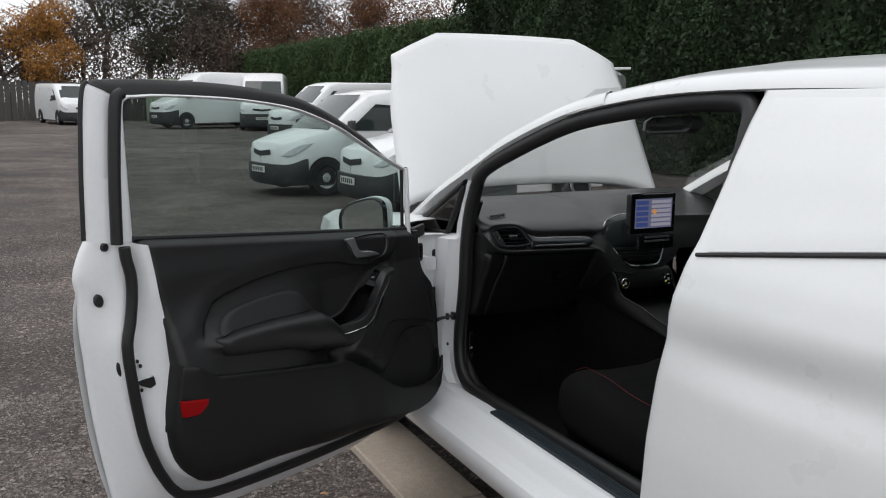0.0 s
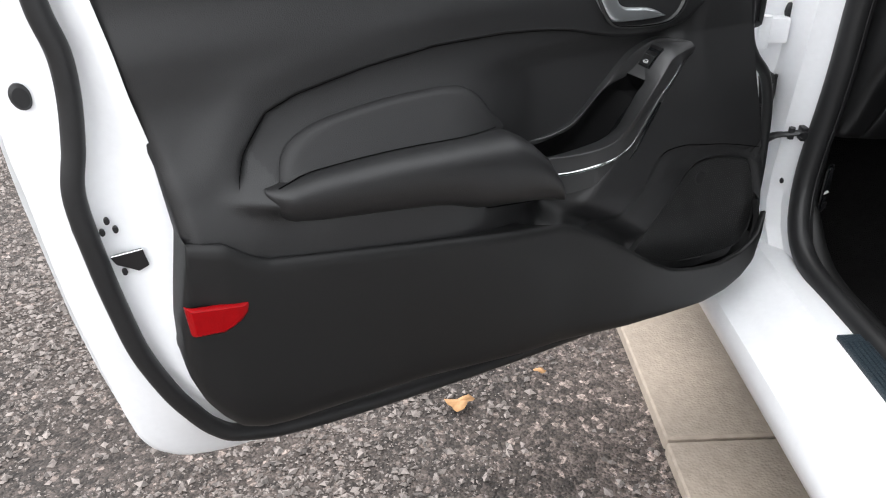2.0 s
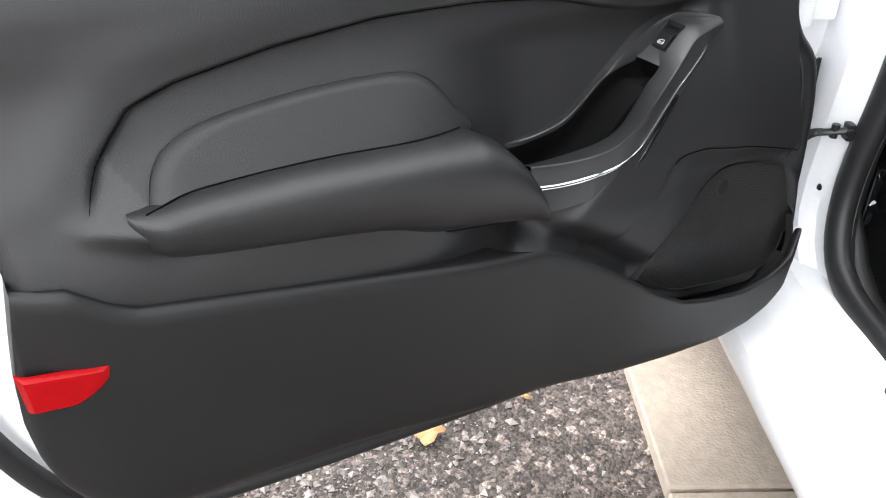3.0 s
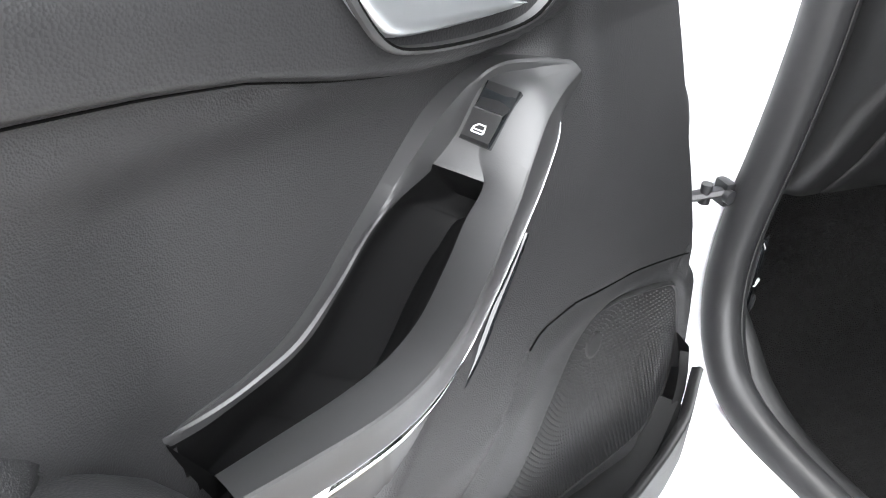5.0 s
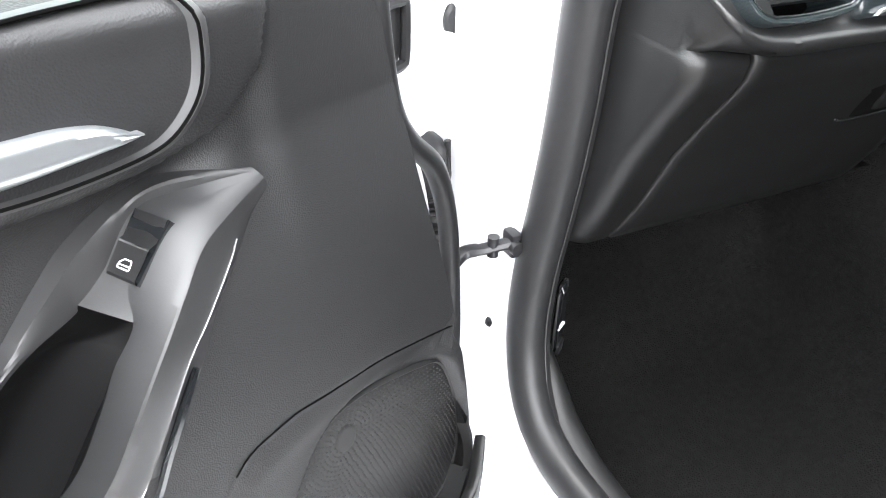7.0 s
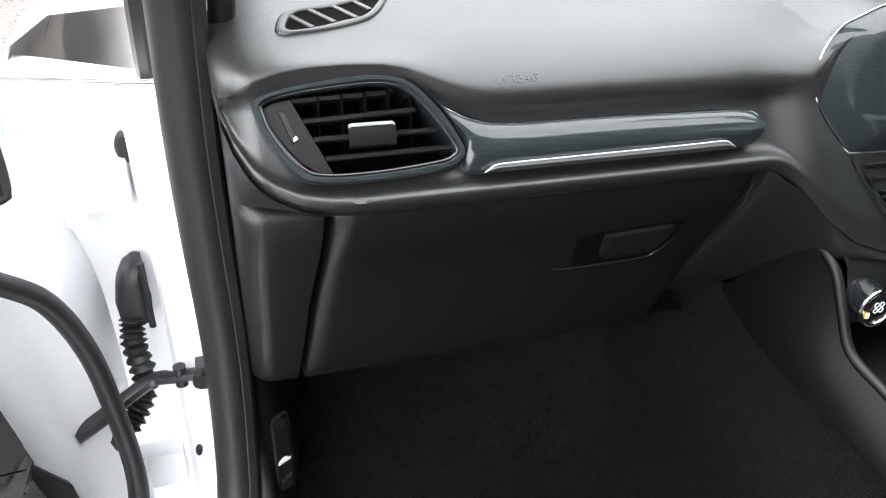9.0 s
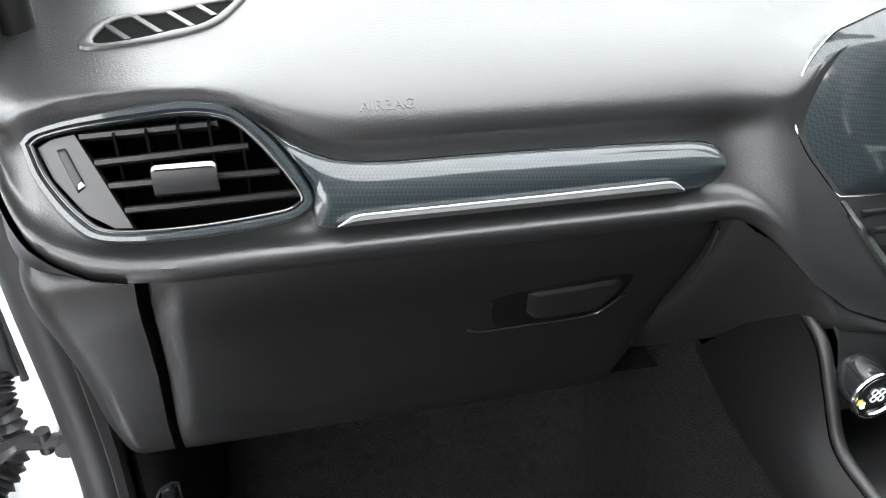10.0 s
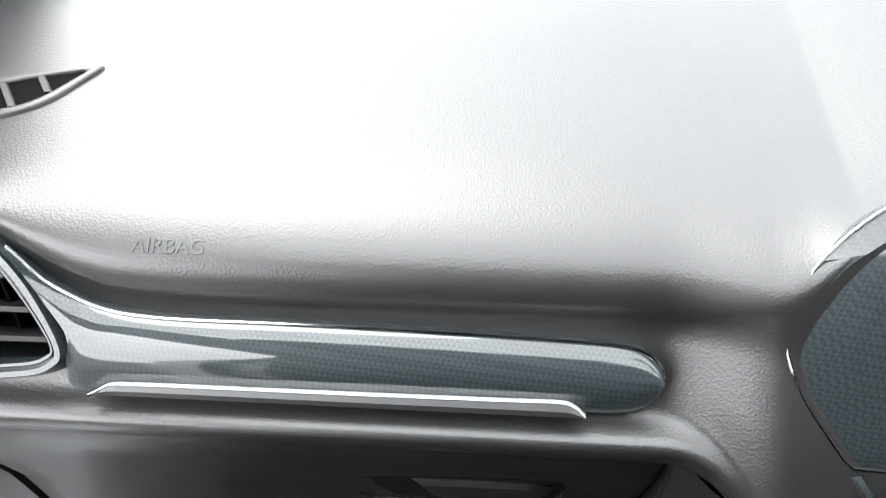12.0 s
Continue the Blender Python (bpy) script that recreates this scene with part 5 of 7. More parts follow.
part("plug_rim", tube([door_at(1.184 + a * 1.06, 0.897 + b * 1.06, -0.053) for a, b in even(spline([(-0.020, -0.027), (0.020, -0.027), (0.027, -0.020), (0.027, 0.020), (0.020, 0.027), (-0.020, 0.027), (-0.027, 0.020), (-0.027, -0.020), (-0.020, -0.027)], 60)[:-1], 40, True)], 0.0052, 8, closed=True, up=DN), RUBBER, door)
part("bolt_cover", plate([(1.150, 0.945), (1.225, 0.960), (1.222, 1.0), (1.150, 0.99)], lambda a, b, h: door_at(a, b, h), -0.060, -0.046, 0.004), RUBBER, door, "dark rubber bolt cover")
for z in (0.835, 0.46):
    part("hinge", join(box(1.25, 1.315, 2.755, 2.785, z - 0.025, z + 0.025, 0.006), tube([(1.262, 2.752, z - 0.032), (1.262, 2.752, z + 0.032)], 0.011, 12)), INNER_WHITE, car, "white painted door hinge")
# ---- dashboard and cabin ----
def dz(x):
    return -0.045 * (x - 1.48)


def face(x, z, h=0.0):
    """A point on the sloping front of the dashboard: x across, z up, h proud of it towards the cabin."""
    y = 2.525 + 0.5 * (z - 0.93) + 0.035 * (x - 1.48)
    return (x, y - 0.894 * h, z + 0.447 * h + dz(x))


def brow(x):
    """Height at which the soft pad starts to roll back over the decor."""
    return float(np.interp(x, [1.40, 1.418, 1.432, 1.452, 1.473, 1.50, 1.531, 1.548, 1.56, 1.576, 1.592, 1.606, 1.62, 1.65, 1.88, 1.92, 1.932, 1.945, 1.962, 1.98, 2.02, 2.3, 2.75],
                           [0.972, 0.983, 0.990, 0.996, 0.9985, 0.9995, 0.998, 0.994, 0.988, 0.980, 0.973, 0.969, 0.967, 0.966, 0.966, 0.970, 0.978, 0.992, 1.004, 1.009, 1.018, 1.02, 1.02]))


def ledge(x):
    """Lower edge of the soft ledge, which climbs round the vent and drops beside the console."""
    return float(np.interp(x, [1.403, 1.407, 1.413, 1.424, 1.438, 1.455, 1.475, 1.50, 1.875, 1.884, 1.894, 1.908, 1.932, 1.96, 2.006, 2.15, 2.26, 2.3, 2.75],
                           [0.968, 0.950, 0.936, 0.921, 0.910, 0.902, 0.898, 0.896, 0.896, 0.8945, 0.890, 0.878, 0.850, 0.829, 0.813, 0.813, 0.86, 0.896, 0.896]))


def end_back(x):
    q = min(1.0, max(0.0, (1.432 - x) / 0.029))
    return 0.055 * (1 - math.sqrt(max(0.0, 1 - q * q)))


def pad_curve(x):
    """Section of the soft top pad at x, from the windscreen down to the brow: pairs (y, z)."""
    zb = brow(x)
    right = float(ss(1.868, 1.928, x))
    yb = 2.525 + 0.5 * (zb - 0.93) - 0.0048 - 0.0142 * right
    up = max(0.0, zb + 0.010 - 1.012)
    pts = [(3.16, 1.015), (3.0, 1.05 + 0.3 * up), (2.87, 1.056 + 0.6 * up), (2.79, 1.050 + 0.8 * up), (2.72, 1.037 + up), (2.66, 1.0235 + up)]
    p = [np.array(q) for q in ((2.6117, 1.012 + up), (2.572, 1.002 + up), (yb - 0.004, zb + 0.47 * (1.012 - zb) + up), (yb, zb))]
    for k in np.linspace(0, 1, 12):
        pts.append(tuple((1 - k) ** 3 * p[0] + 3 * (1 - k) ** 2 * k * p[1] + 3 * (1 - k) * k * k * p[2] + k ** 3 * p[3]))
    return pts


VO = [(1.429, 0.976), (1.437, 0.982), (1.465, 0.9875), (1.516, 0.9915), (1.542, 0.9885), (1.556, 0.981), (1.574, 0.962), (1.5875, 0.937), (1.583, 0.9275), (1.565, 0.9225), (1.514, 0.9195), (1.468, 0.9215), (1.449, 0.932), (1.434, 0.956)]
dash_x = np.concatenate([1.432 - 0.029 * np.sin(np.linspace(math.pi / 2, 0, 12)), np.linspace(1.436, 1.96, 130), np.linspace(1.97, 2.74, 36)])
vent_gap = spline(VO + VO[:1], 141)[:-1]
vent_mid = vent_gap.mean(axis=0)
vent_gap = vent_mid + (vent_gap - vent_mid) * 0.95
rows, spots = [], []
for x in dash_x:
    zb, zl = brow(x), ledge(x)
    right = float(ss(1.868, 1.928, x))
    pts = pad_curve(x)
    spot = [(x, 2.0)] * len(pts)
    for q in np.linspace(0.04, 1, 26):
        z = zb + (zl + 0.001 - zb) * q
        bulge = 0.0135 * math.exp(-((z - zl - 0.0095) / 0.0075) ** 2) * (1 - right) + 0.010 * right
        h = -0.006 * (1 - right) * ss(0, 0.15, q) + bulge + 0.005 * (1 - ss(0.0, 0.25, q)) + 0.006 * right * ss(0.98, 0.5, q) - 0.004 * right * ss(0.85, 1, q)
        pts.append((2.525 + 0.5 * (z - 0.93) - 0.894 * h, z + 0.447 * h))
        spot.append((x, z))
    y, z = pts[-1]
    pts += [(y + 0.004, z - 0.0015), (y + 0.012, z - 0.001), (y + 0.035, z + 0.001)]
    spot += [(x, 0.0)] * 3
    rows.append([(x, y + 0.035 * (x - 1.48) + end_back(x) * (1 if y < 2.8 else 0), z + dz(x) * float(ss(3.1, 2.7, y))) for y, z in pts])
    spots.append(spot)
v, f = grid(rows)
flat = [q for r in spots for q in r]
f = [q for q in f if inside_depth(vent_gap, *np.mean([flat[k] for k in q], axis=0)) <= 0]
dashboard = part("dashboard", (v, f), DASHPAD, car, "black grained soft-touch dashboard", 70)

# end of the dashboard beside the hinge pillar, below the vent
LID = [(2.540, 0.8975), (2.533, 0.893), (2.530, 0.886), (2.533, 0.868), (2.545, 0.845), (2.561, 0.82), (2.590, 0.77), (2.618, 0.70), (2.640, 0.66), (2.650, 0.645), (2.665, 0.640), (2.72, 0.645)]


def lid_left(z):
    return float(np.interp(z, [0.64, 0.68, 0.80, 0.885, 0.92], [1.456, 1.459, 1.472, 1.4805, 1.481]))


def lid_right(z):
    return float(np.interp(z, [0.64, 0.70, 0.74, 0.81, 0.88], [1.858, 1.864, 1.871, 1.8775, 1.880]))


rows = []
for s in np.concatenate([np.sin(np.linspace(0, math.pi / 2, 10)) * 0.42, np.linspace(0.5, 1, 10)]):
    x0 = 1.4055 + 0.074 * s
    top = ledge(x0)
    prof = [(2.525 + 0.5 * (top - 0.93) - 0.004, top + 0.004)]
    prof += [(2.523 + 0.5 * (top - 0.93) * q + 0.007 * (1 - q), 0.8975 + (top - 0.8975) * q) for q in (0.85, 0.6, 0.3)]
    row = []
    for y, z in prof + LID:
        x1 = lid_left(z) - 0.0035
        x = 1.4055 + (x1 - 1.4055) * s
        row.append((x, y + 0.035 * (x - 1.48) + 0.9 * end_back(x + 0.004) + 0.02 * float(ss(0.97, 1.0, s)) ** 3, z + dz(x)))
    rows.append(row)
rows = [[(x, y + 0.10, z) for x, y, z in rows[0]]] + rows + [[(x, y + 0.02, z) for x, y, z in rows[-1]]]
part("end_panel", grid(rows), DASHLOW, dashboard, "black dashboard end panel", 70)
rows = []
for s, back in ((0, 0.03), (0.0008, 0.004), (0.006, 0.0), (0.05, -0.0005), (0.2, -0.001), (0.4, -0.001), (0.6, -0.001), (0.8, 0), (0.95, 0), (0.987, 0.0005), (0.997, 0.003), (1, 0.03)):
    rows.append([(lid_left(z) + (lid_right(z) - lid_left(z)) * s, y + back + 0.035 * (lid_left(z) + 0.4 * s - 1.48), z + dz(1.48 + 0.4 * s)) for y, z in LID])
lid = part("glovebox_lid", grid(rows), DASHLOW, dashboard, "black grained glovebox lid", 70)


def on_lid(x, z, h=0.0):
    y = float(np.interp(z, [q[1] for q in LID[9:1:-1]], [q[0] for q in LID[9:1:-1]]))
    return (x, y + 0.035 * (x - 1.48) - 0.9 * h, z + dz(x) - 0.4 * h)


rec = spline([(1.692, 0.812), (1.70, 0.822), (1.76, 0.831), (1.82, 0.833), (1.828, 0.826), (1.828, 0.806), (1.818, 0.784), (1.80, 0.776), (1.72, 0.7735), (1.703, 0.782), (1.692, 0.800), (1.692, 0.812)], 70)[:-1]
# No real hollow here: the recess's shade is painted as a darker patch.
part("handle_recess_shade", grid([[on_lid(*(np.array((1.76, 0.802)) + (q - np.array((1.76, 0.802))) * r), h) for q in rec] for r, h in ((1.03, -0.001), (1.0, 0.0004), (0.97, 0.0008), (0.9, 0.0010), (0.02, 0.0012))], close_v=True), SHADE_DULL, lid)
part("handle_lip", tube([on_lid(*p, 0.002) for p in spline([(1.70, 0.778), (1.72, 0.7735), (1.80, 0.7755), (1.818, 0.784), (1.828, 0.806)], 24)], 0.0013, 6), TRIM_SMOOTH, lid)
part("release_paddle", pillow([(1.742, 0.825), (1.815, 0.829), (1.822, 0.822), (1.820, 0.806), (1.812, 0.786), (1.757, 0.783), (1.747, 0.795)], lambda a, b, h: on_lid(a, b, 0.002 + h), 0.003, rim=0.2, n=60), TRIM, lid)
part("glovebox_back", grid([[(x, 2.72, z) for x in (1.41, 1.93)] for z in (0.66, 0.92)]), TRIM, dashboard)
part("glovebox_underside", grid([[(x, y, 0.648 + dz(x)) for x in (1.42, 1.92)] for y in (2.67, 3.0)]), TRIM, dashboard)

# panel between the glovebox and the console
rows = []
for x in np.concatenate([[1.8815, 1.882, 1.884], np.linspace(1.888, 2.03, 22)]):
    zl = ledge(x)
    right = float(ss(1.868, 1.928, x))
    top = np.array((2.525 + 0.5 * (zl - 0.93) + 0.010 - 0.012 * right, zl + 0.003))
    low = np.array([float(np.interp(x, [1.88, 1.90, 1.923, 1.937, 1.95, 2.03], c)) for c in ([2.655, 2.636, 2.608, 2.545, 2.478, 2.462], [0.683, 0.692, 0.713, 0.765, 0.811, 0.815])])
    row = []
    for q in np.linspace(0, 1, 14):
        p = top + (low - top) * q
        b = 0.010 * math.sin(math.pi * min(1, q * 1.15)) ** 0.6 if 0 < q < 0.87 else 0.0
        xx = x - (x - lid_right(p[1]) - 0.002) * max(0.0, 1 - (x - 1.8815) / 0.03) if x < 1.91 else x
        row.append((xx, p[0] - b * 0.9 + 0.035 * (x - 1.48) + (0.02 if x == 1.8815 else 0), p[1] - b * 0.35 + dz(x)))
    row += [(row[-1][0], row[-1][1] + 0.006, row[-1][2] - 0.004), (row[-1][0], row[-1][1] + 0.06, row[-1][2] - 0.002)]
    rows.append(row)
part("lower_panel", grid(rows), TRIM, dashboard, "black panel between glovebox and console", 70)
part("bright_corner", tube([(1.8812, 2.549, 0.890 + dz(1.88)), (1.8815, 2.545, 0.876 + dz(1.88)), (1.8808, 2.552, 0.852 + dz(1.88)), (1.879, 2.567, 0.82 + dz(1.88))], 0.0014, 6), TRIM_SMOOTH, dashboard)

# vent with its glossy surround
VI = [(1.4355, 0.9745), (1.4435, 0.978), (1.468, 0.9815), (1.516, 0.9845), (1.538, 0.982), (1.550, 0.9755), (1.566, 0.958), (1.5795, 0.938), (1.576, 0.932), (1.562, 0.929), (1.514, 0.926), (1.472, 0.9275), (1.456, 0.937), (1.4415, 0.957)]
vo, vi = spline(VO + VO[:1], 141)[:-1], spline(VI + VI[:1], 141)[:-1]
rows = [[face(*(o + (i - o) * f), h) for o, i in zip(vo, vi)] for f, h in ((-0.15, -0.008), (-0.05, 0.004), (0.2, 0.0085), (0.55, 0.0085), (0.85, 0.005), (1.0, 0.001), (1.02, -0.012), (1.03, -0.05))]
vent = part("air_vent", grid(rows, close_v=True), CARBON, dashboard, "glossy framed side air vent", 50)
part("gloss_ring", tube([face(*(o + (i - o) * 0.86), 0.0050) for o, i in zip(vo, vi)], 0.0017, 10, closed=True), GLOSS_BLACK, vent, "glossy black ring round the vent")
# Back and vanes are coloured near-black for the shade inside the duct.
part("vent_back", plate(vi[::3], lambda a, b, h: face(a, b, h), -0.05, -0.046), SHADE_SEAM_BLACK, vent)
part("wheel_plate", plate([(1.436, 0.9735), (1.444, 0.9775), (1.457, 0.9795), (1.482, 0.9275), (1.472, 0.928), (1.457, 0.937), (1.442, 0.957)], face, -0.012, 0.0, 0.0008), TRIM_SMOOTH, vent, "matt plate beside the vent")
part("vent_wheel", pillow([(1.4465, 0.9715), (1.4515, 0.9722), (1.4595, 0.9515), (1.4545, 0.9485)], lambda a, b, h: face(a, b, h + 0.0005), 0.0022, rim=0.3, n=40), RUBBER, vent)
part("wheel_mark", pillow([(1.4555, 0.9525), (1.4575, 0.9545), (1.4595, 0.952), (1.4555, 0.950)], lambda a, b, h: face(a, b, h + 0.002), 0.0012, n=16), PALE, vent)
for (xa, za), (xb, zb2) in (((1.459, 0.9775), (1.537, 0.9795)), ((1.465, 0.9635), (1.553, 0.9665)), ((1.471, 0.951), (1.5695, 0.9515)), ((1.478, 0.9375), (1.5795, 0.9385))):
    n_s = 10
    rows = []
    for f in np.linspace(0, 1, n_s):
        x, z = xa + (xb - xa) * f, za + (zb2 - za) * f
        rows.append([face(x, z - 0.0012, -0.024), face(x, z + 0.0012, -0.023), face(x, z + 0.0022, -0.004), face(x, z + 0.0012, -0.0015), face(x, z - 0.0012, -0.002), face(x, z - 0.0022, -0.005)])
    v, f = grid(rows, close_v=True)
    f += [tuple(range(6)), tuple(range(len(v) - 6, len(v)))]
    part("slat", (v, f), TRIM_SMOOTH, vent)
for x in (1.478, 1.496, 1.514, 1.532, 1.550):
    part("vane", box(x - 0.0008, x + 0.0008, 2.548, 2.575, 0.925, 0.978), SHADE_SEAM_BLACK, vent)
kb = [[face(x, z, h) for x in (1.4965, 1.498, 1.515, 1.532, 1.5335)] for z, h in ((0.9565, -0.003), (0.9575, 0.004), (0.956, 0.0075), (0.949, 0.0075), (0.944, 0.003), (0.943, -0.006))]
part("vent_knob", grid(kb), TRIM_SMOOTH, vent, "vent adjuster tab")
part("knob_top", grid([[face(x, z - (0.0012 if k in (0, 4) else 0.0), h) for k, x in enumerate((1.4970, 1.4990, 1.515, 1.531, 1.5330))] for z, h in ((0.9572, 0.0005), (0.9590, 0.0030), (0.9594, 0.0062), (0.9580, 0.0086), (0.9568, 0.0084))]), SILVER, vent, "bright knob edge")

# long decor strip
TOPS = [(1.546, 0.9878), (1.560, 0.9785), (1.575, 0.967), (1.590, 0.9595), (1.605, 0.9545), (1.622, 0.952), (1.65, 0.951), (1.70, 0.951), (1.77, 0.950), (1.834, 0.9485), (1.852, 0.9475), (1.863, 0.945), (1.8695, 0.940), (1.8715, 0.9345)]
BOTS = [(1.551, 0.984), (1.569, 0.969), (1.582, 0.951), (1.5885, 0.938), (1.586, 0.9275), (1.592, 0.9185), (1.63, 0.918), (1.70, 0.9185), (1.77, 0.919), (1.834, 0.919), (1.852, 0.9195), (1.863, 0.922), (1.8695, 0.927), (1.8715, 0.933)]
ta, tb = spline(TOPS, 90), spline(BOTS, 90)
rows = [[face(*(a + (b - a) * f), h) for f, h in ((-0.02, -0.006), (0.0, 0.002), (0.04, 0.0045), (0.2, 0.0075), (0.45, 0.009), (0.7, 0.0085), (0.72, 0.0080), (0.9, 0.0060), (1.0, 0.003), (1.02, -0.006))] for a, b in zip(ta, tb)]
decor = part("decor_strip", grid(rows), CARBON, dashboard, "glossy carbon-weave decor strip", 50)
line = spline([(1.600, 0.9185), (1.606, 0.9215), (1.612, 0.9237), (1.63, 0.9242), (1.72, 0.9245), (1.80, 0.925), (1.824, 0.9252), (1.831, 0.9235), (1.836, 0.9195)], 60)
part("chrome_line", grid([[face(x, z - 0.0006, 0.0060), face(x, z - 0.0006, 0.0098), face(x, z - 0.0013, 0.0104), face(x, z - 0.0018, 0.0098)] for x, z in line]), SILVER, decor)
part("line_bevel", grid([[face(x, z - 0.0018, 0.0100), face(x, 0.4 * (z - 0.0018) + 0.6 * 0.9185, 0.0108), face(x, 0.9175, 0.0085)] for x, z in line]), SATIN_BLACK, decor)
part("strip_edge", tube([face(x, z, 0.003) for x, z in ta[6:]], 0.0009, 6), CHROME, decor)

# raised word on the grained pad
tv, tf = text_mesh("AIRBAG", 0.0112, 0.0003)


def pad(x, s):
    """A point on the front slope of the pad, s metres up from the foot of the letters."""
    c = np.array(pad_curve(x)[6:])[::-1]
    run = np.concatenate([[0], np.cumsum(np.linalg.norm(np.diff(c, axis=0), axis=1))])
    q = float(np.interp(0.9825, c[:, 1], run)) + s
    return np.array((x, float(np.interp(q, run, c[:, 0])) + 0.035 * (x - 1.48), float(np.interp(q, run, c[:, 1])) + dz(x)))


wv = [pad(1.6225 + a * 0.91, b * 0.95) + np.array((0, -0.55, 0.8)) * (c + 0.0002) for a, b, c in tv]
part("airbag_mark", ([tuple(p) for p in wv], tf), MARK, dashboard, "raised moulded letters")

# demister vent in the top pad
DVO = [(1.460, 2.610), (1.459, 2.618), (1.466, 2.637), (1.480, 2.648), (1.52, 2.659), (1.553, 2.667), (1.562, 2.668), (1.556, 2.655), (1.545, 2.637), (1.53, 2.625), (1.50, 2.614), (1.470, 2.608)]


def top_pad(x, y, h=0.0):
    c = np.array(pad_curve(x))[::-1]
    return (x, y + 0.035 * (x - 1.48) - 0.3 * h, float(np.interp(y, c[:, 0], c[:, 1])) + dz(x) + 0.95 * h)


dvo = spline(DVO + DVO[:1], 80)[:-1]
dvc = np.array((1.510, 2.636))
inner = np.array([dvc + (q - dvc) * (1 - 0.0055 / np.linalg.norm(q - dvc) - 0.05) for q in dvo])
dv = part("demister_vent", grid([[top_pad(*(o + (i - o) * k), h) for o, i in zip(dvo, inner)] for k, h in ((-0.25, -0.003), (-0.1, 0.0016), (0.15, 0.0026), (0.8, 0.0024), (1.0, 0.0016), (1.03, 0.0004))], close_v=True), SATIN_BLACK, dashboard, "black side demister vent", 50)
# Shallow plate: its near-black colour replaces the shade of a deep well.
part("vent_shade", plate([dvc + (q - dvc) * 1.04 for q in inner], top_pad, -0.002, 0.0007), SHADE_SEAM_BLACK, dv)
for k in range(5):
    a, b = np.array((1.462 + 0.0215 * k, 2.652 + 0.004 * k)), np.array((1.462 + 0.0215 * k + 0.034, 2.606 + 0.004 * k))
    line = [a + (b - a) * q for q in np.linspace(0, 1, 60)]
    line = [q for q in line if inside_depth(inner, *q) > 0]
    if len(line) > 4:
        part("fin", grid([[top_pad(q[0] + o, q[1], h) for o, h in ((-0.0031, 0.0006), (-0.0026, 0.0018), (0.0012, 0.0024), (0.0022, 0.0006))] for q in (line[0], line[len(line) // 2], line[-1])]), SATIN_BLACK, dv)

# centre stack
stack_rows = []
for x in np.concatenate([[1.950, 1.952, 1.956, 1.962], np.linspace(1.97, 2.19, 12), [2.198, 2.204, 2.208, 2.21]]):
    e = max(float(ss(1.962, 1.950, x)), float(ss(2.198, 2.21, x)))
    prof = [(2.52, 0.805), (2.492, 0.800), (2.482, 0.790), (2.474, 0.765), (2.465, 0.738), (2.470, 0.730), (2.56, 0.725), (2.565, 0.668), (2.45, 0.660), (2.36, 0.652), (2.30, 0.640), (2.2, 0.61), (2.0, 0.58)]
    stack_rows.append([(x, y - 0.004 * e, z - 0.0 * e) for y, z in prof])
stack = part("console", grid(stack_rows), TRIM, car, "black centre console stack", 60)
for m in (0, 1):
    def mx(x):
        return 2 * 2.08 - x if m else x
    rim = spline([(1.944, 2.520, 0.800), (1.944, 2.486, 0.785), (1.945, 2.466, 0.752), (1.947, 2.444, 0.716), (1.950, 2.40, 0.703), (1.953, 2.33, 0.69), (1.956, 2.2, 0.655), (1.958, 2.0, 0.62)], 40)
    part("console_rim", tube([(mx(x), y, z) for x, y, z in rim], 0.005, 10), TRIM, stack)
    low = spline([(1.930, 2.615, 0.690), (1.925, 2.52, 0.668), (1.922, 2.386, 0.663), (1.922, 2.25, 0.645), (1.922, 2.0, 0.61)], 40)
    part("console_side", grid([[(mx(a[0] - 0.007 + (b[0] - a[0]) * q - 0.006 * math.sin(math.pi * q)), a[1] + (b[1] - a[1]) * q, a[2] + (b[2] - a[2]) * q) for q in np.linspace(0, 1, 8)] for a, b in zip(rim, low)]), SHADE_DULL, stack, "smooth black console side")
    part("tunnel_side", grid([[(mx(b[0] + 0.001 - 0.02 * q - 0.05 * q ** 3), b[1] + (0.20 if b[1] > 2.6 else 0.20 * ss(2.4, 2.6, b[1])) * 2.0 * q, b[2] + 0.003 - (b[2] - 0.30) * q) for q in np.linspace(0, 1, 14)] for b in low]), CARPET, stack, "carpeted tunnel side")
    part("tunnel_end", grid([[(mx(1.928 - 0.02 * q - 0.05 * q ** 3), y, 0.695 - 0.395 * q) for q in np.linspace(0, 1, 14)] for y in np.linspace(2.60, 3.05, 8)]), CARPET, stack)


def stackface(a, b, h):
    return face(a, b, 0.0145 + h)


ctr = np.vstack([spline([(2.06, 1.027), (2.019, 1.0245), (1.977, 1.0130), (1.958, 1.0060), (1.937, 0.989), (1.925, 0.971), (1.9213, 0.957), (1.929, 0.934), (1.9485, 0.908)], 40), [(1.953, 0.9045), (1.970, 0.9035), (2.05, 0.902)]])
cring = np.vstack([ctr, [(2.14, 0.90), (2.215, 0.908), (2.241, 0.957), (2.20, 1.006), (2.14, 1.0245)]])
wing_l = part("decor_wing", pillow(cring, stackface, 0.011, rim=0.5, n=140, back=0.010), CARBON, stack, "glossy carbon-weave wing beside the screen")
part("wing_edge", tube([stackface(a, b, 0.001) for a, b in ctr], 0.0009, 6), CHROME, wing_l)
screen = part("touch_screen", box(1.985, 2.205, 2.462, 2.49, 0.945, 1.098, 0.008, 3), GLOSS_BLACK, stack, "black tablet touch screen, lit")


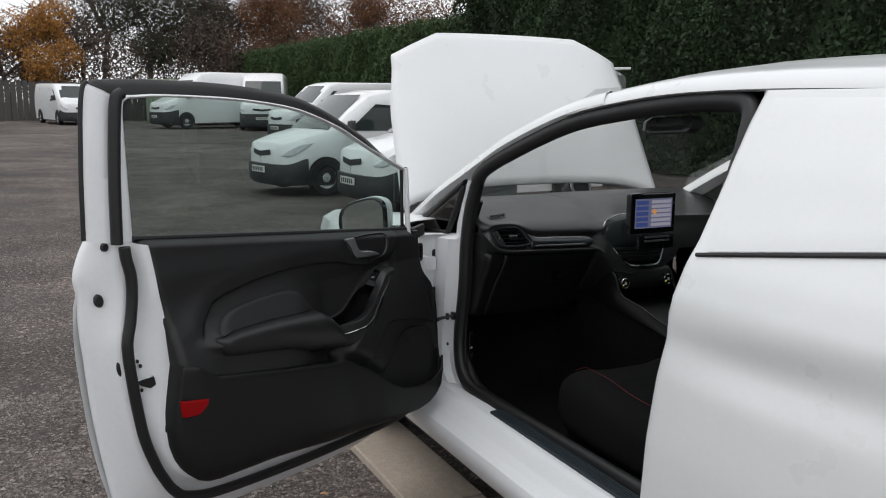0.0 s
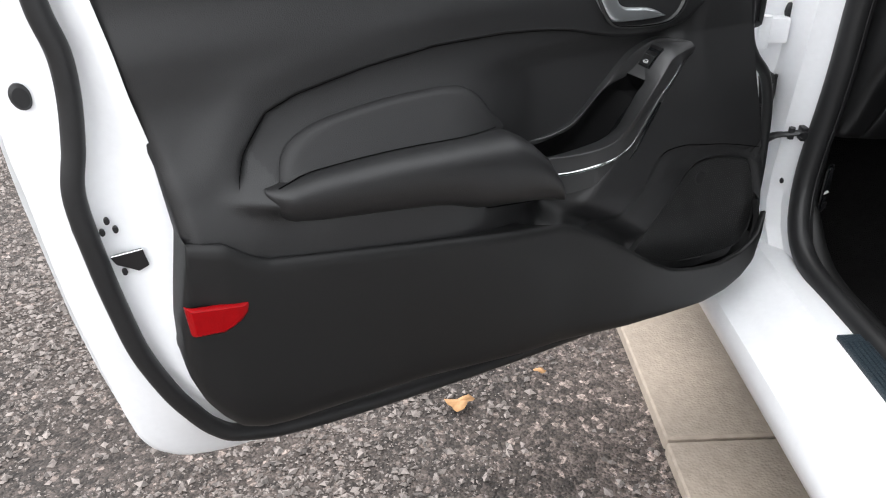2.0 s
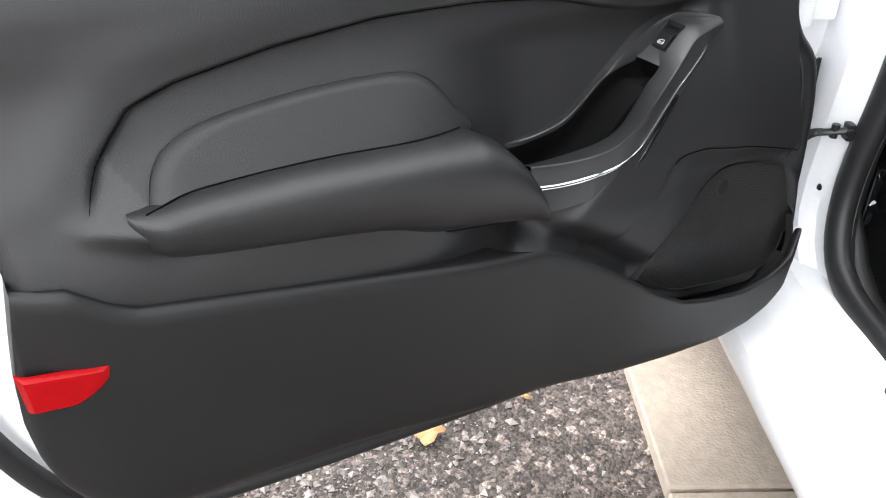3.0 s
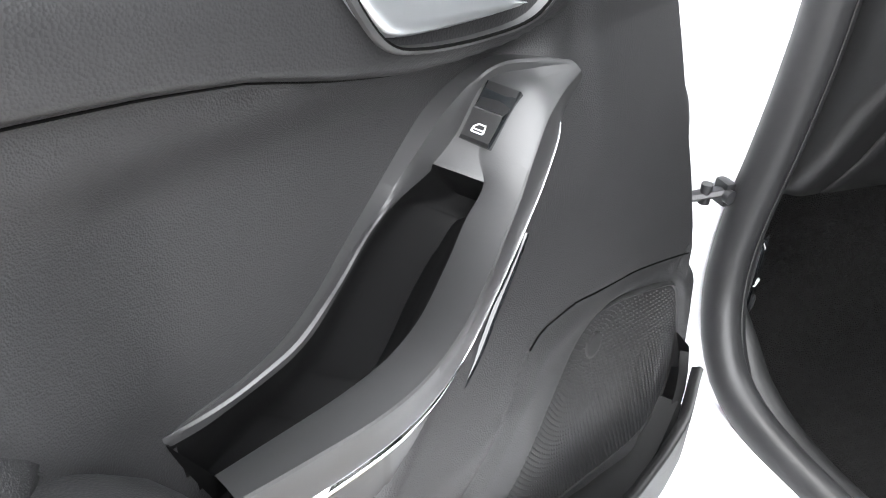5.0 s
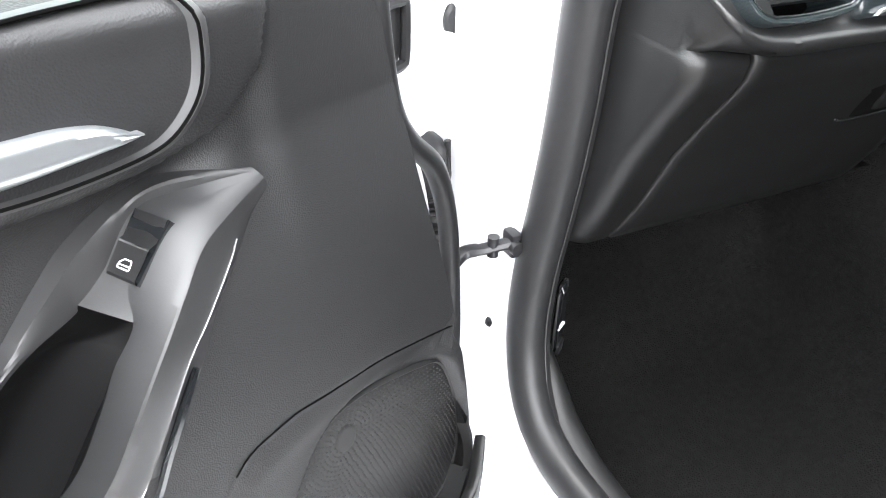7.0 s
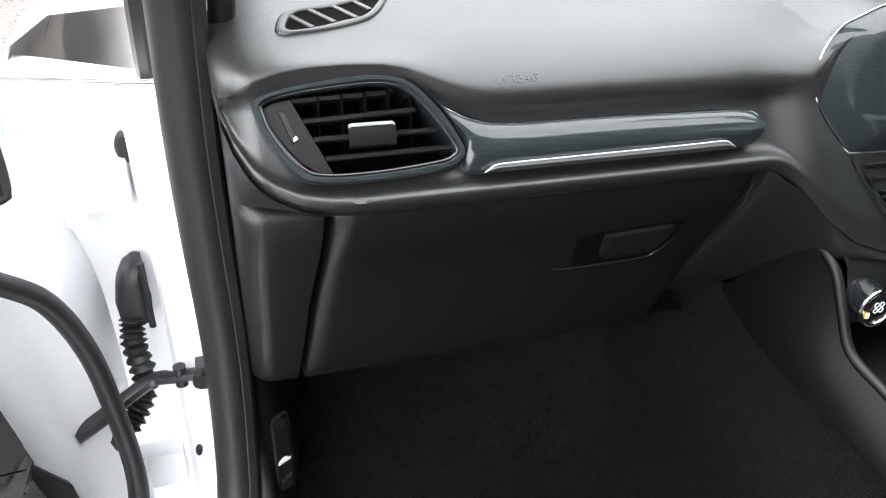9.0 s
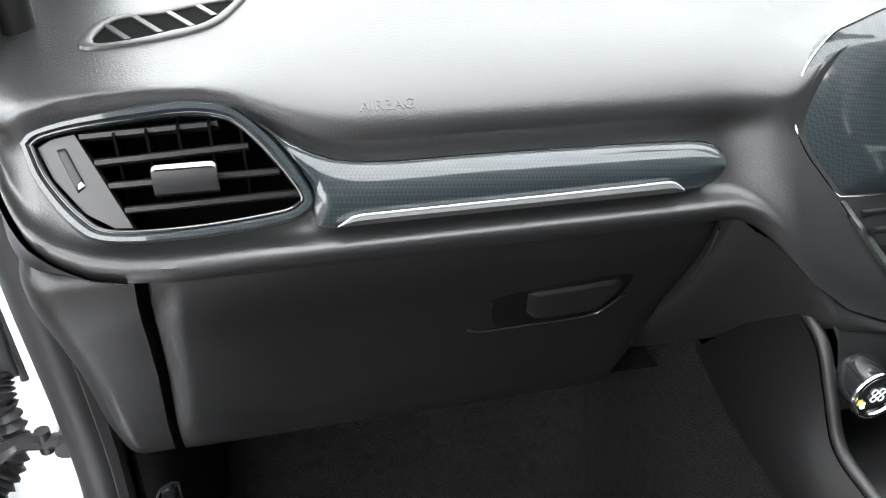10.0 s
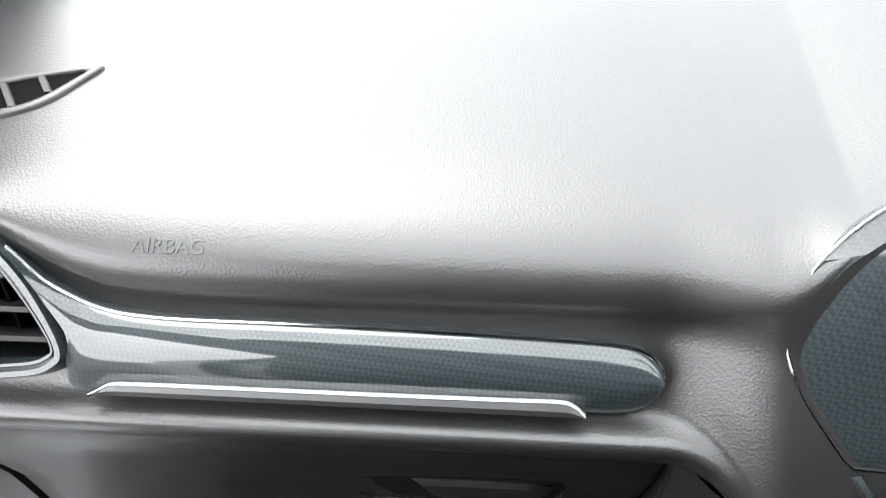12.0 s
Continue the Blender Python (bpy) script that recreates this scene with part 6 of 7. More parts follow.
def lit(name, colour, strength):
    m = bpy.data.materials.new(name)
    m.use_nodes = True
    b = m.node_tree.nodes["Principled BSDF"]
    b.inputs["Base Color"].default_value = (0.01, 0.01, 0.01, 1)
    b.inputs["Emission Color"].default_value = (*colour, 1)
    b.inputs["Emission Strength"].default_value = strength
    return m


part("display", box(2.008, 2.186, 2.4612, 2.4632, 0.965, 1.078), lit("display_blue", (0.36, 0.38, 0.62), 0.25), screen, "lit pale blue menu display")
LITP = lit("display_pale", (0.72, 0.70, 0.85), 0.32)
for r in range(6):
    part("menu_bar", box(2.085, 2.180, 2.4602, 2.4609, 0.972 + 0.0175 * r, 0.984 + 0.0175 * r), LITP, screen)
LITB = lit("display_deep", (0.10, 0.16, 0.55), 0.28)
for r in range(5):
    part("menu_tile", box(2.012, 2.070, 2.4602, 2.4609, 0.972 + 0.021 * r, 0.987 + 0.021 * r), LITB, screen)
part("menu_dot", tube([(2.10, 2.4600, 1.028), (2.10, 2.4590, 1.028)], 0.010, 16), lit("display_orange", (0.8, 0.35, 0.1), 0.6), screen)
part("control_panel", box(2.02, 2.19, 2.446, 2.47, 0.885, 0.940, 0.006), GLOSS_BLACK, stack)
for z in (0.933, 0.918):
    part("button_row", box(2.045, 2.165, 2.440, 2.448, z - 0.004, z + 0.003, 0.001), SATIN, stack)
U_LINE = spline([(1.954, 0.902), (1.972, 0.878), (1.992, 0.853), (2.012, 0.840), (2.05, 0.835), (2.11, 0.835), (2.15, 0.840), (2.17, 0.853), (2.19, 0.878), (2.208, 0.902)], 60)
wide = [0.0036 * (0.5 + 0.5 * math.sin(math.pi * q)) + 0.0012 for q in np.linspace(0, 1, 60)]
cen = np.array((2.08, 0.93))
dirs = (cen - U_LINE) / np.linalg.norm(cen - U_LINE, axis=1)[:, None]
part("chrome_u", grid([[stackface(*(p + d * w * o), h) for o, h in ((-1.1, -0.012), (-1, 0.001), (-0.5, 0.0028), (0.6, 0.0024), (1, 0.0), (1.1, -0.02))] for p, d, w in zip(U_LINE, dirs, wide)]), CHROME, stack, "chrome U-shaped vent outline")
# Near-black plate behind the slats, painted as the vent's inner shade.
part("vent_shade", plate([tuple(p) for p in U_LINE[::3]] + [(2.208, 0.91), (1.954, 0.91)], stackface, -0.005, -0.002), SHADE_SEAM_BLACK, stack)
for z in (0.893, 0.881, 0.869, 0.857):
    o = 0.008 + (0.902 - z) * 0.78
    part("vent_slat", grid([[stackface(x, z + dzz, h) for x in np.linspace(1.954 + o, 2.208 - o, 6)] for dzz, h in ((-0.0035, -0.002), (-0.002, 0.004), (0.0, 0.005), (0.0012, 0.003), (0.0015, -0.002))]), TRIM_SMOOTH, stack)
for x in (1.968, 2.175):
    dial = part("dial", tube([(x, 2.475, 0.762), (x, 2.449, 0.760)], 0.019, 28), GLOSS_BLACK, stack, "climate control dial with a chrome ring")
    part("dial_ring", tube([(x + 0.0185 * math.cos(q), 2.449, 0.760 + 0.0185 * math.sin(q)) for q in np.linspace(0, 6.283, 33)[:-1]], 0.0022, 8, closed=True, up=(0, 1, 0)), CHROME, dial)
    part("dial_lamp", box(x - 0.012, x - 0.009, 2.4475, 2.449, 0.751, 0.756), lit("amber_mark", (0.9, 0.7, 0.15), 1.0), dial)
    for a, b in ((-0.003, 0.003), (0.003, 0.003), (-0.003, -0.003), (0.003, -0.003)):
        part("fan_mark", tube([(x + a + 0.0024 * math.cos(q), 2.4478, 0.761 + b + 0.0024 * math.sin(q)) for q in np.linspace(0, 6.283, 11)[:-1]], 0.0006, 5, closed=True, up=(0, 1, 0)), PALE, dial)

# bonnet release in the kick panel
kick = part("kick_panel", grid([[(1.409 + 0.06 * s, 2.676 + 0.03 * s + 0.2 * s * s, z) for s in np.linspace(0, 1, 7)] for z in np.linspace(0.40, 0.66, 6)]), TRIM, car, "black kick panel")
slot = [(-0.008, -0.052), (-0.004, -0.056), (0.008, -0.056), (0.011, -0.050), (0.011, 0.048), (0.007, 0.053), (-0.005, 0.053), (-0.008, 0.048)]


def kick_at(a, b, h):
    return (1.426 + a, 2.681 + 0.6 * a - h, 0.522 + b)


rel = part("bonnet_release", pillow([(a * 0.9, b * 0.96) for a, b in slot], kick_at, 0.007, rim=0.12, n=60), GLOSS_BLACK, car, "black bonnet release lever")
part("release_rim", tube([kick_at(a, b, 0.001) for a, b in even(np.array(slot), 40, closed=True)], 0.0016, 6, closed=True), TRIM_SMOOTH, rel)
part("release_lip", pillow([(-0.006, -0.050), (0.008, -0.046), (0.009, -0.030), (-0.005, -0.036)], lambda a, b, h: kick_at(a, b, 0.005 + h), 0.006, n=30), TRIM_SMOOTH, rel)
part("car_icon", pillow([(-0.0075, -0.003), (-0.006, 0.002), (-0.002, 0.0045), (0.003, 0.0045), (0.005, 0.001), (0.0085, 0.0), (0.0085, -0.003)], lambda a, b, h: kick_at(a + 0.001, b - 0.008, 0.0075 + h), 0.0008, n=30), PALE, rel)

# seats, steering wheel, mirror
def seat(x):
    s = new("seat")
    s.parent = car
    s.matrix_parent_inverse = car.matrix_world.inverted()
    rows = []
    for y, z0, z1, hw in ((2.165, 0.44, 0.49, 0.20), (2.158, 0.40, 0.535, 0.225), (2.135, 0.37, 0.575, 0.24), (2.08, 0.35, 0.600, 0.25), (1.97, 0.35, 0.598, 0.255), (1.85, 0.35, 0.580, 0.255), (1.70, 0.35, 0.565, 0.25), (1.62, 0.36, 0.55, 0.24)):
        row = []
        for q in np.linspace(0, 2 * math.pi, 40, endpoint=False):
            cx, cz = math.cos(q), math.sin(q)
            e = (abs(cx) ** 4 + abs(cz) ** 4) ** -0.25
            a, h = cx * e, cz * e
            dip = -0.022 * (1 - min(1, abs(a) / 0.7) ** 4) * (h > 0.5)
            row.append((x + hw * a, y, (z0 + z1) / 2 + (z1 - z0) / 2 * h + dip))
        rows.append(row)
    v, f = grid(rows, close_v=True)
    f += [tuple(range(40)), tuple(range(len(v) - 40, len(v)))]
    part("cushion", (v, f), CLOTH, s, "dark woven seat cushion", 60)
    rows = []
    for z, y, hw, d in ((0.50, 1.64, 0.20, 0.05), (0.56, 1.63, 0.235, 0.075), (0.75, 1.585, 0.25, 0.08), (0.95, 1.53, 0.245, 0.075), (1.10, 1.49, 0.22, 0.065), (1.17, 1.47, 0.18, 0.05), (1.20, 1.46, 0.12, 0.03)):
        row = []
        for q in np.linspace(0, 2 * math.pi, 36, endpoint=False):
            cx, cy = math.cos(q), math.sin(q)
            e = (abs(cx) ** 4 + abs(cy) ** 4) ** -0.25
            row.append((x + hw * cx * e, y + d * cy * e + 0.03 * (abs(cx * e) > 0.75) * (cy > 0), z))
        rows.append(row)
    v, f = grid(rows, close_v=True)
    f += [tuple(range(36)), tuple(range(len(v) - 36, len(v)))]
    part("backrest", (v, f), CLOTH, s, "dark woven seat back", 60)
    for sx in (-1, 1):
        part("stitching", tube([(x + sx * 0.178, y, z) for y, z in ((1.66, 0.570), (1.85, 0.579), (1.97, 0.597), (2.08, 0.599), (2.135, 0.572))], 0.0009, 5), surface("red_thread", (0.10, 0.008, 0.008), 0.8), s, "red contrast stitching")
    part("seat_base", box(x - 0.20, x + 0.20, 1.65, 2.15, 0.27, 0.40, 0.02), TRIM, s)
    part("headrest", pillow([(-0.13, 1.22), (0.13, 1.22), (0.12, 1.38), (-0.12, 1.38)], lambda a, b, h: (x + a, 1.46 + h, b), 0.05, back=0.05, rim=0.6), CLOTH, s)


seat(1.70)
seat(2.46)
part("steering_wheel", join(tube([(2.46 + 0.185 * math.cos(q), 2.30 + 0.07 * math.sin(q), 0.93 + 0.17 * math.sin(q)) for q in np.linspace(0, 6.283, 49)[:-1]], 0.016, 10, closed=True), tube([(2.29, 2.31, 0.92), (2.46, 2.33, 0.91), (2.63, 2.31, 0.92)], 0.022, 10), tube([(2.46, 2.33, 0.91), (2.46, 2.6, 0.82)], 0.04, 12)), TRIM_SMOOTH, car, "black steering wheel")
rv = part("rear_view_mirror", pillow([(2.10, 1.335), (2.105, 1.37), (2.13, 1.385), (2.33, 1.395), (2.345, 1.375), (2.34, 1.34), (2.31, 1.325), (2.13, 1.318)], lambda a, b, h: (a - 0.09, 2.42 - 0.15 * (a - 2.2) + h, b), 0.04, back=0.004), TRIM_SMOOTH, car, "black rear-view mirror")
part("mirror_stem", tube([(2.11, 2.46, 1.37), (2.10, 2.50, 1.42)], 0.02, 8), TRIM_SMOOTH, rv)
for x0, x1 in ((1.50, 1.98),):
    part("sun_visor", box(x0, x1, 1.97, 2.12, 1.425, 1.44, 0.006), CLOTH, car, "folded dark sun visor")
# ---- parked vehicles ----
HEADLAMP = surface("headlamp_lens", (0.72, 0.75, 0.78), 0.12, coat=0.5, spread=0.35, scale=18)
BUMPER = surface("grey_black_bumper", (0.03, 0.031, 0.033), 0.6, spread=0.15)
RIMS = surface("steel_rim", (0.55, 0.56, 0.57), 0.45, metal=0.2, spread=0.2, scale=40)
PLATE = surface("number_plate", (0.7, 0.7, 0.68), 0.4, spread=0.05)
PLATEBAR = surface("plate_bars", (0.03, 0.03, 0.03), 0.5, spread=0.05)
DARKPAINT = surface("dark_red_paint", (0.03, 0.012, 0.012), 0.3, coat=0.5, spread=0.05)


def section(y, z0, z1, hw, tuck=0.12, n=9):
    """A rounded body section: half the width hw at mid height, drawn in at the roof."""
    pts = []
    h = z1 - z0
    for a in np.linspace(0, 1, n):
        z = z0 + h * a
        x = hw * (1 - 0.04 * (1 - a) ** 3) * (1 - tuck * max(0, (a - 0.5) / 0.5) ** 2.2)
        pts.append((x, z))
    pts += [(pts[-1][0] * 0.93, z1 + 0.035 * min(1, h)), (pts[-1][0] * 0.7, z1 + 0.055 * min(1, h)), (0, z1 + 0.065 * min(1, h))]
    return [(x, y, z) for x, z in pts] + [(-x, y, z) for x, z in pts[-2::-1]]


def vehicle(name, label, stations, glass_at, wheels, paint=WHITE, bumper=0.52, lamps=0.72, hw=0.85, plate_z=0.45, side_glass=None, wheel_r=0.32):
    """A parked vehicle, its nose towards -y, standing at its own origin. stations: (y, bottom, top, half width)."""
    v = new(name)
    ys, lows, tops, wides = (np.array([q[k] for q in stations]) for k in range(4))
    nose = [(0.0, 0.42), (0.025, 0.66), (0.07, 0.80), (0.15, 0.90), (0.30, 0.965), (0.55, 1.0)]

    def half(y):
        return float(np.interp(y, ys, wides)) * float(np.interp(y, [q[0] for q in nose], [q[1] for q in nose]))

    grid_y = sorted(set([q[0] for q in nose] + list(ys) + list(np.linspace(0.6, ys[-1], 12))))
    body = [section(y, float(np.interp(y, ys, lows)), float(np.interp(y, ys, tops)), half(y)) for y in grid_y]
    body = [[(0.02 * x, grid_y[0] - 0.02, lows[0] + (z - lows[0]) * 0.9) for x, y, z in body[0]]] + body + [[(0.02 * x, grid_y[-1] + 0.03, z) for x, y, z in body[-1]]]
    part("body", grid(body), paint, v, angle=50)
    wheel_y = wheels[0]
    front_y = [q for q in np.linspace(0, wheel_y - wheel_r - 0.02, 12)]

    def skin(y, z, out=0.012):
        return half(y) * (1 - 0.04 * (1 - z / 1.2) ** 3) + out

    for sx in (1, -1):
        rows = []
        for y in front_y:
            top = bumper + 0.10 * ss(0.1, wheel_y - wheel_r, y)
            rows.append([(sx * skin(y, z, o), y - 0.05 * float(ss(0.25, 0.0, y)) * (o > 0), z) for z, o in ((0.19, -0.05), (0.20, 0.0), (0.26, 0.02), (0.40, 0.028), (top - 0.03, 0.022), (top - 0.005, 0.012), (top, -0.02))])
        rows = [[(0.0, y - 0.015, z) for x, y, z in rows[0]]] + rows
        part("bumper", grid(rows), BUMPER, v, angle=50)
        lamp = [(0.06, lamps - 0.10), (0.16, lamps - 0.12), (0.42, lamps + 0.02), (0.58, lamps + 0.13), (0.34, lamps + 0.11), (0.10, lamps - 0.02)]
        part("headlamp", pillow(lamp, lambda a, b, h, sx=sx: (sx * (skin(a, b, 0.004) + h), a - 0.6 * h, b), 0.016, n=30), HEADLAMP, v, "clear headlamp")
        part("grille_half", grid([[(sx * 0.9 * half(0.0) * q, -0.028 + 0.02 * q * q, lamps - 0.12 + dzz + 0.03 * q) for q in np.linspace(0, 1.25, 6)] for dzz in (0.0, 0.09)]), BUMPER, v)
        if side_glass:
            g = [(sx * (hw * (1 - 0.12 * max(0, (z - 1.0)) ** 1.3) + 0.012), y, z) for y, z in side_glass]
            part("side_window", (g, [tuple(range(len(g)))]), GLOSS_BLACK_V, v)
        ya, za, wa = glass_at[0]
        part("mirror", pillow([(-0.09, -0.02), (0.09, -0.02), (0.08, 0.20), (-0.07, 0.20)], lambda a, b, h, sx=sx: (sx * (hw + 0.12 + a), ya + 0.32 - h, za + b), 0.07, back=0.02, n=28), BUMPER, v)
    (ya, za, wa), (yb, zb, wb) = glass_at
    part("windscreen", grid([[(t * (wa + (wb - wa) * s), ya + (yb - ya) * s - 0.05 * (1 - t * t) - 0.02, za + (zb - za) * s + 0.05) for t in np.linspace(-1, 1, 10)] for s in np.linspace(0, 1, 5)]), GLOSS_BLACK_V, v)
    pl = part("number_plate", box(-0.26, 0.26, -0.085, -0.070, plate_z - 0.055, plate_z + 0.055), PLATE, v)
    for k in range(6):
        part("bar", box(-0.22 + 0.075 * k, -0.18 + 0.075 * k, -0.089, -0.084, plate_z - 0.035, plate_z + 0.035), PLATEBAR, pl)
    for wy in wheels:
        for sx in (1, -1):
            x0 = sx * (hw - 0.185)
            prof = ((0.02, 0.55), (0.0, 0.62), (0.03, 0.95), (0.5, 1.0), (0.97, 0.95), (1.0, 0.66), (0.9, 0.60))
            t = part("tyre", grid([[(x0 + sx * 0.215 * a, wy + wheel_r * rr * math.cos(q), wheel_r + wheel_r * rr * math.sin(q)) for a, rr in prof] for q in np.linspace(0, 6.283, 29)[:-1]], close_u=True), TYRE, v)
            rim = [[(x0 + sx * d, wy + wheel_r * rr * math.cos(q), wheel_r + wheel_r * rr * math.sin(q)) for rr, d in ((0.62, 0.20), (0.58, 0.185), (0.44 + 0.03 * (k % 2), 0.165), (0.30, 0.185), (0.18, 0.20), (0.02, 0.205))] for k, q in enumerate(np.linspace(0, 6.283, 29)[:-1])]
            part("rim", grid(rim, close_u=True), RIMS, t)
            arch = [(wy + (wheel_r + 0.055) * math.cos(q), wheel_r + (wheel_r + 0.055) * math.sin(q)) for q in np.linspace(-0.35, math.pi + 0.35, 22)]
            part("arch_liner", ([(sx * (hw + 0.006), a, b) for a, b in arch], [tuple(range(len(arch)))]), PLATEBAR, v)
    return v


GLOSS_BLACK_V = surface("dark_vehicle_window", (0.03, 0.04, 0.04), 0.06, spread=0.1, coat=0.3)


def stand(ob, x, y, hx, hy, size=1.0):
    """Stand a vehicle with its nose pointing along (hx, hy)."""
    ob.matrix_basis = pose(x, y, ground_height(x, y) - 0.01, 0.5, 0, math.degrees(math.atan2(hx, -hy))) @ Matrix.Scale(size, 4)
    return ob


small = vehicle("small_van", "", [(0.0, 0.25, 0.72, 0.74), (0.08, 0.22, 0.88, 0.83), (0.5, 0.22, 1.0, 0.88), (0.95, 0.22, 1.10, 0.89), (1.35, 0.22, 1.42, 0.89), (1.75, 0.22, 1.70, 0.89), (2.2, 0.22, 1.78, 0.89), (3.2, 0.22, 1.79, 0.89), (4.15, 0.24, 1.76, 0.88), (4.2, 0.26, 1.6, 0.86)],
                ((0.95, 1.10, 0.72), (1.72, 1.70, 0.58)), (0.80, 3.45), bumper=0.56, lamps=0.80, hw=0.89, plate_z=0.46, side_glass=[(1.25, 1.12), (2.35, 1.10), (2.35, 1.55), (1.85, 1.58)], wheel_r=0.315)
stand(small, 3.28, 13.15, -0.985, -0.17, 0.90)
tagged(small, "white small van with a black bumper and steel wheels", "van", group="parked vans")
second = copy_thing(small, Matrix())
stand(second, 3.88, 10.65, -0.995, -0.05, 0.90)
tagged(second, "white small van parked close beside another van", "van", group="parked vans")
panel = vehicle("panel_van", "", [(0.0, 0.25, 0.85, 0.80), (0.1, 0.22, 1.02, 0.92), (0.7, 0.22, 1.16, 0.96), (0.95, 0.22, 1.3, 0.96), (1.6, 0.22, 1.85, 0.96), (1.95, 0.22, 1.95, 0.96), (4.9, 0.22, 1.97, 0.96), (5.0, 0.25, 1.9, 0.94)],
                ((0.88, 1.22, 0.80), (1.62, 1.84, 0.68)), (1.0, 4.0), bumper=0.62, lamps=0.86, hw=0.96, plate_z=0.5, side_glass=[(1.15, 1.2), (2.15, 1.15), (2.15, 1.7), (1.7, 1.72)], wheel_r=0.34)
stand(panel, 2.45, 44.5, 0.24, -0.97)
tagged(panel, "white panel van parked by the fence", "van", group="parked vans")
ob = copy_thing(panel, Matrix())
stand(ob, 6.6, 16.4, -0.68, 0.73)
tagged(ob, "white panel van with a ladder rack on its roof", "van", group="parked vans")
part("roof_rack", tube([(6.6 + 0.68 * k, 16.4 - 0.73 * k, 2.12) for k in (1.4, 3, 5.2)], 0.03, 6), RIMS, None)
rack = bpy.data.objects["roof_rack"]
tagged(rack, "long pale ladder carried on a van roof", "ladder")
tall = vehicle("tall_van", "", [(0.0, 0.28, 0.95, 0.85), (0.1, 0.25, 1.12, 0.96), (0.6, 0.25, 1.3, 1.0), (0.85, 0.25, 1.45, 1.0), (1.5, 0.25, 2.1, 1.0), (1.9, 0.25, 2.45, 1.0), (2.4, 0.25, 2.52, 1.0), (5.8, 0.25, 2.52, 1.0), (5.9, 0.3, 2.4, 0.98)],
               ((0.8, 1.38, 0.84), (1.55, 2.14, 0.78)), (1.0, 4.7), bumper=0.75, lamps=0.98, hw=1.0, plate_z=0.55, side_glass=[(1.1, 1.35), (2.1, 1.3), (2.1, 1.95), (1.6, 1.98)], wheel_r=0.35)
stand(tall, -2.35, 40.0, 0.12, -1.0)
tagged(tall, "tall white van facing the yard before a fence", "van", group="parked vans")
for x, y, hx, hy in ((5.2, 40.0, -0.95, -0.3), (9.2, 36.5, -0.3, -0.95)):
    ob = copy_thing(tall, Matrix())
    stand(ob, x, y, hx, hy)
    tagged(ob, "tall white van in a row of parked vans", "van", group="parked vans")
ob = copy_thing(panel, Matrix())
stand(ob, 7.4, 27.5, -0.97, -0.22)
tagged(ob, "white panel van standing side-on before the hedge", "van", group="parked vans")
hatch = vehicle("hatchback", "", [(0.0, 0.22, 0.55, 0.70), (0.08, 0.2, 0.70, 0.82), (0.6, 0.2, 0.88, 0.86), (1.05, 0.2, 0.96, 0.86), (1.4, 0.2, 1.18, 0.86), (1.85, 0.2, 1.38, 0.86), (2.6, 0.2, 1.42, 0.86), (3.4, 0.2, 1.36, 0.85), (3.9, 0.22, 1.0, 0.82), (4.0, 0.3, 0.8, 0.78)],
                ((1.05, 0.97, 0.70), (1.85, 1.38, 0.56)), (0.78, 3.25), bumper=0.42, lamps=0.66, hw=0.86, plate_z=0.40, side_glass=[(1.35, 0.98), (2.9, 0.96), (2.7, 1.28), (1.95, 1.30)], wheel_r=0.31)
stand(hatch, -1.95, 15.2, 0.10, -0.99)
tagged(hatch, "white hatchback facing the camera across the yard", "car", group="parked cars")
dark = vehicle("dark_car", "", [(0.0, 0.22, 0.6, 0.70), (0.08, 0.2, 0.8, 0.84), (0.9, 0.2, 1.0, 0.88), (1.7, 0.2, 1.55, 0.88), (3.6, 0.2, 1.58, 0.88), (4.2, 0.3, 0.9, 0.84)],
               ((0.95, 1.0, 0.72), (1.68, 1.52, 0.6)), (0.8, 3.3), paint=DARKPAINT, hw=0.88, lamps=0.7, side_glass=[(1.2, 1.0), (3.5, 1.0), (3.2, 1.42), (1.75, 1.42)])
stand(dark, 10.2, 46.0, 0.9, 0.35)
tagged(dark, "dark red car parked in front of containers", "car", group="parked cars")

# ---- fence, containers, hedge and trees ----
FENCE = surface("weathered_grey_timber", (0.075, 0.070, 0.066), 0.85, spread=0.35, scale=3)
fence = new("fence")
tagged(fence, "tall weathered grey boarded fence along the yard", "fence", kind="structure")
for k in range(150):
    x = -26 + 0.30 * k
    h = 2.15 + 0.05 * math.sin(k * 1.7)
    z = ground_height(x, 52)
    part("board", box(x, x + 0.27, 52, 52.04, z, z + h), FENCE, fence)
part("rail", box(-26, 19, 52.05, 52.12, ground_height(0, 52) + 0.5, ground_height(0, 52) + 0.6), FENCE, fence)
CONT = surface("pale_green_steel", (0.32, 0.38, 0.27), 0.5, spread=0.15)
for i, x in enumerate((6.2, 8.6)):
    c = new("container")
    z = ground_height(x, 49)
    part("walls", grid([[(x + 2.2 * s, 48.6 + 0.04 * (k % 2), z + h) for k, s in enumerate(np.linspace(0, 1, 41))] for h in (0.05, 2.3)]), CONT, c)
    part("roof", box(x - 0.02, x + 2.22, 48.58, 51.4, z + 2.28, z + 2.36, 0.01), CONT, c)
    part("end_wall", box(x - 0.02, x + 0.02, 48.6, 51.4, z + 0.02, z + 2.3), CONT, c)
    tagged(c, "pale green ribbed steel storage container", "container", group="containers")
far_kerb = part("kerb", box(0.92, 9.0, 6.98, 7.14, -0.1, 0.08 + ground_height(1, 7), 0.015), CONCRETE, None)
tagged(far_kerb, "low pale concrete kerb across the yard", "kerb", kind="structure")


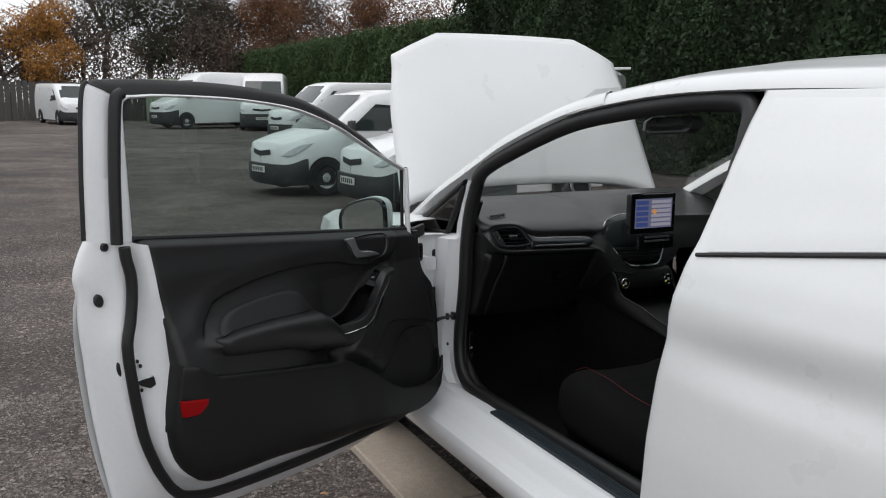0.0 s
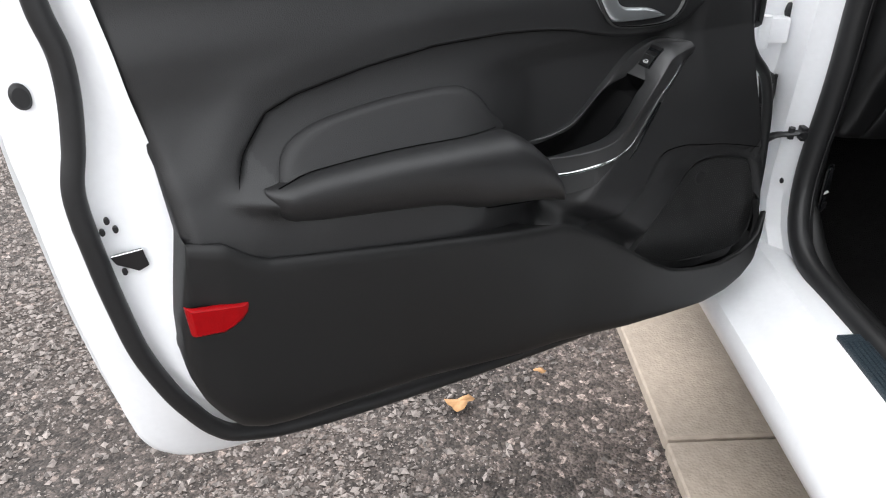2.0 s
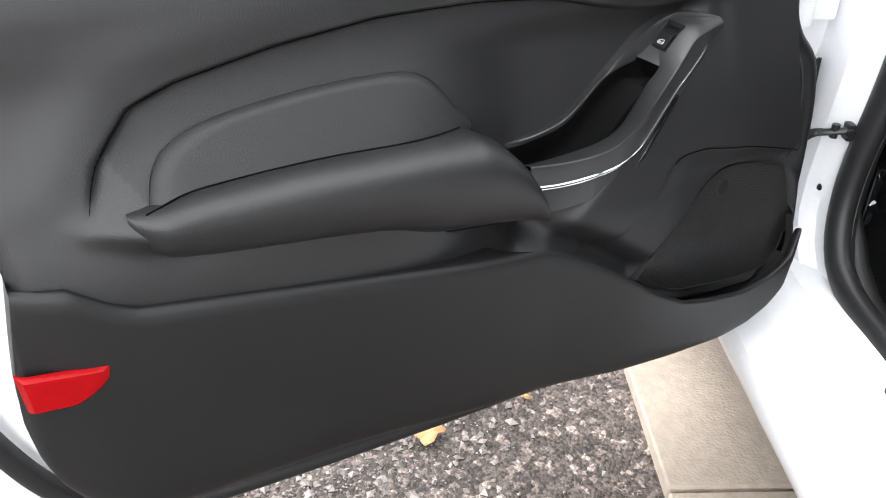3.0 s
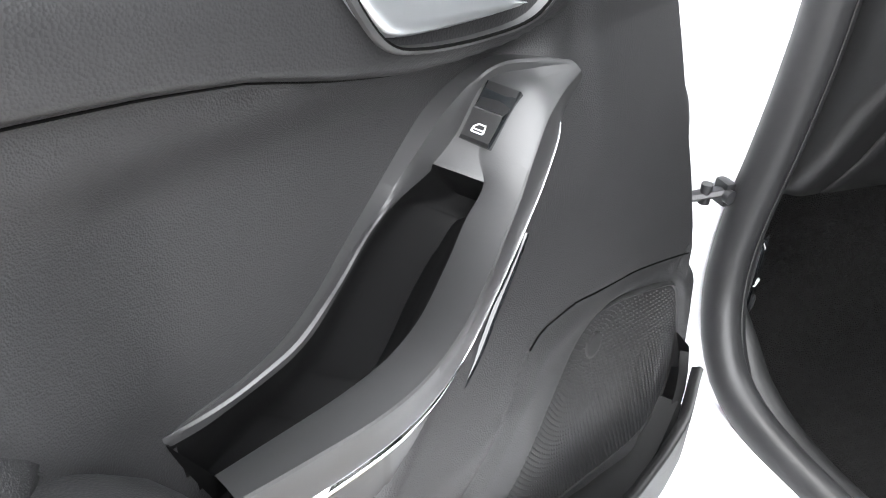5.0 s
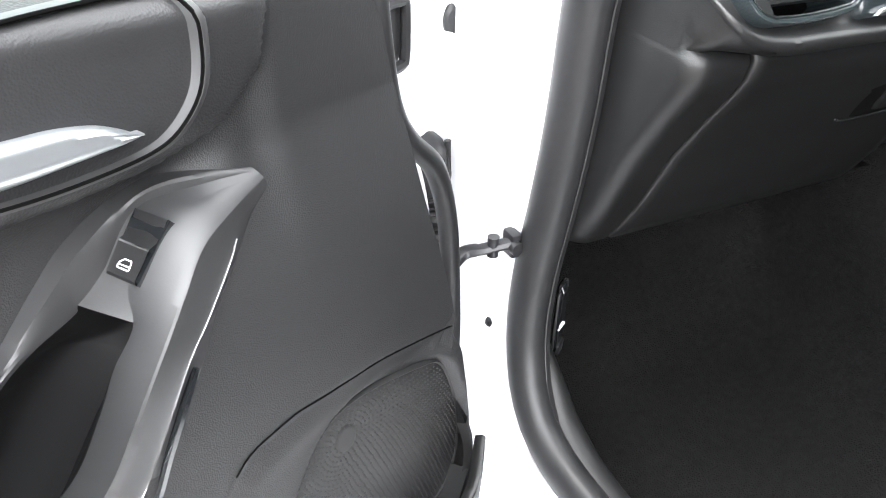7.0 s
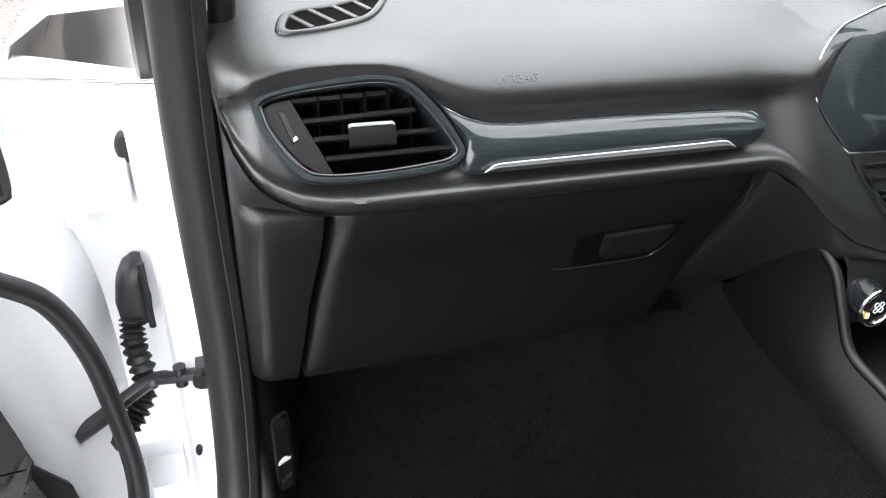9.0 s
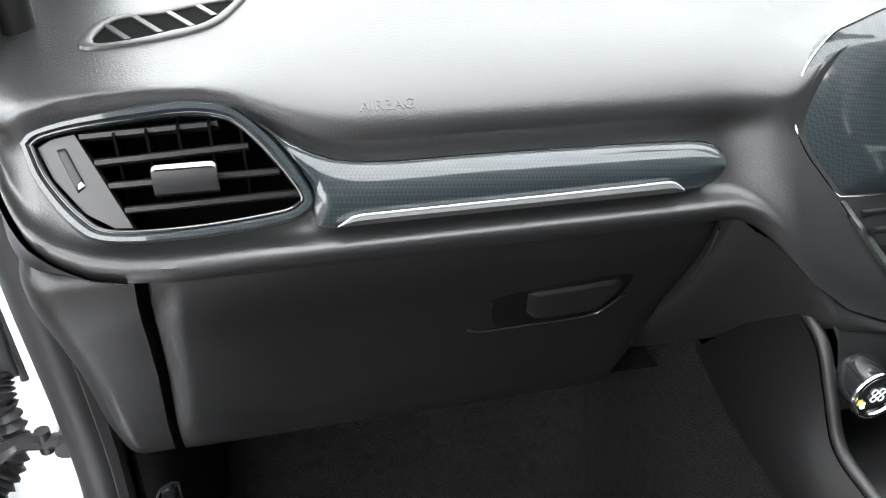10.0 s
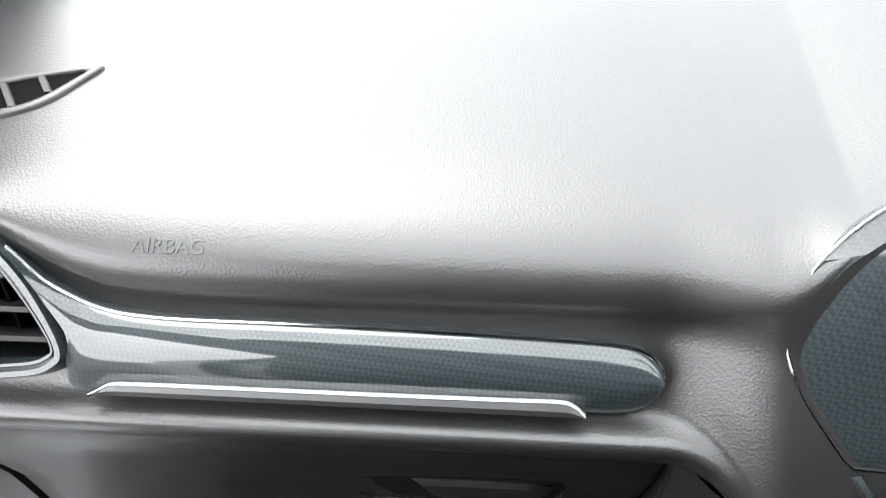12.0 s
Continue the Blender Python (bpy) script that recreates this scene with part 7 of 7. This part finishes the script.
def leaf_cards(p, size, rng, wide=0.6, flatten=1.0):
    """One small leaf clump, a turned quad, at each of the points p."""
    n = len(p)
    a, c = rng.normal(size=(n, 3)), rng.normal(size=(n, 3))
    a[:, 0] *= flatten
    a /= np.linalg.norm(a, axis=1)[:, None]
    b = np.cross(a, c)
    b /= np.linalg.norm(b, axis=1)[:, None] + 1e-9
    s = size * rng.uniform(0.5, 1.5, n)[:, None]
    v = np.stack([p + a * s, p + b * s * wide, p - a * s, p - b * s * wide], axis=1).reshape(-1, 3)
    return v.tolist(), np.arange(4 * n).reshape(-1, 4).tolist()


def leaf_mass(blobs, per, size, seed):
    """Many small leaf clumps spread through ellipsoids (centre, radii)."""
    rng = np.random.default_rng(seed)
    p = []
    for c, r in blobs:
        d = rng.normal(size=(per, 3))
        d /= np.linalg.norm(d, axis=1)[:, None]
        p.append(np.array(c) + d * rng.uniform(0.30, 1.12, per)[:, None] ** 0.6 * np.array(r))
    return leaf_cards(np.vstack(p), size, rng)


def foliage(name, geom, material, parent):
    """Link loose leaf clumps as one mesh."""
    me = bpy.data.meshes.new(name)
    me.from_pydata(geom[0], [], geom[1])
    me.materials.append(material)
    ob = new(name, me)
    if parent is not None:
        ob.parent = parent
    return ob


LEAF_GREEN = surface("conifer_leaf", (0.040, 0.075, 0.020), 0.8, spread=0.6, scale=0.6, fine=8, island=1.2)
LEAF_DARK = surface("dark_leaf", (0.040, 0.042, 0.022), 0.85, spread=0.5, scale=0.6, island=1.2)
LEAF_RUST = surface("rust_leaf", (0.16, 0.075, 0.035), 0.85, spread=0.5, scale=0.6, island=1.2)
LEAF_GOLD = surface("golden_leaf", (0.34, 0.16, 0.035), 0.85, spread=0.4, scale=0.6, island=1.2)
LEAF_BROWN = surface("brown_twigs", (0.085, 0.062, 0.048), 0.9, spread=0.4, scale=0.6, island=1.2)
BARK = surface("dark_bark", (0.06, 0.05, 0.045), 0.9, spread=0.3, scale=5)

# clipped hedge along the far side, tall conifers nearer
def hedge_sheet(x, y0, y1, h, count, size, seed):
    rng = np.random.default_rng(seed)
    y = rng.uniform(y0, y1, count)
    top = rng.random(count) < 0.16
    z = np.where(top, h + rng.normal(size=count) * 0.10, rng.uniform(0.0, h, count))
    xx = x + np.where(top, rng.uniform(0, 1.6, count), np.abs(rng.normal(size=count)) * 0.28)
    xx += 0.30 * np.sin(y * 1.1) * np.sin(z * 1.7) + 0.12 * np.sin(y * 4.3 + z * 2.9)
    zz = z + 0.0095 * np.clip(y - 3.0, 0, 90)
    return leaf_cards(np.stack([xx, y, zz], axis=1), size, rng, 0.5, 0.5)


hedge_core = [[(13.1, y, z) for y in np.linspace(22.8, 60, 12)] for z in np.linspace(-0.2, 4.0, 4)]
hg = foliage("hedge", join(hedge_sheet(12.6, 22.5, 60, 4.0, 90000, 0.062, 5), grid(hedge_core)), LEAF_GREEN, None)
tagged(hg, "long clipped dark green conifer hedge", "hedge", kind="stuff")
core = [[(12.3, y, z) for y in np.linspace(-6, 23.2, 12)] for z in np.linspace(-0.2, 8.2, 4)]
hg2 = foliage("tall_hedge", join(hedge_sheet(11.8, -2, 23.4, 8.5, 230000, 0.050, 6), grid(core)), surface("dark_conifer_leaf", (0.018, 0.040, 0.012), 0.85, spread=0.7, scale=0.5, fine=6, island=1.5), None)
tagged(hg2, "tall dark overgrown conifer hedge", "hedge", kind="stuff")


def branches(base, height, spread, seed, levels=3, thick_r=0.16):
    """A tapered trunk with limbs that fork into finer twigs."""
    r = random.Random(seed)
    geoms = []

    def grow(p, d, length, rad, lev):
        pts = [p]
        q, dd = Vector(p), Vector(d).normalized()
        for k in range(4):
            dd = (dd + Vector((r.uniform(-.2, .2), r.uniform(-.2, .2), r.uniform(-.05, .15)))).normalized()
            q = q + dd * length / 4
            pts.append(tuple(q))
        geoms.append(tube(pts, [rad * (1 - 0.16 * k) for k in range(5)], 5, caps=False))
        if lev < levels:
            for k in range(5 if lev else 8):
                i = r.randint(1, 4) if lev else r.randint(2, 4)
                a = r.uniform(0, 6.28)
                nd = (dd * r.uniform(0.4, 0.9) + Vector((math.cos(a), math.sin(a), r.uniform(-0.1, 0.5))) * spread).normalized()
                grow(pts[i], nd, length * r.uniform(0.45, 0.7), rad * 0.45, lev + 1)

    grow(base, (0, 0, 1), height * 0.5, thick_r, 0)
    return join(*geoms)


def tree(x, y, height, crown, seed, label, per=420, leaf=0.062, width=0.34, low=0.35):
    z = ground_height(x, y)
    t = new("tree")
    part("trunk", branches((x, y, z - 0.1), height, 0.9, seed, 3, 0.02 * height), BARK, t, angle=60)
    if crown is not None:
        r = random.Random(seed)
        blobs = []
        for k in range(18):
            a, f = r.uniform(0, 6.28), r.uniform(low, 0.98)
            w = width * height * (1.0 - abs(f - 0.55)) * r.uniform(0.2, 0.95)
            s = height * r.uniform(0.10, 0.20)
            blobs.append(((x + w * math.cos(a), y + w * math.sin(a), z + height * f), (s * 1.2, s * 1.2, s)))
        foliage("crown", leaf_mass(blobs, int(2.6 * per), leaf, seed), crown, t)
    tagged(t, label, "tree", group="trees beyond the fence")


tree(0.6, 55, 6.2, LEAF_GOLD, 11, "golden autumn tree behind the fence", width=0.34, low=0.25)
tree(-1.0, 60, 10.5, None, 12, "bare leafless tree against the sky")
tree(3.6, 62, 11.5, LEAF_BROWN, 13, "half-bare brown tree behind the yard", per=216)
tree(7.5, 58, 10.5, LEAF_DARK, 14, "dark green and brown tree behind vans", per=594)
tree(10.5, 60, 9.5, LEAF_BROWN, 15, "dense brown autumn tree behind vans", per=576)
tree(13.5, 63, 10.5, LEAF_BROWN, 16, "brown tree with thinning leaves", per=468)
tree(16.0, 58, 8.4, LEAF_RUST, 17, "rust-brown autumn tree behind the fence", per=594)
tree(19.5, 62, 10.0, LEAF_BROWN, 18, "brown tree with bare tips", per=360)
tree(22.5, 58, 9.0, LEAF_RUST, 19, "rust-coloured autumn tree above the hedge", per=594)
tree(27.0, 60, 9.5, LEAF_RUST, 20, "orange-brown tree above the hedge", per=540)
tree(31.0, 58, 10.5, None, 21, "bare tree above the hedge")
tree(-6.0, 58, 8.5, LEAF_RUST, 22, "rust-brown tree behind the tall van", per=540)
tree(-11.0, 60, 10.0, LEAF_BROWN, 23, "brown tree behind the fence", per=450)
tree(5.0, 70, 12.5, None, 24, "bare tall tree far behind")
blobs = [((x, 56 + 2 * math.sin(x), ground_height(0, 56) + 2.6 + 0.9 * math.sin(x * 0.8)), (2.2, 1.5, 3.1)) for x in np.arange(-24, 34, 1.8)]
sb = foliage("scrub", leaf_mass(blobs, 2400, 0.085, 40), LEAF_BROWN, None)
tagged(sb, "brown tangled scrub behind the fence", "bushes", kind="stuff")
